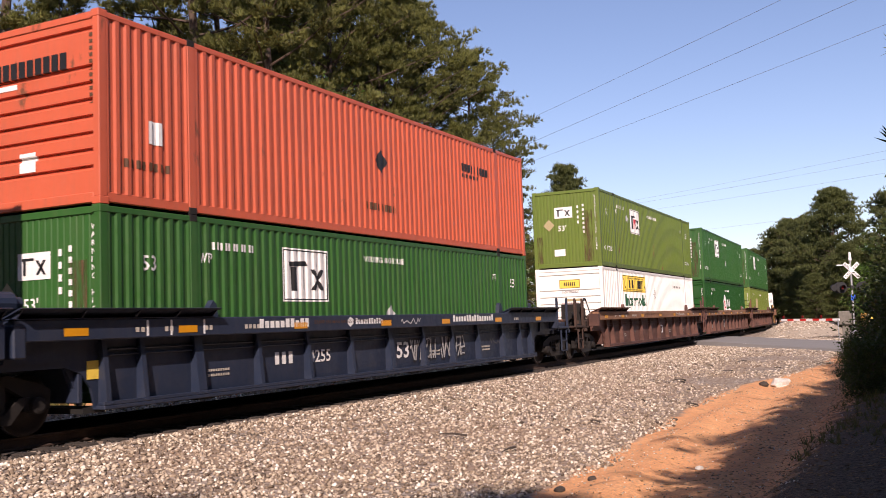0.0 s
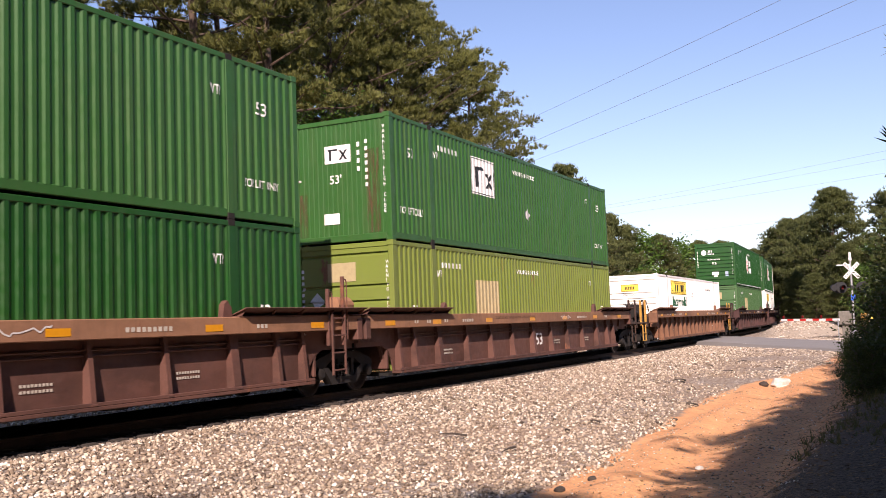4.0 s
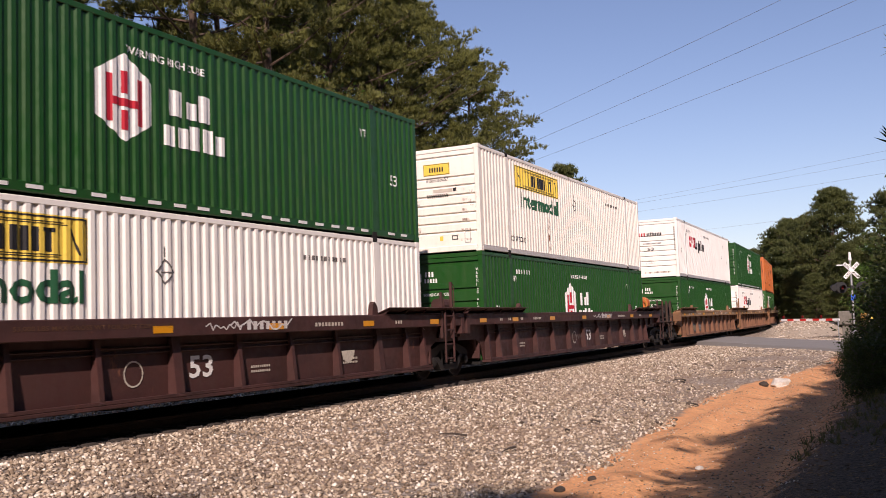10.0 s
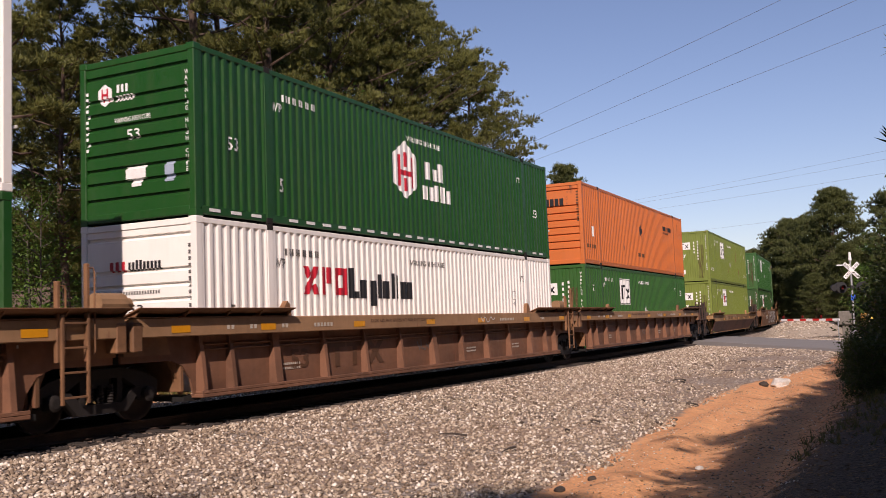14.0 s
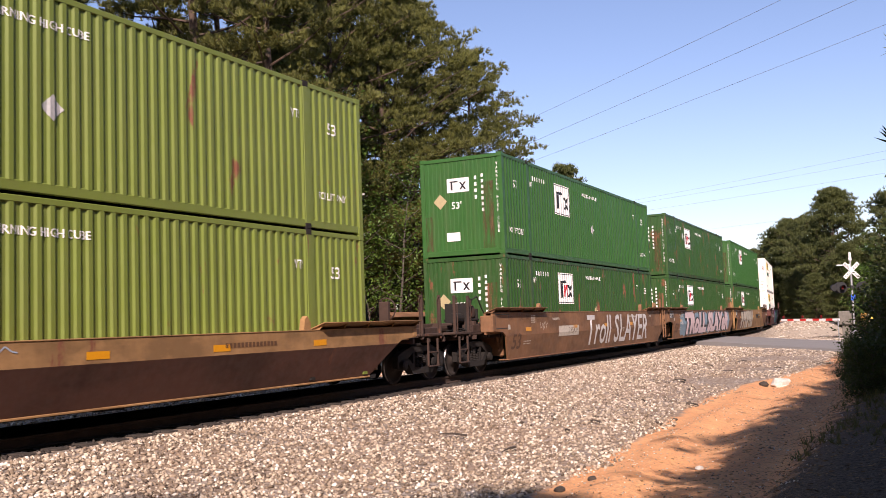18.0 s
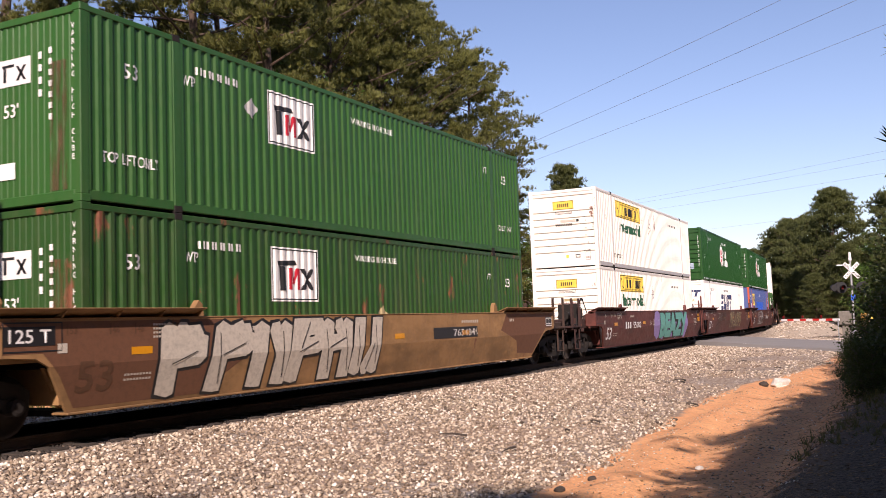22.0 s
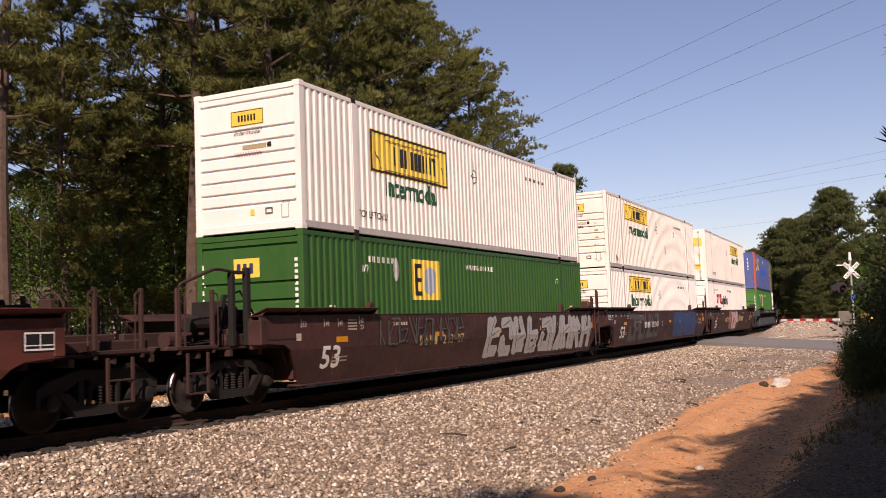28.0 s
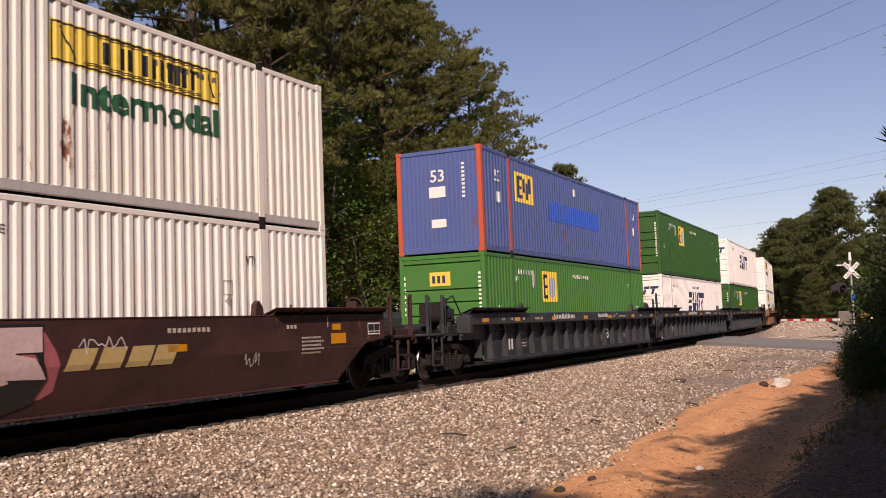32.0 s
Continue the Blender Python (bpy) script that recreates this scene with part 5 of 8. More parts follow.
def end_gear(car, seed, mat, m):
    """Brake rigging, pipes and brackets on the deck over the truck, each a part."""
    r = random.Random(seed)
    part("air_tank", shared(("air_tank",), mat, lambda: Build().tube([(-2.9, -0.5, 1.21), (-2.8, -0.5, 1.21), (-1.4, -0.5, 1.21), (-1.3, -0.5, 1.21)], 0.135, 12)), car, "", m)
    part("brake_pipe", shared(("brake_pipe", 1), STEEL_DARK, lambda: Build().tube([(-3.1, -1.1, 1.12), (-2.3, -1.12, 1.16), (-1.4, -1.1, 1.30), (-0.6, -1.2, 1.22)], 0.022, 6)), car, "", m)
    part("brake_pipe", shared(("brake_pipe", 2), STEEL_DARK, lambda: Build().tube([(-3.1, -0.9, 1.14), (-2.0, -0.95, 1.2), (-1.0, -1.0, 1.16)], 0.018, 6)), car, "", m)
    part("valve_box", shared(("valve_box",), mat, lambda: Build().box(-2.2, -1.7, -1.2, -0.9, 1.07, 1.28, 0.02)), car, "", m)
    part("bracket", shared(("bracket", 0), mat, lambda: Build().prism([(-1.5, 1.07), (-1.1, 1.07), (-1.1, 1.46), (-1.28, 1.46)], -1.24, -1.02)), car, "", m)
    part("brake_beam", shared(("brake_beam", 1), mat, lambda: Build().box(-3.0, -0.8, 0.3, 0.42, 1.07, 1.35, 0.02)), car, "", m)
    part("brake_beam", shared(("brake_beam", 2), mat, lambda: Build().box(-3.0, -0.7, 0.9, 1.1, 1.07, 1.25, 0.02)), car, "", m)
    part("air_tank", shared(("air_tank", 2), mat, lambda: Build().lathe_y([(0.0, -1.05), (0.15, -1.03), (0.19, -0.98), (0.19, -0.42), (0.15, -0.37), (0.0, -0.35)], -1.75, 1.62, 14)), car, "round-ended air reservoir", m)
    part("brake_stand", shared(("brake_stand",), STEEL_BROWN, lambda: Build().box(-2.05, -1.97, -1.05, -0.35, 1.07, 1.85, 0.01).box(-1.55, -1.47, -1.05, -0.35, 1.07, 1.70, 0.01).box(-2.05, -1.47, -1.08, -1.02, 1.38, 1.44, 0.008)
         .box(-2.05, -1.47, -0.38, -0.32, 1.38, 1.44, 0.008).prism([(-1.47, 1.07), (-1.05, 1.07), (-1.47, 1.62)], -0.74, -0.68)), car, "", m)
    part("brake_cylinder", shared(("brake_cylinder",), STEEL_BROWN, lambda: Build().tube([(-2.75, -0.86, 1.46), (-2.7, -0.86, 1.46), (-2.25, -0.86, 1.46), (-2.2, -0.86, 1.46)], 0.13, 12).tube([(-2.2, -0.86, 1.46), (-1.5, -0.8, 1.36)], 0.03, 6)
         .box(-2.6, -2.5, -0.9, -0.82, 1.07, 1.38, 0.01)), car, "", m)
    part("brake_lever", shared(("brake_lever",), STEEL_BROWN, lambda: Build().prism([(-2.5, 1.07), (-2.42, 1.07), (-2.06, 1.95), (-2.16, 1.95)], -1.16, -1.10).tube([(-2.1, -1.13, 1.9), (-1.7, -1.13, 2.02), (-1.2, -1.13, 1.5)], 0.02, 6)), car, "", m)
    for i in range(4):
        x, w, d, h = r.uniform(-3.0, -0.9), r.uniform(0.08, 0.3), r.uniform(0.1, 0.4), r.uniform(0.06, 0.3)
        part("bracket", shared(("bracket", seed, i), mat if i % 2 else STEEL_DARK, lambda: Build().box(x, x + w, -1.2, -1.2 + d, 1.07, 1.07 + h, 0.012)), car, "", m)


def brake_wheel():
    b = Build()
    ringpts = [(-2.30, 0.25 + 0.26 * math.cos(a), 1.72 + 0.26 * math.sin(a)) for a in (2 * math.pi * k / 20 for k in range(21))]
    b.tube(ringpts, 0.018, 6)
    for k in range(3):
        a = 2 * math.pi * k / 3
        b.tube([(-2.30, 0.25, 1.72), (-2.30, 0.25 + 0.26 * math.cos(a), 1.72 + 0.26 * math.sin(a))], 0.014, 5)
    b.box(-2.28, -2.16, 0.12, 0.38, 1.06, 1.9, 0.02)
    return b


def well_car(label, color, kind, front, rear, bar="", seed=0, spin=None, tall=False, ribs=17, lug=True, drum=False):
    """A well car for one container length: x = 0 at the front of the load, rail tops at z = 0."""
    car = thing("well_car", label, "railcar", "well cars of the train")
    mat = PAINT["tan_sheet"] if bar else PAINT[color]
    low = PAINT["tan_sheet"] if kind == "ribbed" and color == "car_tan" else PAINT[color]
    sill_mat = SILL_PAINT.get("car_brown" if bar else color, mat) if kind == "ribbed" else mat
    gear = PAINT["gear_brown"] if color in ("car_tan", "car_yellow", "car_brown") else PAINT["gear_maroon"] if color in ("car_maroon", "car_red") else mat
    bm_ = BAR_YELLOW if bar == "yellow" else gear
    x0, x1 = -1.68, CL + 1.68
    drop = Matrix.Translation((0, 0, -LOW_DROP if kind == "low" else 0.0))
    for m in (Matrix.Identity(4), TURN):
        near = m[0][0] > 0
        if kind == "ribbed":
            part("top_sill", shared(("top_sill",), sill_mat, lambda: Build().box(x0, x1, -SILL, -1.27, SILL_Z0, SILL_Z1, 0.014)), car, "", m)
            part("bottom_sill", shared(("bottom_sill",), low, lambda: Build().box(-0.12, CL + 0.12, -1.48, -1.22, 0.285, 0.345, 0.01).box(-0.12, CL + 0.12, -1.48, -1.45, 0.345, 0.40, 0.006)), car, "", m)
            part("side_sheet", shared(("side_sheet", kind), low, lambda: side_sheet(kind, x0, x1)), car, "", m)
            for x in (ribs_along(ribs) if near else []):
                thick = ribs == 13 and any(abs(x - q) < 0.1 for q in (1.95, 8.08, 14.2))
                part("side_rib", shared(("side_rib", thick), low, lambda: rib(0.095 if thick else 0.045)), car, "", m @ Matrix.Translation((x, 0, 0)))
            for zz in (1.05, 1.13):
                part("pipe", shared(("pipe", zz), low, lambda: Build().tube([(0.1, -1.33, zz), (CL - 0.1, -1.33, zz)], 0.018, 6)), car, "", m)
        else:
            part("side_sheet", shared(("side_sheet", kind), mat, lambda: side_sheet(kind, x0, x1)), car, "", m)
            part("lower_sheet", shared(("lower_sheet", kind), mat if kind == "smooth" else PAINT["car_brown"], lambda: lower_sheet(FOOT_Y if kind == "smooth" else 1.25)), car, "", m)
            part("bottom_sill", shared(("bottom_edge", kind), mat, lambda: Build().box(-0.40, CL + 0.12, (-FOOT_Y if kind == "smooth" else -1.25) - 0.03, -1.14, 0.27, 0.305, 0.008)), car, "", m)
            part("sill_cap", shared(("sill_cap",), mat, lambda: Build().box(x0, x1, -SILL - 0.012, -1.29, SILL_Z1, SILL_Z1 + 0.02, 0.006)), car, "", drop @ m)
        for far in (Matrix.Identity(4), FLIP_X):
            part("guide_flare", shared(("guide_flare",), mat, guide_flare), car, "", drop @ m @ far)
            if lug and near:
                part("guide_lug", shared(("guide_lug",), mat, guide_lug), car, "", drop @ m @ far)
            if near:
                part("end_web", shared(("end_web", kind == "low"), mat, lambda: Build().prism([(-1.68, SILL_Z1 - (LOW_DROP if kind == "low" else 0)), (-0.9, SILL_Z1 - (LOW_DROP if kind == "low" else 0)), (-0.70, 1.0), (-1.68, 1.0)], -1.36, -1.30).box(-1.70, -1.5, -SILL - 0.01, -1.2, 1.06, 1.26 if kind == "low" else 1.50, 0.02)), car, "", m @ far)
        part("bulkhead", shared(("bulkhead",), mat, bulkhead), car, "", m)
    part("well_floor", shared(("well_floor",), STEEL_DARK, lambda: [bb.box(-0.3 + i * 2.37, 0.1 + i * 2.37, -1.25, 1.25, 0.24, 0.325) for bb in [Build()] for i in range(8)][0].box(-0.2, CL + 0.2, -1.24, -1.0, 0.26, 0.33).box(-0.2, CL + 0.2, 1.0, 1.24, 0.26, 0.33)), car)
    for end, m in ((front, Matrix.Identity(4)), (rear, TURN)):
        is_front = m[0][0] > 0
        if end == "joint":
            lay_deck(car, "joint", -1.70, -0.43, False, STEEL_DARK, m)
            if is_front:
                part("ladder", shared(("ladder",), mat, lambda: ladder(1.62)), car, "", Matrix.Translation((-2.80 if kind == "ribbed" else -3.05, -0.21, 0)))
                shift = 0.25 if kind == "ribbed" else 0.0
                part("grab_post", shared(("grab_post", 2.3), mat, lambda: grab_post(2.32)), car, "", Matrix.Translation((-2.80 + shift, -0.28, 0)))
                part("grab_post", shared(("grab_post", 2.05), mat, lambda: grab_post(2.07)), car, "", Matrix.Translation((-3.27 + shift, -0.24, 0)))
                part("brake_cylinder", shared(("brake_cylinder", "s"), SILL_PAINT.get(color, mat), lambda: Build().tube([(-1.62, -0.72, 1.80), (-1.58, -0.72, 1.80), (-1.12, -0.72, 1.80), (-1.08, -0.72, 1.80)], 0.17, 14)
                     .tube([(-1.08, -0.72, 1.8), (-0.92, -0.72, 1.8)], 0.10, 10).box(-1.5, -1.4, -0.78, -0.66, 1.07, 1.66, 0.01).box(-1.25, -1.15, -0.78, -0.66, 1.07, 1.66, 0.01)), car, "dusty brake cylinder")
                part("valve_box", shared(("valve_box", "s"), STEEL_DARK, lambda: Build().box(-1.6, -1.1, -1.0, -0.5, 1.07, 1.3, 0.02)), car)
                part("brake_beam", shared(("brake_beam", "s"), STEEL_DARK, lambda: Build().box(-1.6, -0.6, 0.2, 0.4, 1.07, 1.5, 0.02)), car)
                part("brake_pipe", shared(("brake_pipe", "s"), STEEL_DARK, lambda: Build().tube([(-1.7, -1.1, 1.2), (-0.5, -1.1, 1.3)], 0.02, 6)), car)
            continue
        out = 1.15 if not is_front else 0.0
        lay_deck(car, ("coupled", is_front), -3.05 - out * 0.55, -0.43, True, gear, m)
        part("coupler", shared(("coupler",), STEEL_BROWN, coupler_head), car, "rusty cast coupler", m @ Matrix.Translation((-3.42 - out * 0.72, 0, 0)))
        end_gear(car, seed % 3, gear, m @ Matrix.Translation((-out * 0.6, 0, 0)))
        xs = (-2.62, -3.42) if is_front else (-2.45, -3.35)
        for s in (1, -1):
            side = m if s > 0 else m @ Matrix.Diagonal((1, -1, 1, 1))
            for x in xs:
                part("grab_post", shared(("grab_post", 2.0), bm_, lambda: grab_post(2.02)), car, "", side @ Matrix.Translation((x, 0, 0)))
            part("sill_step", shared(("sill_step",), bm_, sill_step), car, "", side @ Matrix.Translation(((xs[0] + xs[1]) / 2, 0, 0)))
        part("cross_walk", shared(("cross_walk", is_front), gear, lambda: Build().box(min(xs) - 0.1, max(xs) + 0.1, -1.33, 1.33, 1.05, 1.11, 0.01)), car, "", m)
        if is_front and tall:
            part("hoop_rail", shared(("hoop_rail",), mat, hoop_rail), car)
            part("hoop_frame", shared(("hoop_frame",), STEEL_DARK, lambda: Build().box(-2.12, -2.02, -1.3, -1.2, 1.07, 2.34, 0.01).box(-1.72, -1.60, -1.3, -1.2, 1.07, 2.42, 0.01).box(-2.12, -1.6, -1.28, -1.22, 2.3, 2.36, 0.01)), car)
        if not is_front and drum:
            part("brake_drum", Build().tube([(CL + 2.02, -0.72, 1.92), (CL + 2.06, -0.72, 1.92), (CL + 2.34, -0.72, 1.92), (CL + 2.40, -0.72, 1.92)], 0.27, 16).tube([(CL + 2.40, -0.72, 1.92), (CL + 2.47, -0.72, 1.92)], 0.10, 10)
                 .box(CL + 2.12, CL + 2.30, -0.80, -0.64, 1.07, 1.70, 0.01), car, "bright orange brake gear case", None, PAINT["orange"])
            part("brake_wheel", Build().tube([(CL + 1.86, -0.72 + 0.24 * math.cos(a), 1.90 + 0.24 * math.sin(a)) for a in (2 * math.pi * k / 18 for k in range(19))], 0.02, 6), car, "pale brake hand wheel", None, BAR_YELLOW)
        elif not is_front:
            part("brake_wheel", shared(("brake_wheel",), gear, brake_wheel), car, "", m @ Matrix.Translation((-0.3, 0, 0)))
    truck(car, TRUCK_F, spin)
    if rear != "joint":
        truck(car, TRUCK_R, spin)
    return car


def spray(n, w, h, seed, fat=1.0):
    """Sprayed shapes: each cell filled with a few thick leaning strokes and a loop, no real letters."""
    r = random.Random(seed)
    out = []
    cw = w / n
    for i in range(n):
        x0, t = cw * i, cw * 0.30 * fat
        lean = r.uniform(0.05, 0.28)
        z0, z1 = r.uniform(0.0, 0.10) * h, r.uniform(0.88, 1.0) * h
        zm = r.uniform(0.40, 0.6) * h

        def stroke(ax, az, bx, bz, th):
            dx, dz = bx - ax, bz - az
            ln = math.hypot(dx, dz) or 1
            nx_, nz_ = -dz / ln * th / 2, dx / ln * th / 2
            ex, ez = dx / ln * th * 0.25, dz / ln * th * 0.25
            pts = [(ax - nx_ - ex * 0.4, az - nz_ - ez * 0.4), (ax - nx_ * 0.3 - ex, az - nz_ * 0.3 - ez), (ax + nx_ - ex * 0.2, az + nz_ - ez * 0.2),
                   (bx + nx_ * r.uniform(0.8, 1.2), bz + nz_), (bx + nx_ * 0.2 + ex, bz + nz_ * 0.2 + ez), (bx - nx_, bz - nz_)]
            out.append([(px + lean * pz, min(h, max(0.0, pz))) for px, pz in pts])

        left, right = x0 + t * 0.5, x0 + cw - t * 0.5
        plan = r.choice(("ab", "acd", "bce", "ade", "abd", "ce", "af", "bf"))
        if "a" in plan:
            stroke(left, z0, left, z1, t)
        if "b" in plan:
            stroke(right, z0, right, z1, t)
        if "c" in plan:
            stroke(left, z1 - t * 0.4, right, z1 - t * 0.3, t * 0.85)
            stroke(right, z1 - t * 0.4, right, zm, t)
        if "d" in plan:
            stroke(left, zm, right, zm + 0.04 * h, t * 0.8)
        if "e" in plan:
            stroke(left, z0 + t * 0.4, right, z0 + t * 0.4, t * 0.9)
            stroke(left, z0 + t * 0.4, left + t * 0.2, zm, t)
        if "f" in plan:
            stroke(left, z1, right, z0, t)
        stroke(left if r.random() < 0.5 else right, zm, (left + right) / 2, z0 if r.random() < 0.5 else z1, t * 0.8)
    return out


def grown(polys, k):
    """The same shapes, a little larger."""
    out = []
    for p in polys:
        cx, cz = sum(a for a, _ in p) / len(p), sum(b for _, b in p) / len(p)
        out.append([(cx + (a - cx) * (1 + k / max(0.1, abs(a - cx))), min(1.545, max(0.325, cz + (b - cz) * (1 + k / max(0.1, abs(b - cz)))))) for a, b in p])
    return out


def graffiti(car, wall, x, z, w, h, n, fill, outline, seed, fat=1.0):
    polys = [[(min(a + x, CL + 1.5), min(1.54, max(0.33, b + z))) for a, b in p] for p in spray(n, w, h, seed, fat)]
    lo = CAR_WALL[wall]
    r = random.Random(seed + 500)
    part("spray_outline", shared(("spray_outline", wall, seed, x), INK[outline], lambda: stack(grown(polys, 0.05), lo, 0.003)), car, "sprayed paint lettering shapes")
    part("spray_fill", shared(("spray_fill", wall, seed, x), INK[fill], lambda: stack(polys, lo, 0.012)), car, "sprayed paint lettering shapes")
    marks = []
    for p in polys:
        if r.random() < 0.7:
            (ax, az), (bx_, bz) = p[0], p[4]
            cx, cz = sum(q[0] for q in p) / 6, sum(q[1] for q in p) / 6
            dx, dz = (bx_ - ax) * 0.36, (bz - az) * 0.36
            marks.append([(cx - dx, cz - dz), (cx - dx + 0.02, cz - dz - 0.012), (cx + dx + 0.02, cz + dz - 0.012), (cx + dx, cz + dz)])
    part("spray_line", shared(("spray_line", wall, seed, x), INK[outline], lambda: stack(marks, lo, 0.024)), car, "thin sprayed lines")


def sprayed_word(car, text, x, z, w, h, fill, edge, halo, bold=0.07):
    """A large sprayed word with a dark edge and a coloured halo."""
    r = random.Random(len(text))
    if halo:
        n = int(w / 0.95) + 2
        blobs = [[(x + w * (u - 0.5) / (n - 1) + 0.66 * math.cos(q), min(1.548, max(0.32, z + h * r.uniform(0.4, 0.6) + 0.58 * math.sin(q)))) for q in (2 * math.pi * k / 14 for k in range(14))] for u in range(n)]
        part("spray_halo", shared(("spray_halo", text), INK[halo], lambda: stack(blobs, CAR_BENT, 0.002)), car, "soft sprayed edge behind letters")
    if edge:
        car_mark(car, "bent", "spray_outline", (text, x), lambda: word(text, h, w, bold + 0.08), edge, (x, z), "dark outline of sprayed letters", 0.012)
    car_mark(car, "bent", "spray_fill", (text, x), lambda: word(text, h * 0.93, w * 0.985, bold), fill, (x + w * 0.008, z + h * 0.035), "large sprayed letters", 0.016)


def scribble(car, wall, x, z, w, h, ink, seed, th=0.022):
    """A thin hand-sprayed squiggle."""
    r = random.Random(seed)
    pts = [(x + w * i / 13 + r.uniform(-0.03, 0.03), z + h * (0.5 + 0.5 * math.sin(i * r.uniform(1.7, 2.6)) * r.uniform(0.5, 1.0))) for i in range(14)]
    polys = []
    for (ax, az), (bx_, bz) in zip(pts, pts[1:]):
        ln = math.hypot(bx_ - ax, bz - az) or 1
        nx_, nz_ = -(bz - az) / ln * th / 2, (bx_ - ax) / ln * th / 2
        polys.append([(ax - nx_, az - nz_), (bx_ - nx_, bz - nz_), (bx_ + nx_, bz + nz_), (ax + nx_, az + nz_)])
    part("sprayed_scrawl", shared(("sprayed_scrawl", wall, seed, x), INK[ink], lambda: stack(polys, CAR_WALL[wall], 0.006)), car, "thin sprayed scrawl")


def stack(polys, wall, lift):
    """Overlapping flat shapes, each a hair above the last."""
    b = Build()
    for i, p in enumerate(polys):
        me = bent([p], (0, 0), wall[0], 1, wall[1], False, lift + 0.0002 * i)
        b.add([v.co[:] for v in me.vertices], [tuple(f.vertices) for f in me.polygons])
        bpy.data.meshes.remove(me)
    return b


def common_marks(car, kind, seed, num="53", num_ink="white", amber="amber", wide=False):
    """Reflectors, load marks and stencils."""
    wall = {"ribbed": "sill", "low": "low"}.get(kind, "bent")
    zr = {"ribbed": 1.33, "low": 1.08}.get(kind, 1.30)
    for x in (-0.9, 1.3, 4.3, 7.4, 10.2, 13.3, 16.2) if kind == "ribbed" else (0.66, 4.85, 8.3, 11.6) if kind == "smooth" else (2.2, 6.3, 8.6, 11.2, 14.0):
        za = {"ribbed": zr, "low": 1.0}.get(kind, 1.04)
        car_mark(car, wall, "reflector", ("a", kind, x), [rect(x, za, x + 0.42, za + 0.11)], amber, label="amber reflector")
    if kind == "smooth" and num_ink != "brown":
        car_mark(car, wall, "reflector", ("r", 0), [rect(CL - 0.25, 1.28, CL + 0.05, 1.40)], amber, label="amber reflector")
        car_mark(car, wall, "reflector", ("r", 1), [rect(CL - 0.30, 1.02, CL + 0.22, 1.22)], amber, label="amber reflector")
        car_mark(car, wall, "load_tick", "rear", [rect(CL - 0.42, 1.34, CL - 0.385, 1.52)], "pale")
        car_mark(car, wall, "stencil_marking", "rear", lambda: [q for r_ in range(5) for q in bars(CL - 1.25, 0.86 + 0.07 * r_, 0.62 + 0.1 * (r_ % 2), 0.035, 9, r_, 0.3)], "pale")
        car_mark(car, wall, "edge_line", "rear", lambda: ring(CL - 0.33, 0.99, CL + 0.55, 1.50, 0.012), "black")
    if kind != "low":
        car_mark(car, wall, "stencil_marking", ("s", kind), lambda: [q for x, n in ((0.4, 2), (1.0, 2), (1.9, 2), (2.9, 6), (11.6, 9), (14.6, 3)) for q in bars(x, zr + 0.03, 0.11 * n, 0.07, n, 3, 0.35) if kind == "ribbed" or x > 2.5], "pale")
    if kind == "smooth":
        for num_, x, z in (("53", -0.46, 1.36), ("48", 0.30, 1.36), ("45", 0.78, 1.36), ("40", 1.56, 1.40), ("20", 1.56, 1.27)):
            car_mark(car, wall, "load_marking", num_, lambda: word(num_, 0.10, 0.13), "brown" if num_ink == "brown" else "pale", (x, z))
            if num_ != "20":
                car_mark(car, wall, "load_tick", num_, [rect(x - 0.05, z - 0.02, x - 0.025, z + 0.14)], "brown" if num_ink == "brown" else "pale")
    if wide:
        car_mark(car, wall, "load_marking", "lbs", lambda: word("53,000 LBS MAX GROSS WT FOR 20 FT CONTAINER", 0.075, 2.9), "brown", (4.95, 1.40))
    if kind == "ribbed":
        xs = panels() if wide else ribs_along(17)
        i = 1 + (seed * 5) % 3
        at = (2.5 if seed == 11 else 8.45) if wide else xs[8 + i] + 0.24
        car_mark(car, "sheet", "number_marking", (num, at), lambda: word(num, 0.36, 0.56, 0.02), num_ink, (at, 0.60))
        car_mark(car, "sheet", "stencil_marking", ("t", i, wide), lambda: [q for x in (2.25, 10.0, 12.9) for r_ in range(2) for q in bars(x, 0.60 + 0.08 * r_, 0.55, 0.04, 9, r_ + 3, 0.3)], "pale")
    elif kind == "smooth":
        car_mark(car, "bent", "number_marking", (num, "n", seed < 20), lambda: word(num, 0.44, 0.66, 0.02), num_ink, (-0.32 if seed < 20 else 0.17, 0.55))
        car_mark(car, "bent", "stencil_marking", "u", lambda: [q for r_ in range(4) for q in bars(1.10, 1.27 + 0.06 * r_, 0.34, 0.03, 6, r_, 0.3)] + bars(0.55, 0.74, 0.55, 0.03, 9, 3, 0.3) + bars(0.55, 0.67, 0.55, 0.03, 9, 4, 0.3), "pale")
        car_mark(car, "bent", "notice", "p", [rect(-0.66, 1.11, -0.50, 1.24)], "yellow" if "yellow" in num_ink else "pale")
        car_mark(car, "bent", "end_panel_border", "p", lambda: ring(-1.52, 1.14, -0.58, 1.53, 0.02), "black")

# ---------------------------------------------------------------- the train, car by car
INNER, OUTER = 19.80, 23.85
# kind of side, colour, ends, and the loads (lower, upper); load = (livery, colour, seed)
TRAIN = []


def unit(first, color, kind, ends, lower, upper, **more):
    TRAIN.append(dict(first=first, color=color, kind=kind, ends=ends, lower=lower, upper=upper, more=more))


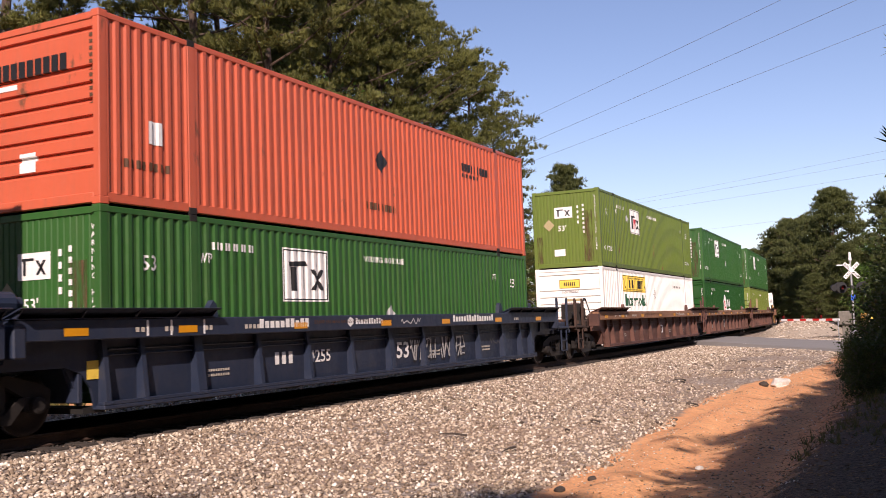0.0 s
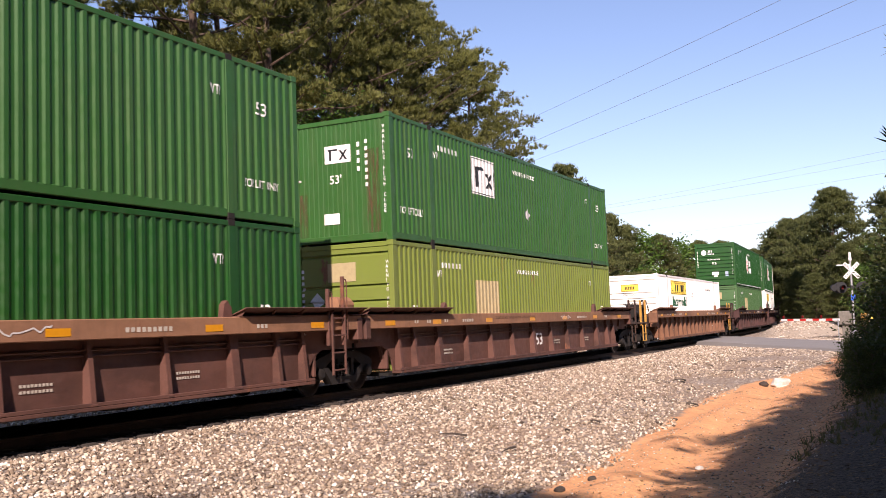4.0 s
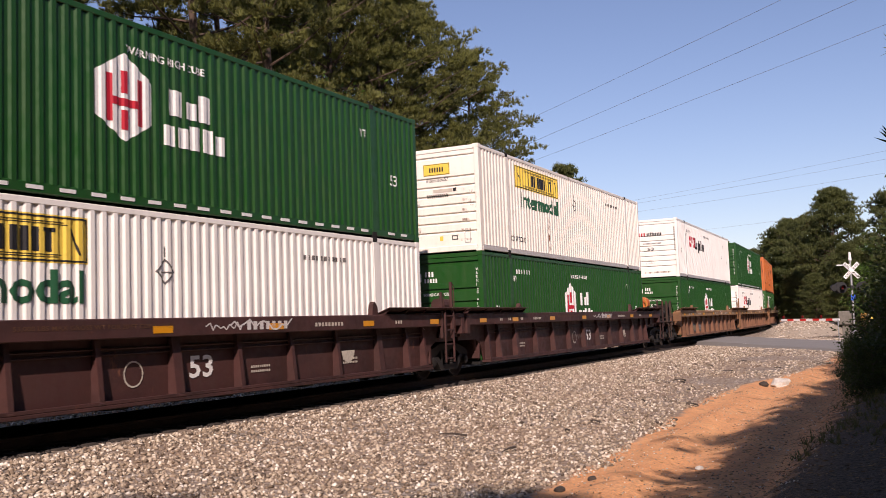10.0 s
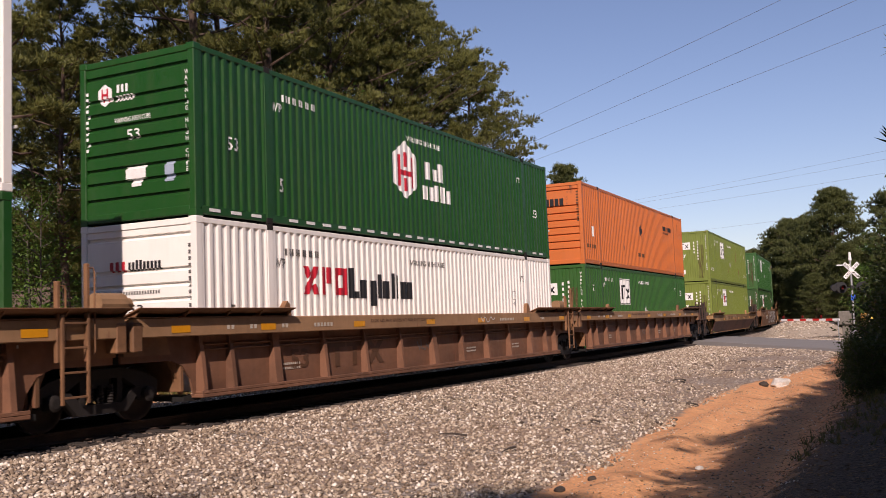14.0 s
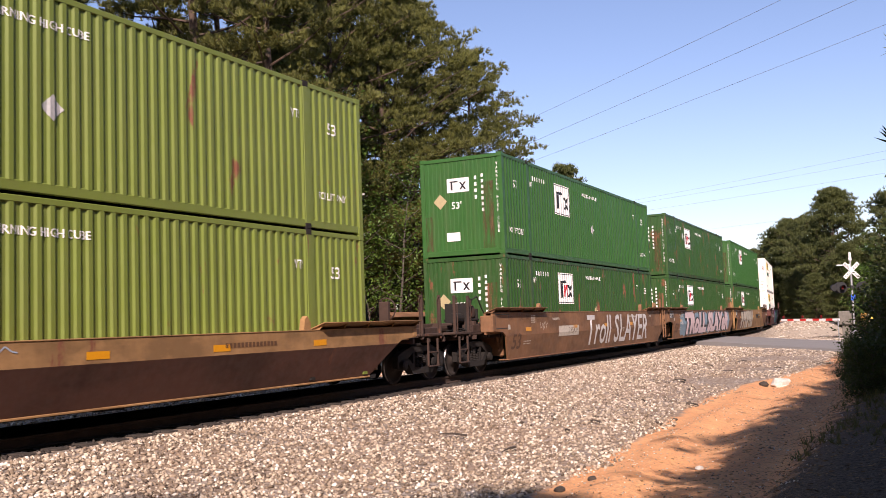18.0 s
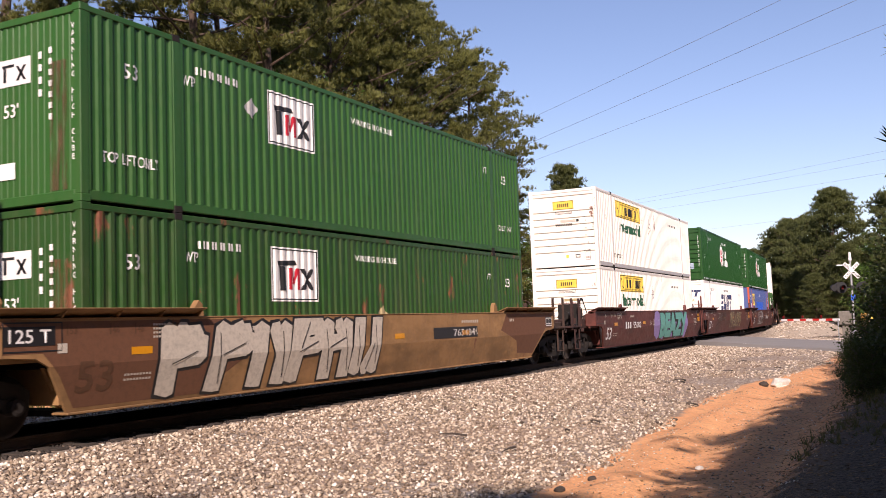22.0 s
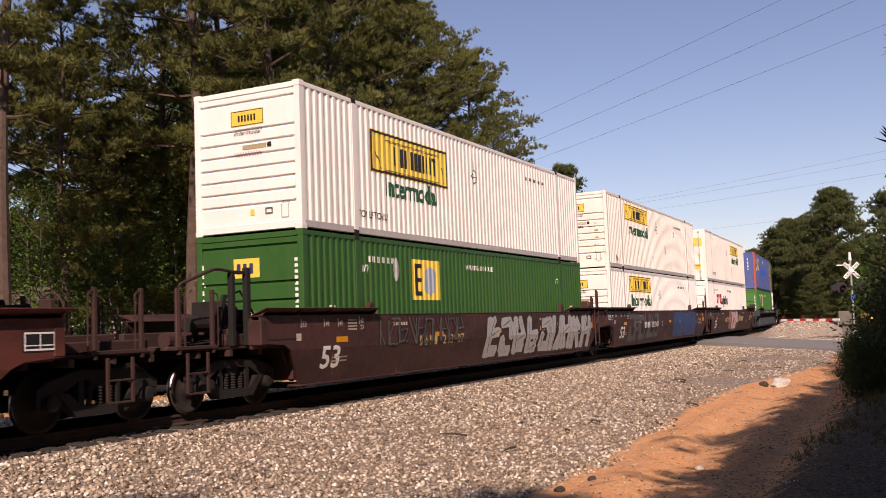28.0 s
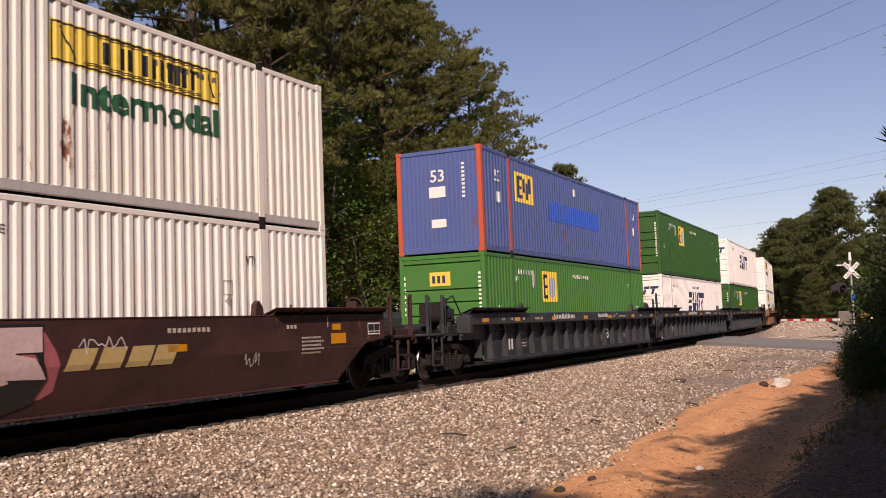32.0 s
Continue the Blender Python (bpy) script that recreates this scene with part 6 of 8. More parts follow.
unit(-1, "car_blue", "ribbed", "jj", ("tower", "deep", 0), ("square", "green", 3))
unit(0, "car_blue", "ribbed", "jc", ("square", "green", 1), ("orange", "red", 1), marks="blue_first")
unit(1, "car_brown", "ribbed", "cj", ("yellow", "white", 1), ("square", "olive", 3), marks="brown")
unit(2, "car_brown", "ribbed", "jj", ("tower_low", "deep", 0), ("square", "green", 1), marks="brown_block")
unit(3, "car_brown", "ribbed", "jc", ("plainbox", "lime", 2), ("square", "green", 5), marks="brown")
unit(4, "car_tan", "ribbed", "cc", ("yellow", "white", 2), None, bar="yellow")
unit(5, "car_maroon", "ribbed", "cj", ("plainbox", "faded", 2), ("tower", "deep", 0), marks="maroon")
unit(6, "car_maroon", "ribbed", "jj", ("yellow", "white", 3), ("tower", "deep", 0), marks="maroon")
unit(7, "car_maroon", "ribbed", "jc", ("tower_low", "deep", 0), ("yellow", "cream", 2), marks="maroon")
unit(8, "car_tan", "ribbed", "cj", ("tower_low", "deep", 1), ("redblack", "white", 1), marks="tan_number")
unit(9, "car_tan", "ribbed", "jj", ("redblack", "white", 2), ("tower", "deep", 1), marks="tan_block")
unit(10, "car_tan", "ribbed", "jc", ("square", "green", 1), ("orange", "orange", 1))
unit(11, "car_yellow", "low", "cc", ("square", "lime", 3), ("square", "lime", 5), marks="ochre")
unit(12, "car_tan", "smooth", "cj", ("square", "green_rusty", 4), ("square", "green", 1), marks="spray_chalk")
unit(13, "car_tan", "smooth", "jj", ("square", "green_rusty", 2), ("square", "green_rusty", 3), marks="spray_pink")
unit(14, "car_yellow", "smooth", "jc", ("square", "green_rusty", 2), ("square", "green", 3), marks="spray_smoke")
unit(15, "car_red", "smooth", "cj", ("yellow", "cream", 1), ("yellow", "cream", 2), marks="spray_teal")
unit(16, "car_red", "smooth", "jj", ("slant", "white", 1), ("tower", "deep", 1), marks="spray_tags")
unit(17, "car_red", "smooth", "jc", ("bluebox", "blue", 1), ("tower", "deep", 0), marks="red_number")
unit(18, "car_maroon", "smooth", "cj", ("block", "green", 1), ("yellow_big", "white", 1), marks="spray_silver", tall=True)
unit(19, "car_maroon", "smooth", "jj", ("yellow", "white", 1), ("yellow", "cream", 4), marks="spray_blue")
unit(20, "car_maroon", "smooth", "jc", ("redblack", "white", 2), ("yellow_doors", "cream", 1), marks="spray_pink_small")
unit(21, "car_grey", "ribbed", "cj", ("block", "fresh", 1), ("bluebox", "blue", 2), marks="grey")
unit(22, "car_grey", "ribbed", "jj", ("slant", "white", 1), ("block", "green", 1), marks="grey")
unit(23, "car_grey", "ribbed", "jc", ("block", "green", 1), ("slant", "white", 1))
unit(24, "car_tan", "ribbed", "cj", ("yellow", "white", 1), ("yellow", "white", 1))
unit(25, "car_tan", "ribbed", "jj", ("redblack", "white", 1), ("yellow", "cream", 1))
unit(26, "car_tan", "ribbed", "jc", ("yellow", "white", 1), ("tower", "deep", 1))

COLOR_WORDS = {"green": "dark green", "green_rusty": "rust-streaked dark green", "deep": "deep green", "faded": "faded green", "olive": "olive green",
               "lime": "light olive green", "fresh": "mid green", "white": "white", "cream": "dirty white", "red": "orange-red", "orange": "orange", "blue": "blue",
               "car_blue": "blue-black", "car_brown": "brown", "car_tan": "rusty tan", "car_yellow": "ochre and brown", "car_maroon": "maroon", "car_red": "oxide red", "car_grey": "slate grey"}


def loaded(spec, place):
    """The container for one load."""
    if spec is None:
        return None
    livery, color, seed = spec
    c, where = COLOR_WORDS[color], "atop another" if place else "in a well car"
    made = {
        "square": lambda: container(f"{c} container with square white panel {where}", color, "flat"),
        "tower": lambda: container(f"{c} container with white and red emblem {where}", color, "ribs"),
        "tower_low": lambda: container(f"{c} container with a gabled emblem {where}", color, "few"),
        "plainbox": lambda: container(f"{c} container with painted-out buff panel {where}", color, "few"),
        "yellow": lambda: container(f"{c} container with a yellow panel {where}", color, "bars", None, "grey" if place else None),
        "yellow_big": lambda: container(f"{c} container with a black-edged yellow panel {where}", color, "bars", None, "grey"),
        "yellow_doors": lambda: container(f"{c} container, doors with rusty rods {where}", color, "doors", None, "grey"),
        "redblack": lambda: container(f"{c} container with red and black blocks {where}", color, "bars", None, "grey" if place else None),
        "slant": lambda: container(f"{c} container with slanted navy blocks {where}", color, "few"),
        "orange": lambda: container(f"{c} container with dark letter blocks {where}", color, "bars"),
        "block": lambda: container(f"{c} container with a yellow panel {where}", color, "few"),
        "bluebox": lambda: container(f"{c} container with vermilion corner posts {where}", color, "flat", "vermilion", "blue"),
    }[livery]
    box = made()
    if livery == "square":
        livery_square(box, seed, "flat", seed in (2, 3, 4), place > 0)
    elif livery == "tower":
        livery_tower(box, seed, "ribs", True)
        if place:
            dashes(box)
    elif livery == "tower_low":
        livery_tower(box, seed, "few", False)
    elif livery == "plainbox":
        side_mark(box, "painted_out_panel", "po", [rect(4.4, 1.15, 5.86, 2.1)], "tan", label="painted-out buff panel")
        end_mark(box, "few", "painted_out_panel", "po", [rect(0.85, 2.02, 1.6, 2.45)], "tan")
        end_mark(box, "few", "number_marking", "53", lambda: word("53", 0.17, 0.36), "white", (1.08, 1.28))
        end_mark(box, "few", "serial_bars", "po", lambda: column(0.13, 0.9, 0.07, 1.5, 11), "white")
        end_mark(box, "few", "caution_marking", "vt", lambda: word("\n".join("WARNING HIGH CUBE"), 1.7, 0.10), "white", (2.38, 0.75))
        end_mark(box, "few", "placard", "po", lambda: diamond(0.55, 1.6, 0.2), "white")
        small_marks(box, 0)
    elif livery == "yellow":
        livery_yellow(box, seed, "bars", 2.75 if not place else 2.65, 6.45 if not place else 6.35)
    elif livery == "yellow_big":
        livery_yellow(box, seed, "bars", big=True)
    elif livery == "yellow_doors":
        livery_yellow(box, seed, "doors", 9.7, 13.25)
    elif livery == "redblack":
        livery_redblack(box, seed)
    elif livery == "slant":
        livery_slant(box, seed, "few")
    elif livery == "orange":
        livery_orange(box, seed)
    elif livery == "block":
        livery_block(box, seed, "few")
    elif livery == "bluebox":
        livery_blue(box, seed)
    return box


def is_wide(u):
    """Cars whose side ribs stand a metre and a half apart."""
    return u["kind"] == "ribbed" and u["color"] in ("car_blue", "car_brown", "car_maroon", "car_tan") and u["more"].get("bar") != "yellow"


def car_livery(car, u, seed):
    kind, marks = u["kind"], u["more"].get("marks", "")
    dark_num = u["color"] in ("car_tan", "car_yellow")
    common_marks(car, kind, seed, "53", "brown" if dark_num else "white", wide=is_wide(u))
    if kind == "smooth" and u["ends"][1] == "c":
        car_mark(car, "bent", "data_plate", "b", [rect(CL + 1.02, 1.14, CL + 1.55, 1.42)], "black", label="black data plate", lift=0.004)
        car_mark(car, "bent", "data_plate_border", "b", lambda: ring(CL + 1.04, 1.16, CL + 1.53, 1.40, 0.025) + [rect(CL + 1.28, 1.18, CL + 1.30, 1.38), rect(CL + 1.06, 1.22, CL + 1.51, 1.235)], "white", lift=0.007)
    if kind == "smooth" and u["ends"][0] == "j" and marks != "spray_tags":
        if dark_num:
            car_mark(car, "bent", "capacity_patch", "125", [rect(-1.50, 1.22, -0.70, 1.47)], "black")
        car_mark(car, "bent", "capacity_marking", "125", lambda: word("125 T", 0.18, 0.66), "white", (-1.43, 1.255), lift=0.010)
    xs = panels() if is_wide(u) else ribs_along(17)
    r = random.Random(seed)
    if kind == "low":
        for tx in (0.2, 0.95, 1.95):
            car_mark(car, "low", "load_tick", ("lo", tx), [rect(tx, 1.08, tx + 0.03, 1.24)], "brown")
    elif kind == "smooth":
        for i in range(2):
            scribble(car, "bent", r.uniform(0.3, 14.0), r.uniform(0.6, 1.2), r.uniform(0.4, 0.9), r.uniform(0.15, 0.3), r.choice(("chalk", "pale", "sky")), seed * 10 + i, 0.018)
    else:
        for i in range(1):
            scribble(car, "sheet", xs[r.randrange(15)] + 0.15, r.uniform(0.5, 0.75), 0.65, r.uniform(0.15, 0.35), "smoke", seed * 10 + i)
        scribble(car, "sill", r.uniform(8, 11), 1.33, 0.9, 0.16, "chalk", seed * 10 + 5)
    if marks == "blue_first":
        car_mark(car, "sheet", "number_marking", "n", lambda: word("4255", 0.24, 0.72), "white", (5.12, 0.68))
        car_mark(car, "sheet", "company_marking", "n", lambda: bars(4.05, 0.70, 0.62, 0.22, 3, 2), "white")
        for tx in (0.62, 1.12, 1.86):
            car_mark(car, "sill", "load_tick", ("b", tx), [rect(tx, 1.30, tx + 0.045, 1.53)], "white")
        car_mark(car, "sheet", "notice", "bl", [rect(-0.28, 0.72, -0.05, 0.98)], "yellow")
        car_mark(car, "sill", "company_marking", "w", lambda: bars(3.3, 1.36, 1.5, 0.12, 10, 3, 0.25, 0.3) + bars(6.4, 1.38, 1.1, 0.09, 11, 3, 0.3, 0.3) + bars(10.8, 1.37, 2.4, 0.12, 16, 3, 0.3, 0.3), "white")
        car_mark(car, "sill", "emblem", "w", [[(6.1, 1.40), (6.2, 1.33), (6.32, 1.40), (6.32, 1.48), (6.2, 1.53), (6.1, 1.46)]], "white")
        for i, gx_ in enumerate((9.0, 9.75, 10.5, 11.35)):
            graffiti(car, "sheet", gx_, 0.52, 0.55, 0.5, 2, "silver", "black", 60 + i, 0.7)
    elif marks in ("brown_block", "tan_block"):
        ink = "chalk" if marks == "brown_block" else "brown"
        b0, b1, b2 = (5.15, 5.80, 6.65) if marks == "brown_block" else (3.75, 4.40, 5.15)
        car_mark(car, "sheet", "company_marking", ("big", marks), lambda: [rect(b0 + 0.22, 0.56, b0 + 0.38, 0.94), rect(b0, 0.94, b0 + 0.60, 1.04), rect(b1 + 0.22, 0.56, b1 + 0.38, 0.94), rect(b1, 0.94, b1 + 0.60, 1.04),
                 [(b2, 0.56), (b2 + 0.2, 0.56), (b2 + 0.72, 1.04), (b2 + 0.52, 1.04)], [(b2 + 0.52, 0.56), (b2 + 0.72, 0.56), (b2 + 0.2, 1.04), (b2, 1.04)]], ink)
        if marks == "brown_block":
            graffiti(car, "sheet", 0.98, 0.58, 0.75, 0.42, 5, "chalk", "brown", 81, 0.5)
    elif marks == "tan_number":
        car_mark(car, "sheet", "number_patch", "n", [rect(3.64, 0.50, 4.90, 0.86)], "smoke", label="dark painted patch")
        car_mark(car, "sheet", "number_marking", "729", lambda: word("729035", 0.24, 1.10), "pale", (3.70, 0.56))
        car_mark(car, "sheet", "number_patch", "c", [rect(2.10, 0.50, 3.38, 0.86)], "smoke", label="dark painted patch")
        car_mark(car, "sheet", "company_marking", "c", lambda: bars(2.5, 0.56, 0.8, 0.24, 4, 2, 0.3), "tan")
        scribble(car, "sill", 9.0, 1.34, 0.8, 0.18, "black", 91, 0.02)
        scribble(car, "sill", 9.9, 1.32, 0.7, 0.20, "chalk", 92, 0.03)
    elif marks == "maroon":
        car_mark(car, "sheet", "roundel", "c", lambda: [[(7.25 + r0 * math.cos(a), 0.74 + r0 * math.sin(a)), (7.25 + r1 * math.cos(a), 0.74 + r1 * math.sin(a)), (7.25 + r1 * math.cos(a + 0.42), 0.74 + r1 * math.sin(a + 0.42)), (7.25 + r0 * math.cos(a + 0.42), 0.74 + r0 * math.sin(a + 0.42))]
                 for r0, r1 in ((0.20, 0.175),) for a in (2 * math.pi * k / 15 for k in range(15))], "pale", label="pale painted ring")
        car_mark(car, "sheet", "half_roundel", "c", [[(13.1 + 0.24 * math.cos(a), 0.86 + 0.24 * math.sin(a)) for a in (math.pi + math.pi * k / 9 for k in range(10))]], "pale", label="pale half disc")
        scribble(car, "sill", 9.15, 1.32, 1.7, 0.2, "chalk", 93, 0.03)
        car_mark(car, "sill", "company_marking", "m", lambda: bars(9.6, 1.34, 1.2, 0.14, 7, 3), "chalk")
    elif marks == "ochre":
        scribble(car, "low", 3.2, 0.98, 0.85, 0.22, "pale", 33, 0.03)
        car_mark(car, "low", "company_marking", "oc", lambda: bars(4.2, 1.0, 0.62, 0.19, 3, 2, 0.3), "brown")
        car_mark(car, "low", "number_marking", "oc", lambda: word("70692", 0.19, 0.95), "brown", (5.0, 1.0))
        scribble(car, "low", 6.2, 1.13, 1.3, 0.1, "sky", 35, 0.02)
        car_mark(car, "low", "load_marking", "oc", lambda: bars(11.5, 1.05, 1.4, 0.08, 14, 3, 0.3), "brown")
    elif marks == "spray_chalk":
        car_mark(car, "bent", "number_patch", "n", [rect(3.45, 0.82, 5.4, 1.14)], "pale")
        car_mark(car, "bent", "number_marking", "765", lambda: word("765434", 0.19, 0.95), "brown", (4.4, 0.90))
        sprayed_word(car, "Troll SLAYER", 6.2, 0.40, 8.2, 1.10, "chalk", "", "", 0.012)
    elif marks == "spray_pink":
        sprayed_word(car, "TRoLL SLAYeR", 1.8, 0.35, 13.5, 1.18, "pink", "black", "mist", 0.06)
        scribble(car, "bent", 0.75, 0.86, 0.75, 0.34, "chalk", 47, 0.035)
    elif marks == "spray_smoke":
        car_mark(car, "bent", "rust_patch", "front", [[(-1.6, 1.12), (-0.9, 1.12), (-0.6, 0.80), (-0.3, 0.36), (2.2, 0.36), (3.3, 0.9), (2.7, 1.53), (-1.6, 1.53)]], "oxide", label="brown repainted patch", lift=0.002)
        car_mark(car, "bent", "rust_patch", "rear", [[(CL - 1.9, 1.53), (CL - 2.3, 1.1), (CL - 1.2, 0.80), (CL - 1.0, 0.45), (CL + 0.15, 0.40), (CL + 0.7, 0.92), (CL + 1.0, 1.10), (CL + 1.6, 1.10), (CL + 1.6, 1.53)]], "oxide", label="brown repainted patch", lift=0.002)
        graffiti(car, "bent", 1.2, 0.36, 6.4, 1.16, 6, "pale", "black", 43, 1.25)
        car_mark(car, "bent", "number_patch", "m", [rect(10.1, 0.98, 12.5, 1.24)], "black")
        car_mark(car, "bent", "number_marking", "765b", lambda: word("765434", 0.17, 1.2), "white", (11.15, 1.02))
    elif marks == "spray_teal":
        car_mark(car, "bent", "number_marking", "55", lambda: word("55002", 0.25, 1.2), "white", (3.35, 0.90))
        car_mark(car, "bent", "unit_letter", "A", lambda: word("A", 0.22, 0.17), "white", (6.1, 0.98))
        car_mark(car, "bent", "roundel", "A", lambda: ring(6.55, 0.96, 6.80, 1.2, 0.03), "pale")
        car_mark(car, "bent", "company_marking", "55", lambda: bars(2.2, 0.90, 0.95, 0.25, 3, 2), "white")
        sprayed_word(car, "BEAZY", 7.85, 0.36, 5.6, 1.16, "teal", "black", "lilac")
    elif marks == "spray_tags":
        car_mark(car, "bent", "capacity_marking", "125", lambda: word("125 T", 0.20, 0.68), "white", (-1.41, 1.26))
        car_mark(car, "bent", "unit_letter", "C", lambda: word("C", 0.22, 0.15), "white", (4.8, 0.94))
        graffiti(car, "bent", 7.3, 0.5, 4.6, 0.95, 9, "tan", "smoke", 45, 0.5)
        graffiti(car, "bent", 3.0, 0.95, 2.6, 0.5, 8, "smoke", "brown", 48, 0.45)
    elif marks == "red_number":
        car_mark(car, "bent", "number_marking", "55b", lambda: word("55002", 0.26, 1.3), "white", (10.4, 0.84))
        car_mark(car, "bent", "company_marking", "55b", lambda: bars(9.3, 0.84, 0.95, 0.26, 3, 2), "white")
        graffiti(car, "bent", 3.0, 0.45, 3.8, 1.0, 7, "chalk", "smoke", 51, 0.5)
    elif marks == "spray_silver":
        car_mark(car, "bent", "number_marking", "253", lambda: word("253907", 0.22, 1.15), "gold", (5.25, 0.86))
        car_mark(car, "bent", "company_marking", "253", lambda: bars(4.1, 0.86, 0.95, 0.22, 4, 2), "gold")
        graffiti(car, "bent", 7.6, 0.40, 8.6, 1.08, 9, "silver", "black", 46, 1.15)
        graffiti(car, "bent", 2.3, 0.9, 4.0, 0.6, 10, "smoke", "black", 49, 0.4)
    elif marks == "spray_blue":
        graffiti(car, "bent", 1.3, 0.42, 4.8, 1.05, 6, "smoke", "black", 52, 0.8)
        car_mark(car, "bent", "number_marking", "253b", lambda: word("253907", 0.24, 1.2), "white", (4.95, 0.88), lift=0.03)
        car_mark(car, "bent", "company_marking", "253b", lambda: bars(3.75, 0.88, 1.0, 0.24, 4, 2), "white", lift=0.03)
        car_mark(car, "bent", "unit_letter", "C2", lambda: word("C", 0.22, 0.16), "white", (6.9, 0.92))
        sprayed_word(car, "STASH", 9.1, 0.36, 5.2, 1.16, "stash", "navy", "", 0.09)
    elif marks == "spray_pink_small":
        sprayed_word(car, "125", 6.6, 0.36, 2.8, 1.16, "pink", "black", "rose", 0.09)
        scribble(car, "bent", 6.35, 1.30, 0.7, 0.2, "chalk", 55, 0.03)
        car_mark(car, "bent", "number_marking", "253c", lambda: word("253907", 0.24, 1.2), "gold", (5.15, 0.84))
        car_mark(car, "bent", "company_marking", "253c", lambda: bars(3.9, 0.84, 1.0, 0.24, 4, 2), "gold")
        car_mark(car, "bent", "company_marking", "sl", lambda: [[(x, 0.86), (x + 0.45, 0.86), (x + 0.6, 1.16), (x + 0.15, 1.16)] for x in (9.65, 10.2, 10.75, 11.25)], "gold")
    elif marks == "grey":
        car_mark(car, "sill", "company_marking", "gw", lambda: bars(4.5, 1.36, 2.0, 0.12, 14, 3, 0.3, 0.3) + bars(9.0, 1.37, 1.2, 0.1, 11, 3, 0.3, 0.3), "white")
        car_mark(car, "sheet", "capacity_marking", "125g", lambda: bars(xs[1] + 0.2, 0.55, 0.6, 0.3, 3, 2), "white")


CONSIST = []
ideal = {12: 52.27}
for k in range(11, -2, -1):
    ideal[k] = ideal[k + 1] - (OUTER if k in (0, 3, 4, 7, 10, 11) else INNER)
for k in range(13, 27):
    ideal[k] = ideal[k - 1] + (OUTER if k in (15, 18, 21, 24) else INNER)
for u in TRAIN:
    k = u["first"]
    ends = {"j": "joint", "c": "coupled"}
    style = "ribbed sides" if u["kind"] == "ribbed" else "low smooth sides" if u["kind"] == "low" else "smooth sides"
    sprayed = ", with sprayed lettering" if "spray" in u["more"].get("marks", "") else ""
    car = well_car(f"{COLOR_WORDS[u['color']]} steel container well car, {style}{sprayed}", u["color"], u["kind"], ends[u["ends"][0]], ends[u["ends"][1]],
                   u["more"].get("bar", ""), k + 2, ideal[k], u["more"].get("tall", False), 13 if is_wide(u) else 17, True, k == 7)
    car_livery(car, u, k + 2)
    CONSIST.append((car, loaded(u["lower"], 0), loaded(u["upper"], 1), ideal[k]))

# ---------------------------------------------------------------- trees
def fans(centres, out, size, blades, width, rng):
    """Tufts: pointed blades fanning from each centre, mostly towards out."""
    n = len(centres)
    d = rng.normal(0, 0.62, (n, blades, 3)) + out[:, None, :]
    d /= np.linalg.norm(d, axis=2, keepdims=True) + 1e-9
    ln = size[:, None, None] * rng.uniform(0.6, 1.15, (n, blades, 1))
    side = np.cross(d, rng.normal(0, 1, (n, blades, 3)))
    side /= np.linalg.norm(side, axis=2, keepdims=True) + 1e-9
    foot = centres[:, None, :] + d * ln * 0.12
    v = np.stack([foot + side * width, foot - side * width, centres[:, None, :] + d * ln], 2)
    return v.reshape(-1, 3), np.arange(n * blades * 3).reshape(-1, 3)


def leaf_quads(centres, size, rng):
    n = len(centres)
    a = rng.normal(0, 1, (n, 3))
    a[:, 2] *= 0.6
    a /= np.linalg.norm(a, axis=1, keepdims=True)
    b = np.cross(a, rng.normal(0, 1, (n, 3)))
    b /= np.linalg.norm(b, axis=1, keepdims=True) + 1e-9
    s = size[:, None]
    v = np.stack([centres - a * s, centres + b * s * 0.5, centres + a * s, centres - b * s * 0.5], 1)
    return v.reshape(-1, 3), np.arange(n * 4).reshape(n, 4)


def limb_path(p0, az, el, length, rng, bend=0.25, n=5):
    pts, p = [Vector(p0)], Vector(p0)
    for i in range(n - 1):
        e = el + bend * i / (n - 1) + rng.uniform(-0.12, 0.12)
        a = az + rng.uniform(-0.18, 0.18)
        p = p + Vector((math.cos(a) * math.cos(e), math.sin(a) * math.cos(e), math.sin(e))) * (length / (n - 1))
        pts.append(p.copy())
    return pts


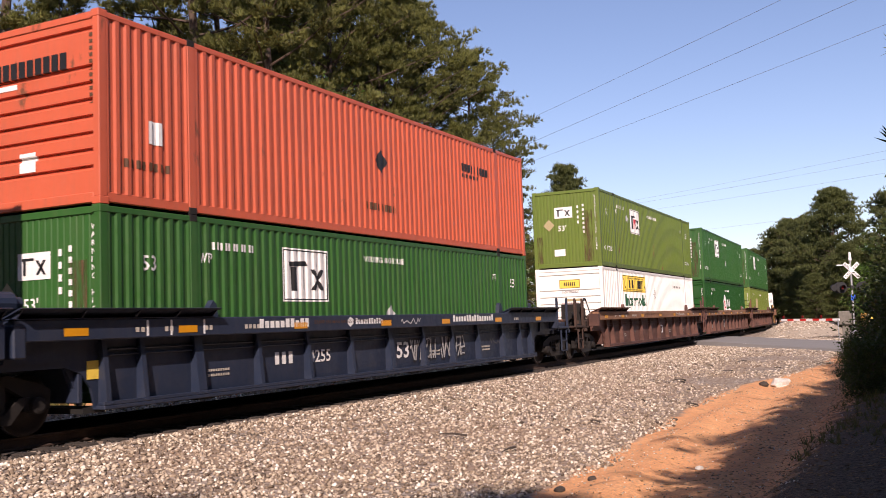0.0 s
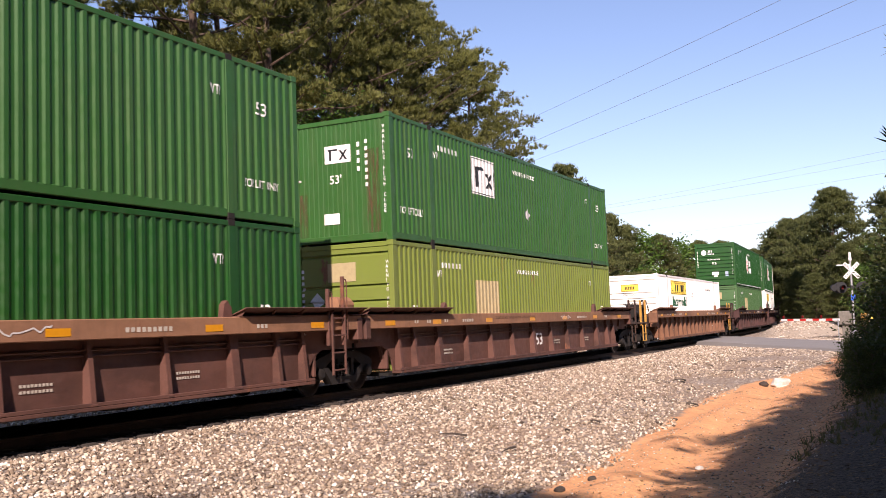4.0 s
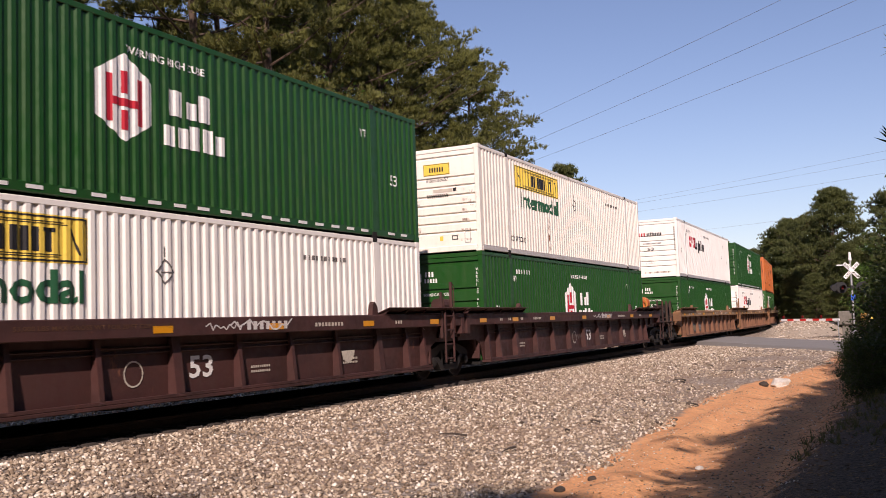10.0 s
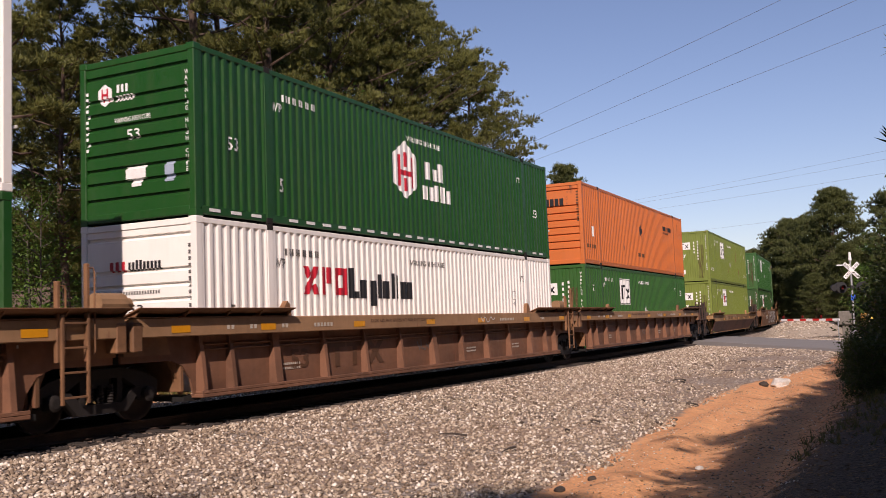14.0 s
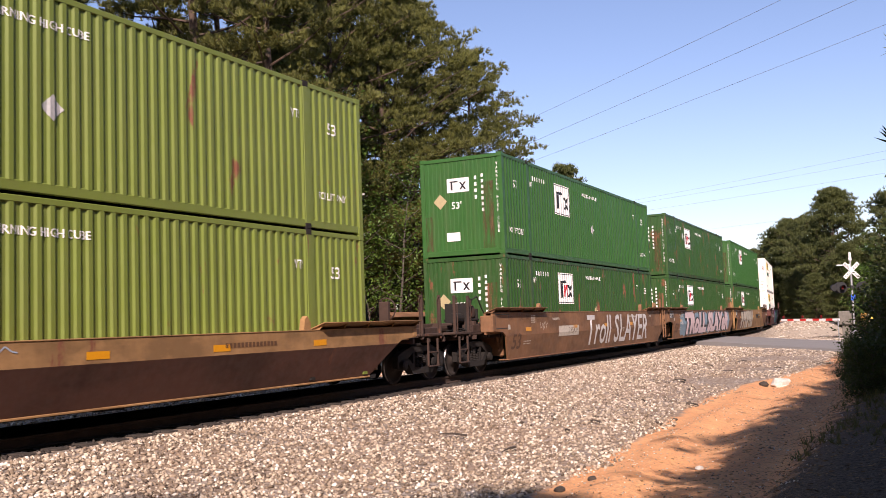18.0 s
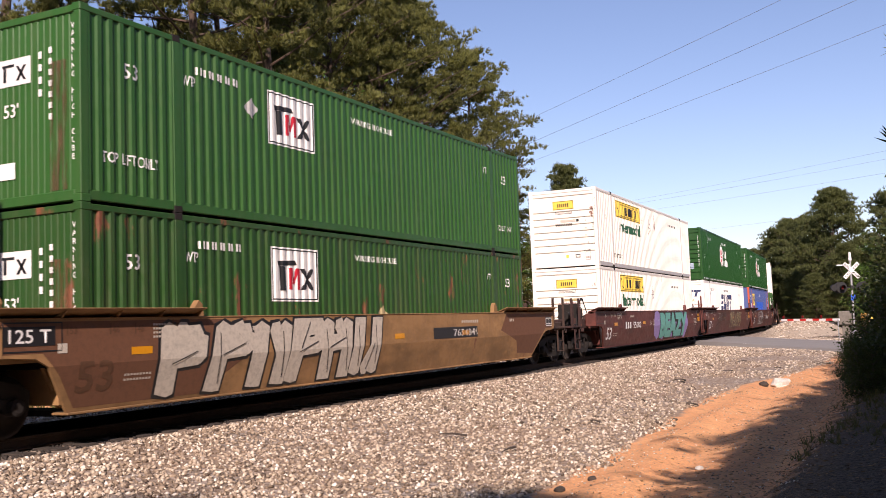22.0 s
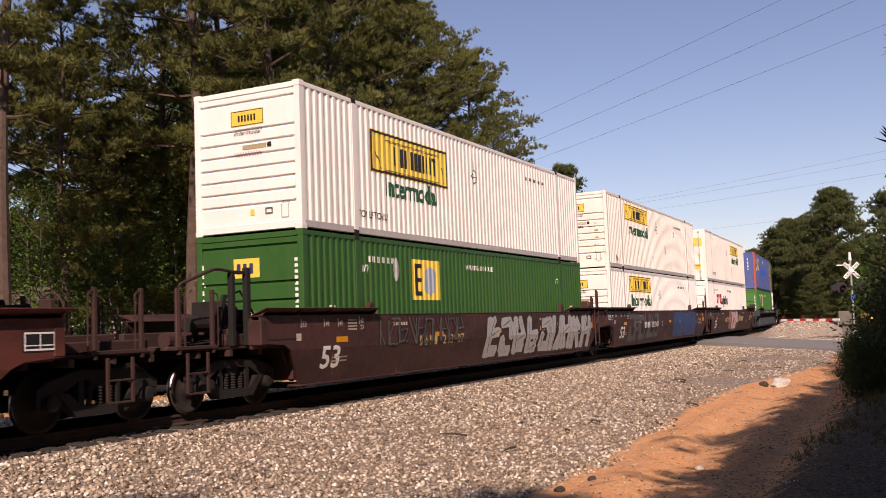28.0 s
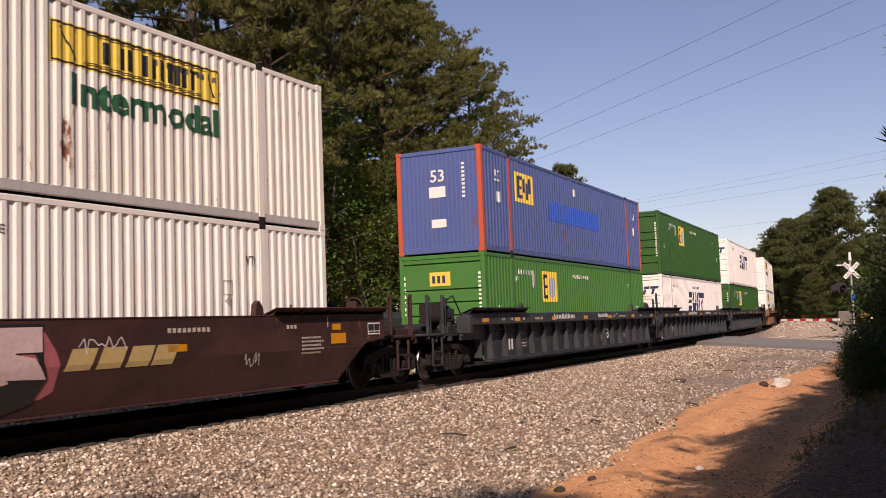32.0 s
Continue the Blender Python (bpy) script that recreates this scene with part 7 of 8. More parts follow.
def pine_meshes(name, seed, h, base, rad, limbs, subs, tufts, tuft, blades, width, trunk_r, needles, bark, peak=0.3):
    """Trunk with its limbs, and a crown of needle tufts in pads at the limbs' ends."""
    rng = np.random.RandomState(seed)
    wood = Build()
    lean = (rng.uniform(-0.02, 0.02), rng.uniform(-0.02, 0.02))
    axis = [Vector((lean[0] * z + 0.10 * math.sin(z * 0.5 + seed), lean[1] * z + 0.10 * math.cos(z * 0.43 + seed), z)) for z in np.linspace(-0.4, h, 14)]
    wood.tube(axis, trunk_r, 9, trunk_r * 0.14)

    def on_axis(z):
        f = (z + 0.4) / (h + 0.4) * 13
        i = min(12, int(f))
        return axis[i].lerp(axis[i + 1], f - i)

    cs, ds = [], []
    for i in range(limbs):
        u = (i + rng.uniform(0, 1)) / limbs
        z = base + (h - base) * u
        shape = (0.62 + 0.38 * u / peak) if u < peak else max(0.10, 1 - ((u - peak) / (1 - peak)) ** 1.7)
        ln = rad * shape * rng.uniform(0.62, 1.12)
        az, el = i * 2.39996 + rng.uniform(-0.4, 0.4), -0.05 + 0.75 * u + rng.uniform(-0.12, 0.18)
        path = limb_path(on_axis(min(z, h * 0.97)), az, el, ln, rng)
        wood.tube(path, max(0.018, trunk_r * 0.27 * (1 - 0.6 * u)), 5, 0.012)
        for j in range(subs):
            f = 0.38 + 0.62 * (j + rng.uniform(0, 1)) / subs
            k = min(3, int(f * 4))
            root = path[k].lerp(path[k + 1], f * 4 - k)
            sp = limb_path(root, az + rng.choice([-1, 1]) * rng.uniform(0.3, 1.1), el + rng.uniform(0, 0.5), ln * rng.uniform(0.14, 0.30) + 0.15, rng, 0.3, 3)
            if subs < 9:
                wood.tube(sp, 0.016, 4, 0.006)
            e = np.array(sp[-1])
            o = np.array((sp[-1] - sp[0]).normalized()) * 0.6 + np.array((0, 0, 0.75))
            cs.append(e + rng.normal(0, 1, (tufts, 3)) * np.array((0.25, 0.25, 0.10)) * (tuft / 0.3) ** 0.8)
            ds.append(np.tile(o, (tufts, 1)))
    cs, ds = np.concatenate(cs), np.concatenate(ds)
    v, f = fans(cs, ds, rng.uniform(0.75, 1.25, len(cs)) * tuft, blades, width, rng)
    trunk_me = wood.mesh(name + "_trunk")
    trunk_me.materials.append(bark)
    return trunk_me, tri_mesh(name + "_crown", v, f, needles)


def leaf_tree_meshes(name, seed, h, base, rad, limbs, leaves, leaf, trunk_r, mat, stems=1):
    """A broad-leaved tree: leaning stems, limbs and clumps of separate leaves with gaps between."""
    rng = np.random.RandomState(seed)
    wood, cs = Build(), []
    for s in range(stems):
        a0 = 6.28 * s / stems + rng.uniform(0, 1)
        stem = limb_path((0.25 * math.cos(a0) * (stems > 1), 0.25 * math.sin(a0) * (stems > 1), -0.3), a0, 1.35 if stems > 1 else 1.5, h, rng, 0.1, 7)
        wood.tube(stem, trunk_r, 7, trunk_r * 0.2)
        for i in range(limbs):
            u = (i + rng.uniform(0, 1)) / limbs
            z = base / h + (1 - base / h) * u
            k = min(5, int(z * 6))
            root = stem[k].lerp(stem[k + 1], z * 6 - k)
            path = limb_path(root, i * 2.4 + rng.uniform(-0.4, 0.4), 0.2 + 0.6 * u, rad * (1.05 - 0.6 * u) * rng.uniform(0.6, 1.1), rng, 0.2, 4)
            wood.tube(path, 0.03, 4, 0.008)
            for p in path[1:]:
                cs.append(np.array(p) + rng.normal(0, 1, (leaves, 3)) * np.array((0.42, 0.42, 0.30)) * rad / 2.4)
    cs = np.concatenate(cs)
    v, f = leaf_quads(cs, rng.uniform(0.6, 1.3, len(cs)) * leaf, rng)
    trunk_me = wood.mesh(name + "_trunk")
    trunk_me.materials.append(BARK_GREY)
    return trunk_me, tri_mesh(name + "_crown", v, f, mat)


def plant_tree(meshes, label, category, x, y, rz=0.0, k=1.0, group="", sink=0.0):
    z = float(land(np.array(float(x)), np.array(float(y)))) - sink
    t = thing("tree" if category != "bush" else "bush", label, category, group, m=pose(x, y, z, 0, 0, rz) @ Matrix.Diagonal((k, k, k, 1)))
    part("trunk", meshes[0], t)
    part("crown", meshes[1], t)
    return t


def toward(px_angle, r):
    """A place at an angle (degrees from +x) and a distance from the eye."""
    a = radians(px_angle)
    return EYE.x + r * math.cos(a), EYE.y + r * math.sin(a)


PINES = [
    pine_meshes("pine", 11, 19.5, 5.0, 4.7, 58, 12, 13, 0.22, 18, 0.0145, 0.24, NEEDLES, BARK, 0.28),
    pine_meshes("pine", 12, 21.0, 6.8, 4.3, 48, 12, 13, 0.22, 18, 0.0145, 0.26, NEEDLES, BARK, 0.4),
    pine_meshes("pine", 13, 18.0, 3.6, 5.1, 68, 12, 13, 0.22, 18, 0.0145, 0.22, NEEDLES, BARK, 0.25),
    pine_meshes("pine", 14, 20.0, 6.4, 4.2, 46, 12, 13, 0.22, 18, 0.0145, 0.22, NEEDLES, BARK, 0.5),
    pine_meshes("pine", 15, 20.0, 6.5, 2.3, 36, 10, 12, 0.22, 18, 0.0145, 0.22, NEEDLES, BARK, 0.5),
]
YOUNG = pine_meshes("young_pine", 21, 11.5, 1.4, 2.9, 60, 7, 10, 0.30, 12, 0.026, 0.16, NEEDLES_FAR, BARK, 0.2)
ROUND = pine_meshes("round_pine", 22, 12.5, 0.8, 3.7, 92, 8, 10, 0.38, 12, 0.034, 0.2, NEEDLES_FAR, BARK, 0.42)
FAR_LEAF = leaf_tree_meshes("far_broadleaf", 31, 10.0, 2.0, 3.4, 16, 60, 0.20, 0.14, LEAVES, 1)
THICKET = [leaf_tree_meshes("thicket", 32, 9.5, 2.8, 2.7, 17, 46, 0.075, 0.08, LEAVES, 2),
           leaf_tree_meshes("thicket", 33, 7.5, 2.4, 2.4, 15, 46, 0.075, 0.07, LEAVES, 2),
           leaf_tree_meshes("thicket", 34, 12.0, 3.4, 2.8, 20, 52, 0.08, 0.09, LEAVES, 1)]
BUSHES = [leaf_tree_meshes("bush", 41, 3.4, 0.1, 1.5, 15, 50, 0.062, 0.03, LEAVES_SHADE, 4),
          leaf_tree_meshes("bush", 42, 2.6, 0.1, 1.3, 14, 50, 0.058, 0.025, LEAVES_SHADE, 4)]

PINE_LABEL = "tall pine with scaly brown trunk and dark green needles"
# the stand of pines beyond the track: (angle from the eye, distance, which, turn, size)
for ang, r, which, rz, k in ((51.9, 27, 4, 20, 1.0), (41.6, 33, 1, 75, 1.02), (40.4, 36, 3, 200, 1.0), (37.2, 31.5, 3, 140, 0.95), (35.6, 40, 1, 10, 1.0),
                             (33.0, 39, 0, 250, 1.0), (30.6, 42, 2, 60, 1.02), (28.6, 45, 2, 190, 0.95), (25.6, 48, 2, 330, 0.84), (23.6, 52, 2, 80, 0.52), (45.8, 38, 2, 100, 0.55),
                             (48.6, 33, 1, 300, 0.62), (58.5, 36, 0, 30, 1.0), (38.6, 46, 0, 20, 0.9), (43.6, 44, 2, 0, 0.62), (50.5, 42, 0, 130, 0.70), (49.2, 46, 0, 120, 0.74),
                             (31.5, 52, 1, 280, 1.0), (61.5, 30, 1, 80, 1.0), (66, 34, 0, 0, 1.0), (47.4, 47, 0, 300, 0.78), (44.6, 52, 2, 75, 0.8), (34.2, 46, 2, 15, 1.0), (37.4, 52, 0, 95, 0.95), (40.8, 50, 2, 160, 0.95), (29.4, 54, 0, 210, 0.9), (43.0, 39, 1, 330, 0.85)):
    x, y = toward(ang, r)
    plant_tree(PINES[which], PINE_LABEL, "pine tree", x, y, rz, k, "pines beyond the track")
# leafy undergrowth among them
spots = random.Random(7)
for i in range(26):
    ang = 30.5 + 24 * (i + spots.uniform(0, 1)) / 26
    r = spots.uniform(33, 50) - 5 * max(0, (ang - 42) / 12)
    if ang > 47 and i % 3:
        continue
    x, y = toward(ang, r)
    plant_tree(THICKET[i % 3], "leafy broad-leaved sapling with fresh green leaves", "sapling", x, y, spots.uniform(0, 360), spots.uniform(0.75, 1.15) * (0.62 if ang > 45 else 1.0), "undergrowth beyond the track")
# along the line further off, on its far side
for ang, r, me, k in ((19.8, 62, YOUNG, 0.98), (18.6, 72, ROUND, 0.74), (17.4, 84, ROUND, 0.82), (15.6, 96, FAR_LEAF, 0.95), (14.6, 100, ROUND, 0.76), (13.4, 104, FAR_LEAF, 0.92),
                      (22.4, 60, FAR_LEAF, 0.62), (21.0, 66, YOUNG, 0.6), (24.6, 58, FAR_LEAF, 0.75), (12.4, 118, ROUND, 0.8), (16.6, 110, ROUND, 0.8), (11.2, 130, ROUND, 0.85), (25.4, 70, ROUND, 0.9)):
    x, y = toward(ang, r)
    plant_tree(me, "distant roadside pine with dense dark needles" if me is not FAR_LEAF else "distant broad-leaved tree in fresh leaf", "tree", x, y, ang * 37, k, "trees along the far side of the line")
# beyond the crossing
for ang, r, me, k in ((5.15, 92, ROUND, 0.95), (7.6, 122, ROUND, 0.97), (8.3, 136, ROUND, 0.9), (4.3, 112, ROUND, 0.66), (3.5, 84, FAR_LEAF, 0.62), (1.55, 78, ROUND, 0.84), (4.6, 78, ROUND, 0.5), (6.6, 118, ROUND, 0.96),
                      (1.2, 70, YOUNG, 0.9), (3.9, 70, FAR_LEAF, 0.42), (5.9, 130, ROUND, 0.8), (6.9, 150, ROUND, 0.9), (2.9, 105, ROUND, 0.6), (7.2, 100, ROUND, 0.42), (6.3, 86, ROUND, 0.36), (9.4, 160, ROUND, 0.9), (10.4, 150, ROUND, 0.8)):
    x, y = toward(ang, r)
    plant_tree(me, "dense rounded pine beyond the level crossing" if me is not FAR_LEAF else "light green broad-leaved tree beyond the crossing", "tree", x, y, ang * 61, k, "trees beyond the crossing")
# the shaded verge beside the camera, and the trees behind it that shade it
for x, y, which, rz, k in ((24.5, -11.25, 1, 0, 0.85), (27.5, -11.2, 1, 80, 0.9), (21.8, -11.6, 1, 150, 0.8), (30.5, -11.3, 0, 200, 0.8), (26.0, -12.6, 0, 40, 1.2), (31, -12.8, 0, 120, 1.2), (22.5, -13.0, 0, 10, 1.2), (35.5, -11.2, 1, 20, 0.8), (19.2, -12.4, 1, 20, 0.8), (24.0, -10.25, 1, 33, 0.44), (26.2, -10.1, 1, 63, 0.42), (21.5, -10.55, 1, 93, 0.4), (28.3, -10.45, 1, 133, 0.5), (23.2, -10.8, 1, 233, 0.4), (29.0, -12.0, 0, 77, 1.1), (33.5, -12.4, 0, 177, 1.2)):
    plant_tree(BUSHES[which], "dense evergreen bush beside the clay strip, leaves darkened for shade", "bush", x, y, rz, k, "bushes on the verge")
for x, y, which, rz, k in ((-3, -19.5, 0, 0, 0.80), (4, -20.3, 2, 90, 0.84), (9.5, -21.2, 0, 200, 0.84), (14, -19.9, 2, 10, 0.74), (19, -20.8, 0, 45, 0.80), (24, -19.3, 2, 300, 0.72), (-9, -22.5, 1, 0, 0.9), (1, -25.0, 2, 30, 1.0), (7, -20.3, 2, 140, 0.85), (12, -26.2, 0, 0, 1.0), (29, -19.8, 2, 160, 0.7), (20, -27.5, 1, 70, 1.0), (-14, -21.3, 2, 20, 0.9), (17, -17.8, 2, 250, 0.55), (0, -19.6, 2, 200, 0.9)):
    plant_tree(PINES[which], "tall pine on the near verge shading the ground", "pine tree", x, y, rz, k, "pines on the near side")
# the wood's dark depth behind the stand
for i in range(34):
    ang = 26.5 + 34 * i / 33
    x, y = toward(ang, spots.uniform(58, 92))
    plant_tree((ROUND, FAR_LEAF)[i % 2], "distant tree in the depth of the wood", "tree", x, y, spots.uniform(0, 360), spots.uniform(0.7, 0.95), "woods round the line")
# woods all round, far off
woods = random.Random(9)
for i in range(44):
    a = woods.uniform(-175, 175)
    if 2 < a < 56:
        continue
    r = woods.uniform(45, 90)
    x, y = toward(a, r)
    if abs(float(track_offset(np.array(x), np.array(y)))) < 12 or (y < -8 and lane_offset(x, y) < 8):
        continue
    plant_tree((ROUND, YOUNG, FAR_LEAF)[i % 3], "distant tree in the woods round the line", "tree", x, y, a, woods.uniform(0.9, 1.4), "woods round the line")
# low pines out of view, added to keep sun and sky off the bank
for x, y, rz, k in ((-4, -15.4, 120, 0.60), (-0.6, -15.0, 70, 0.60), (2.4, -14.8, 20, 0.62), (5.2, -14.7, 0, 0.60), (8, -14.7, 60, 0.62), (10.8, -14.6, 130, 0.61), (13.6, -14.6, 200, 0.62), (16.4, -14.6, 20, 0.60), (19.5, -14.6, 250, 0.60), (23, -14.8, 310, 0.62), (27, -14.8, 40, 0.62)):
    plant_tree(ROUND, "unseen low dense pine added to shade the near bank", "tree", x, y, rz, k, "pines on the near side")
# a wood behind the verge, out of view, added to block low sky light
behind = random.Random(15)
for i in range(40):
    a = -172 + 152 * (i + behind.uniform(0, 1)) / 40
    x, y = toward(a, behind.uniform(24, 44))
    if y > -20:
        continue
    plant_tree((ROUND, FAR_LEAF, YOUNG)[i % 3], "unseen dense tree behind the verge, added to block low sky", "tree", x, y, a * 3, behind.uniform(1.0, 1.35), "woods behind the verge")
# pines close behind the verge; further back, unseen rows added to block sky light
for x, y, which, rz, k in ((-6.5, -17.4, 2, 15, 0.62), (-1.5, -16.9, 2, 75, 0.60), (3.8, -17.0, 2, 170, 0.58), (9.2, -17.0, 2, 260, 0.60), (14.5, -17.4, 2, 20, 0.6)):
    plant_tree(PINES[which], "tall pine on the near verge shading the ground", "pine tree", x, y, rz, k, "pines on the near side")
back = random.Random(27)
for i in range(15):
    plant_tree(PINES[i % 4], "unseen tall pine along the line, added to block sky light", "pine tree", -17 - 3.6 * i, -17.5 - back.uniform(0, 5), back.uniform(0, 360), back.uniform(0.9, 1.1), "woods along the line")
for i in range(14):
    plant_tree(PINES[(i + 1) % 4], "unseen tall pine along the line, added to block sky light", "pine tree", 4 - 4.2 * i, 13.5 + back.uniform(0, 6), back.uniform(0, 360), back.uniform(0.9, 1.1), "woods along the line")
# dry leaves and needles blown over the clay and the bank
lr = np.random.RandomState(23)
lx = 5 + 30 * lr.uniform(0, 1, 9000) ** 1.4
ly = -10.2 + lr.normal(0, 0.95, len(lx))
clear = (-track_offset(lx, ly) > gravel_edge(lx) + 0.1) & (ly > -12.6)
lx, ly = lx[clear], ly[clear]
lz = land(lx, ly) + 0.008
lv, lf = leaf_quads(np.stack([lx, ly, lz], -1), lr.uniform(0.012, 0.045, len(lx)), lr)
lv[:, 2] = np.repeat(lz, 4) + (lv[:, 2] - np.repeat(lz, 4)) * 0.25
tagged(new("leaf_litter", tri_mesh("leaf_litter", lv, lf, DRY_LEAVES)), "dry brown leaves and needles on the clay and bank", "leaf litter", kind="stuff")

# ---------------------------------------------------------------- level crossing
def at_ground(x, y):
    return float(land(np.array(float(x)), np.array(float(y))))


MX, MY = toward(4.42, 56.5)
MZ = at_ground(MX, MY)
mast = thing("crossing_signal", "white crossbuck mast with black flashing lights at a level crossing", "crossing signal", m=pose(MX, MY, MZ - 0.35, 0, 0, -61))
part("mast", Build().tube([(0, 0, -0.1), (0, 0, 4.55)], 0.055, 10), mast, "silver steel post", None, GALV)
part("mast_base", Build().box(-0.2, 0.2, -0.2, 0.2, 0.2, 0.7, 0.03), mast, "", None, GALV)
part("finial", Build().tube([(0, 0, 4.5), (0, 0, 4.95)], 0.09, 8, 0.06), mast, "", None, SIGN_WHITE)
for s in (-1, 1):
    blade = Build().box(-0.56, 0.56, -0.012, 0.012, -0.10, 0.10, 0.004)
    bl = part("crossbuck_blade", blade, mast, "white sign blade with black letters", pose(0, -0.075 - 0.02 * (s > 0), 3.95, 0, s * 45, 0), SIGN_WHITE)
    for txt, x0 in ((("RAIL", -0.50), ("ROAD", 0.14)) if s > 0 else (("CROSSING", -0.48),)):
        me = word(txt, 0.12, 0.36 if len(txt) == 4 else 0.96).copy()
        for v in me.vertices:
            v.co = (v.co[0] + x0, -0.018, v.co[1] - 0.06)
        me.materials.append(INK["black"])
        part("sign_word", me, bl, "black sign lettering")
part("light_arm", Build().tube([(-0.75, -0.05, 3.05), (0.75, -0.05, 3.05)], 0.03, 8).box(-0.09, 0.09, -0.1, 0.02, 2.95, 3.15, 0.01), mast, "", None, BLACK_SHEET)
for sx in (-0.62, 0.62):
    for face in (-1, 1):
        disc = Build().lathe_y([(0.0, 0.0), (0.30, 0.0), (0.30, 0.03), (0.0, 0.03)], 0, 0, 20)
        bg = part("light_background", disc, mast, "black round backing disc", pose(sx, face * 0.16, 3.05), BLACK_SHEET)
        part("lamp", Build().lathe_y([(0.0, face * 0.05), (0.1, face * 0.048), (0.11, face * 0.0)], 0, 0, 16), bg, "unlit dark red lens", None, LENS_RED)
        hood = Build().lathe_y([(0.12, 0.0), (0.13, face * 0.25)], 0, 0, 16)
        part("hood", hood, bg, "", None, BLACK_SHEET)
part("side_lamp", Build().lathe_y([(0.0, -0.05), (0.17, -0.05), (0.19, 0.0), (0.17, 0.08), (0.0, 0.08)], 0, 0, 18), mast, "round grey lamp case", pose(-1.02, -0.1, 3.05), BLACK_SHEET)
part("notice", Build().box(-0.12, 0.12, -0.09, -0.07, 2.35, 2.65, 0.003), mast, "small blue notice", None, INK["blue"])
part("top_arm", Build().box(-0.75, 0.0, -0.03, 0.03, 4.22, 4.29, 0.01), mast, "white bracket arm", None, SIGN_WHITE)

gate = thing("crossing_gate", "lowered red and white striped gate arm of a level crossing", "barrier", m=pose(MX, MY, MZ, 0, 0, 0))
part("gate_mechanism", Build().box(-0.3, 0.3, 0.1, 0.75, 0.7, 1.45, 0.04).box(-0.2, 0.2, 0.25, 0.6, -0.1, 0.7, 0.03), gate, "grey machine case", None, CASE_GREY)
part("counterweight", Build().box(0.25, 0.95, -0.6, -0.32, 0.85, 1.3, 0.05), gate, "yellow-edged counterweight", None, BAR_YELLOW)
gx0, gy0 = toward(5.15, 56.0)
gx1, gy1 = toward(8.15, 58.5)
ARM_A, ARM_B = Vector((gx0 - MX, gy0 - MY, 1.0)), Vector((gx1 - MX, gy1 - MY, 1.06))
n_st = 9
for i in range(n_st):
    a, b_ = ARM_A.lerp(ARM_B, i / n_st), ARM_A.lerp(ARM_B, (i + 1) / n_st)
    d = (b_ - a).normalized()
    s_ = Vector((-d.y, d.x, 0)) * 0.02
    up = Vector((0, 0, 0.06))
    v = [p + q * s_ + r_ * up for p in (a, b_) for q in (-1, 1) for r_ in (-1, 1)]
    part("gate_stripe", Build().add(v, [(0, 1, 3, 2), (4, 6, 7, 5), (0, 4, 5, 1), (2, 3, 7, 6), (0, 2, 6, 4), (1, 5, 7, 3)]), gate,
         "red reflective stripe" if i % 2 else "white reflective stripe", None, GATE_RED if i % 2 else SIGN_WHITE)
for f in (0.3, 0.62, 0.96):
    p = ARM_A.lerp(ARM_B, f)
    part("gate_lamp", Build().tube([p + Vector((0, 0, 0.08)), p + Vector((0, 0, 0.24))], 0.06, 8), gate, "small red lamp, unlit", None, LENS_RED)
part("arm_prop", Build().tube([(-0.6, 0.75, -0.1), (-0.6, 0.75, 1.0)], 0.03, 6), gate, "thin steel prop", None, GALV)
cab = thing("relay_cabinet", "dull tan relay cabinet with a yellow panel beside the crossing", "cabinet", m=pose(MX + 1.6, MY - 0.6, MZ, 0, 0, 20))
part("cabinet_body", Build().box(-0.4, 0.4, -0.3, 0.3, 0.3, 1.25, 0.03), cab, "", None, EARTH)
part("cabinet_panel", Build().box(-0.42, -0.405, -0.25, 0.0, 0.7, 1.2, 0.004), cab, "yellow panel", None, INK["yellow"])
part("cabinet_base", Build().box(-0.4, 0.4, -0.3, 0.3, -0.2, 0.32, 0.02), cab, "", None, CLAY_ROCK)

# gravel heap beyond the road
hx, hy = toward(7.0, 70)
hr = np.random.RandomState(3)
hn = 7000
ha, hd = hr.uniform(0, 6.28, hn), hr.uniform(0, 1, hn) ** 0.6
px_, py_ = hx + np.cos(ha) * hd * 8.5, hy + np.sin(ha) * hd * 2.6
bank_me = scatter_stones("gravel_bank", px_, py_, hr.uniform(0.03, 0.085, hn), hr, STONES)
co = np.empty(len(bank_me.vertices) * 3, np.float32)
bank_me.vertices.foreach_get("co", co)
co = co.reshape(-1, 3)
co[:, 2] += 0.95 * np.clip(1 - ((co[:, 0] - hx) / 8.5) ** 2 - ((co[:, 1] - hy) / 2.6) ** 2, 0, 1)
bank_me.vertices.foreach_set("co", co.ravel())
tagged(new("gravel_bank", bank_me), "low bank of pale gravel beyond the road", "gravel", kind="stuff")
hv, hf, hk = [], [], 24
for i in range(7):
    for k in range(hk):
        u, a = i / 6, 2 * math.pi * k / hk
        qx, qy = hx + math.cos(a) * u * 8.9, hy + math.sin(a) * u * 2.8
        hv.append((qx, qy, at_ground(qx, qy) + 0.93 * max(0.0, 1 - u * u) - (0.05 if i == 6 else 0)))
        if i:
            hf.append(((i - 1) * hk + k, (i - 1) * hk + (k + 1) % hk, i * hk + (k + 1) % hk, i * hk + k))
mound = Build().add(hv, hf).mesh("gravel_mound")
mound.materials.append(EARTH)
tagged(new("gravel_mound", mound), "pale mound of gravel and sand", "gravel", kind="structure")

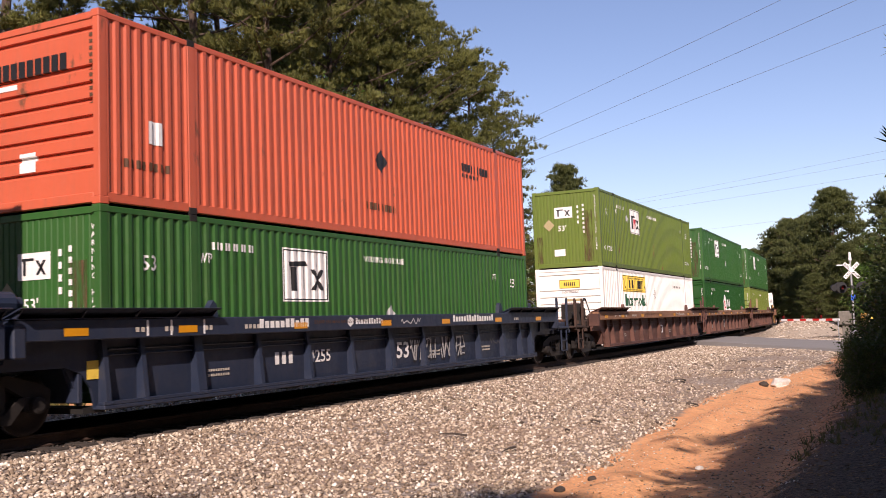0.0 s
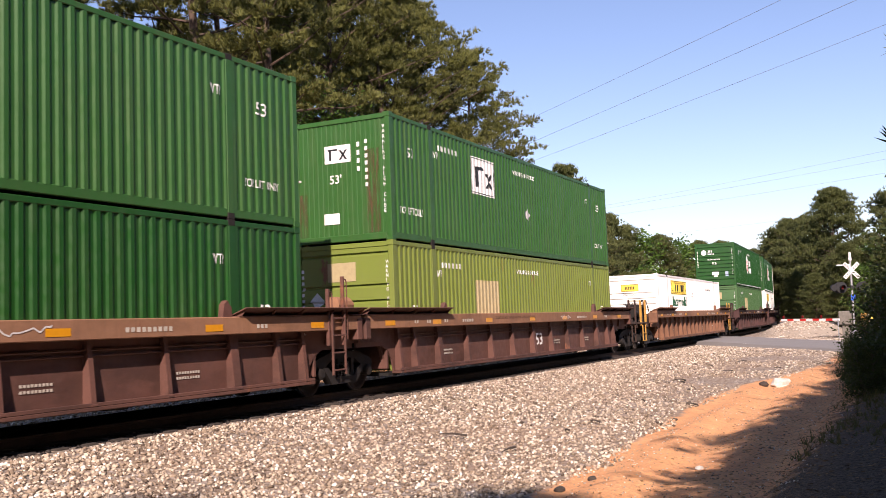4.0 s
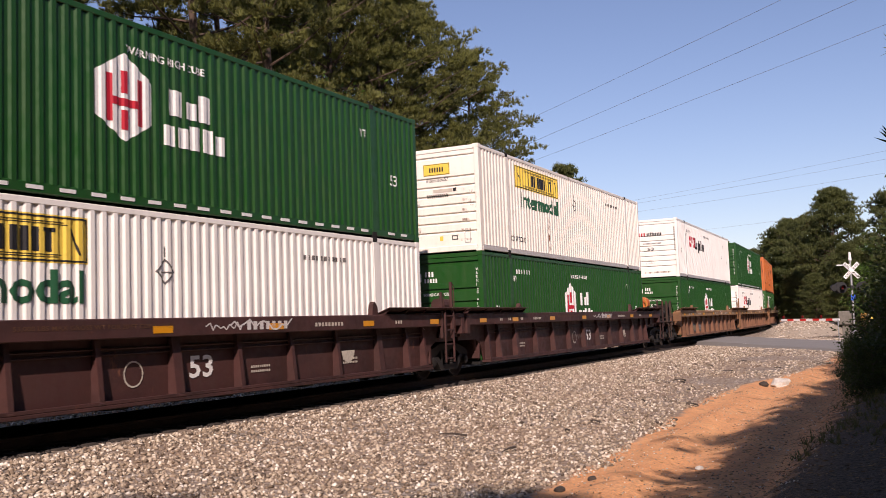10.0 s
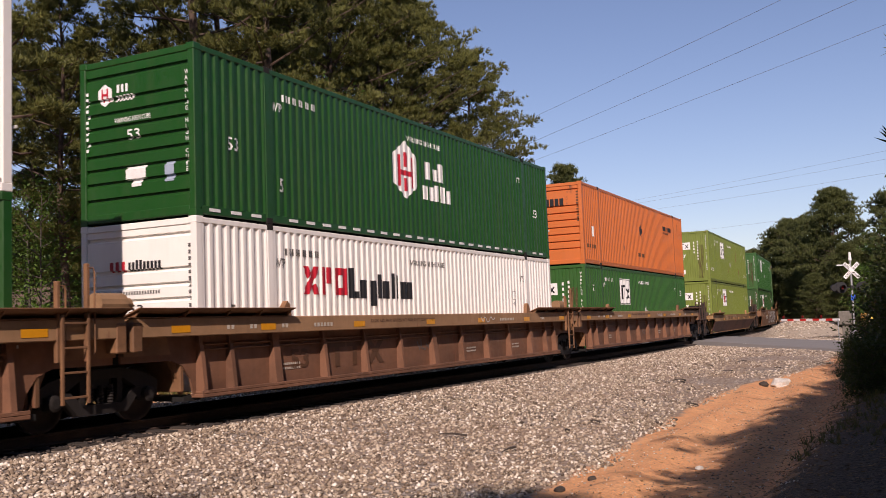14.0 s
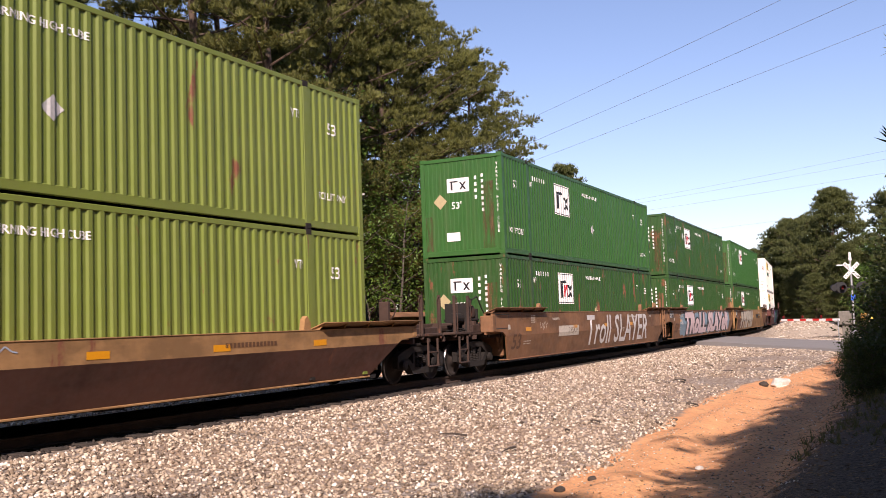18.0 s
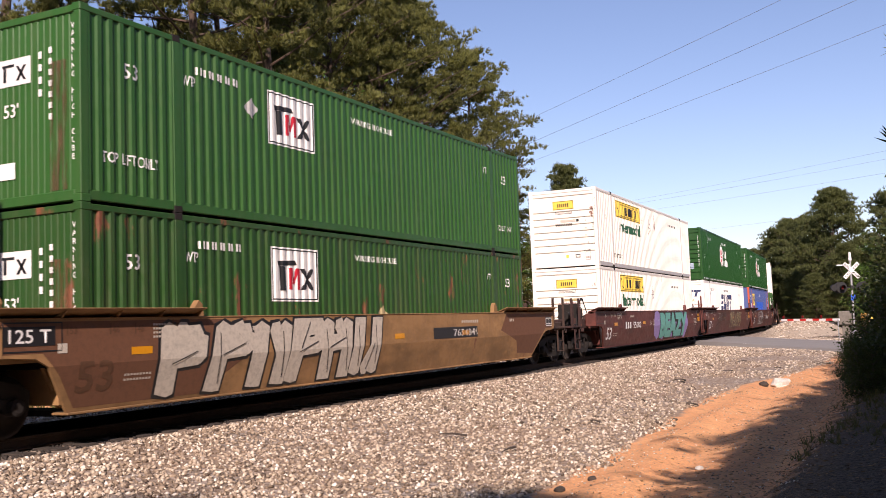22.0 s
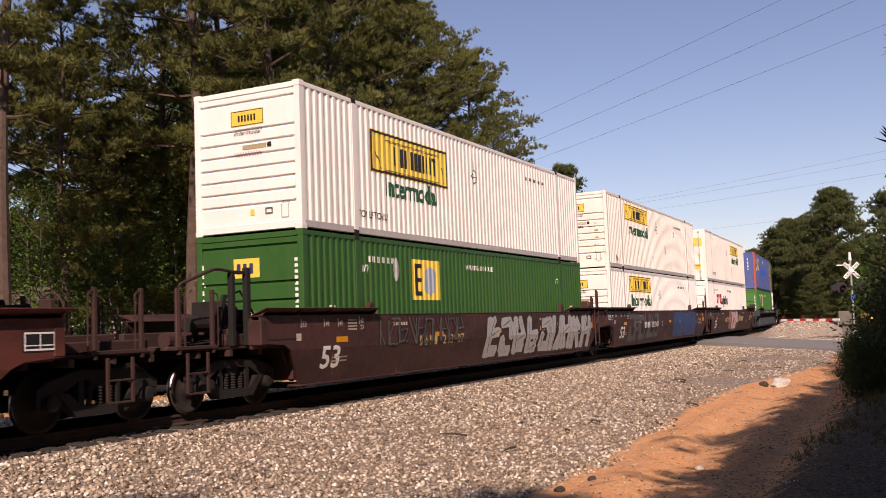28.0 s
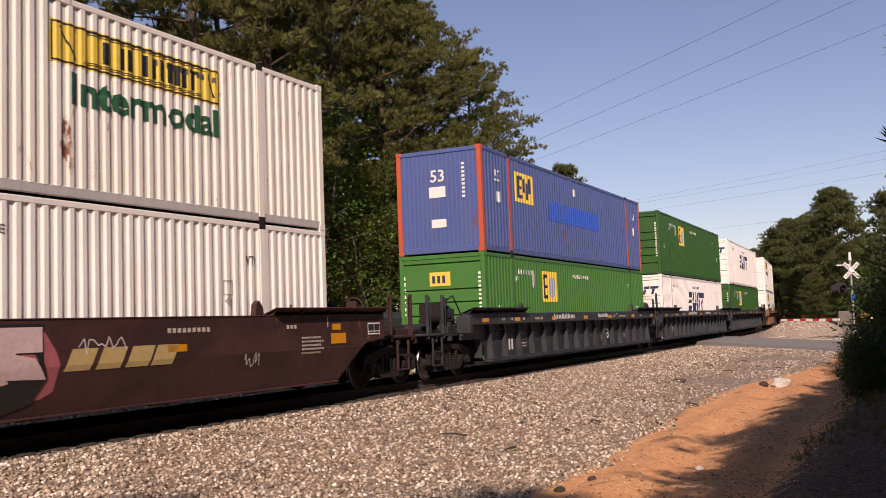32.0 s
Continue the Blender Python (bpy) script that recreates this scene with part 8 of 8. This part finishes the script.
# ---------------------------------------------------------------- overhead lines
def sight(px, py, r):
    """A place at distance r along the line of sight through a point of the picture, in thousandths of its width from the centre."""
    right = Vector((math.sin(YAW), -math.cos(YAW), 0))
    fwd = (AIM - EYE).normalized()
    up = right.cross(fwd)
    c, s = math.cos(radians(ROLL)), math.sin(radians(ROLL))
    rr, uu = c * right + s * up, -s * right + c * up
    d = (fwd + rr * px + uu * py).normalized()
    return EYE + d * r


F_ = 1713.0
for x0, y0, r0, x1, y1, r1, sag in ((700, 315, 90, 1460, -45, 42, 0.3), (700, 350, 90, 1600, -45, 42, 0.3), (700, 372, 90, 1640, 8, 46, 0.3),
                                    (1000, 372, 130, 1640, 246, 90, 0.5), (1000, 376, 130, 1640, 262, 90, 0.5), (1000, 388, 130, 1640, 288, 88, 0.5), (1120, 418, 150, 1640, 352, 110, 0.4)):
    a, b_ = sight((x0 - 784) / F_, (441 - y0) / F_, r0), sight((x1 - 784) / F_, (441 - y1) / F_, r1)
    pts = []
    for i in range(17):
        f = i / 16
        p = a.lerp(b_, -0.25 + 1.5 * f)
        p.z -= sag * (1 - (2 * f - 1) ** 2)
        pts.append(p)
    ob = thing("power_line", "thin overhead power line cable", "cable", "overhead lines")
    part("wire", Build().tube(pts, 0.009, 5), ob, "", None, CABLE)

# ---------------------------------------------------------------- a building far behind the trees
bxx, byy = toward(49.8, 66)
house = thing("building", "low pale stucco building seen through the trees", "building", m=pose(bxx, byy, at_ground(bxx, byy), 0, 0, -38))
part("wall", Build().box(-9, 9, -4, 4, -0.5, 3.6, 0.02), house, "pale stucco wall", None, BRICK_WALL)
part("roof", Build().prism([(-9.5, 3.55), (9.5, 3.55), (9.5, 3.75), (0, 4.7), (-9.5, 3.75)], -4.5, 4.5), house, "brown sheet roof", None, ROOF_DARK)
for i in range(4):
    w = part("window", Build().box(-7.5 + i * 4.4, -6.0 + i * 4.4, -4.06, -3.98, 1.1, 2.4, 0.01), house, "", None, SIGN_WHITE)
    part("pane", Build().box(-7.4 + i * 4.4, -6.1 + i * 4.4, -4.08, -4.062, 1.2, 2.3), w, "", None, WINDOW_DARK)

# ---------------------------------------------------------------- small things on the ground
lump_rng = random.Random(4)


def lump(name, label, x, y, sx, sy, sz, mat, seed):
    r = random.Random(seed)
    bm = bmesh.new()
    bmesh.ops.create_icosphere(bm, subdivisions=2, radius=1)
    for v in bm.verts:
        k = 1 + r.uniform(-0.16, 0.16)
        v.co = (v.co.x * sx * k, v.co.y * sy * k, max(-0.4, v.co.z) * sz * k)
    me = bpy.data.meshes.new(name)
    bm.to_mesh(me)
    bm.free()
    me.materials.append(mat)
    return tagged(new(name, me), label, name.replace("_", " "))


for x, y, s, mat, seed in ((27.2, -7.95, 0.26, CLAY_ROCK, 1), (27.9, -8.0, 0.15, CLAY_ROCK, 2), (26.7, -7.62, 0.13, TWIG, 6), (13.4, -8.9, 0.06, CLAY_ROCK, 3), (11.2, -7.7, 0.07, TWIG, 4), (12.0, -7.85, 0.06, TWIG, 5)):
    ob = lump("rock", "pale lump of rock on the clay" if mat is CLAY_ROCK else "dark clod on the clay", x, y, s * 1.3, s, s * 0.7, mat, seed)
    ob.location = (x, y, at_ground(x, y) + s * 0.2)
for i in range(13):
    x = lump_rng.uniform(12, 36)
    y = lump_rng.uniform(-7.4, -4.6) if i > 3 else -6.0
    ln, a = lump_rng.uniform(0.10, 0.26), lump_rng.uniform(0, 3.14)
    ob = thing("stick", "dark weathered splinter of sleeper timber on the ballast", "stick", "sticks on the ballast", m=pose(x, y, at_ground(x, y) + 0.05, 0, lump_rng.uniform(-8, 8), math.degrees(a)))
    part("splinter", Build().tube([(-ln, 0, 0), (0, 0.02, 0.02), (ln, 0, 0)], 0.022, 5, 0.01), ob, "", None, TWIG)

# grass and weeds on the shaded bank and along the clay
gr = np.random.RandomState(8)
gn = 1500
gxx = 6 + 34 * gr.uniform(0, 1, gn) ** 1.2
gyy = np.where(gr.uniform(0, 1, gn) < 0.8, gr.uniform(-12.5, -10.6, gn), gr.uniform(-10.8, -10.2, gn)) + 0.2 * np.sin(gxx)
keep = wave(gxx, gyy, 1.1, 31) > -0.05
gxx, gyy = gxx[keep], gyy[keep]
v, f = fans(np.stack([gxx, gyy, land(gxx, gyy)], -1), np.tile((0.15, 0, 1.5), (len(gxx), 1)), gr.uniform(0.06, 0.2, len(gxx)), 7, 0.006, gr)
tagged(new("grass", tri_mesh("grass", v, f, GRASS)), "sparse dry grass on the shaded bank", "grass", kind="stuff")
gn = 2600
gxx, goff = 4 + 60 * gr.uniform(0, 1, gn), gr.uniform(5.0, 11, gn)
gyy = goff + np.interp(gxx, GX[:420], GY[:420])
v, f = fans(np.stack([gxx, gyy, land(gxx, gyy)], -1), np.tile((0, 0, 1.3), (gn, 1)), gr.uniform(0.15, 0.5, gn), 8, 0.012, gr)
tagged(new("grass", tri_mesh("grass_far", v, f, GRASS)), "rough grass between the track and the trees", "grass", kind="stuff")


# ---------------------------------------------------------------- what moves
LATE = ((0, 0.05), (3, -0.06), (6, -0.26), (8, -0.36), (10.7, -0.25), (13, -0.17), (16, -0.05), (19, 0.0), (22, 0.1), (23.5, 0.2), (26, 0.12), (28, 0.08), (29.5, -0.15), (31, -0.43), (32, -0.64))


def rolled(t):
    """How far along the line a car that stands at s at 16 seconds has moved at t."""
    u = (t - 16) / 16
    return -16 * (13.7237 * u - 0.0328 * u * u - 0.0285 * u ** 3) + float(np.interp(t, [a for a, _ in LATE], [b for _, b in LATE]))


def motions():
    times = [i * 0.5 for i in range(65)]
    gone = [rolled(t) for t in times]
    rise = (0.0, FLOOR_Z, FLOOR_Z + CH)
    for car, lower, upper, s0 in CONSIST:
        rows = []
        for t, g in zip(times, gone):
            a, b = s0 + g + TRUCK_F, s0 + g + CL + 1.83
            rows.append((t, along_chord(a, b) @ Matrix.Translation((-TRUCK_F, 0, 0))))
        for ob, z in zip((car, lower, upper), rise):
            if ob is not None:
                up = Matrix.Translation((0, 0, z))
                walk(ob, [(t, m @ up) for t, m in rows])
    # wheels turn while they pass through the near part of the line
    step = 1 / 30
    for w, sx, s0 in WHEELS:
        inside = [i for i in range(961) if -14 < s0 + rolled(i * step) < 34]
        rest = pose(sx, 0, 0.42)
        if not inside:
            walk(w, [(0, rest), (32, rest)])
            continue
        i0, i1 = inside[0], inside[-1]
        rows = [] if i0 == 0 else [(0, rest)]
        start = rolled(i0 * step)
        for i in range(i0, i1 + 1):
            turn = -(start - rolled(i * step)) / 0.42
            rows.append((i * step, rest @ Matrix.Rotation(turn, 4, "Y")))
        if i1 < 960:
            rows.append((32, rows[-1][1]))
        walk(w, rows)


motions()
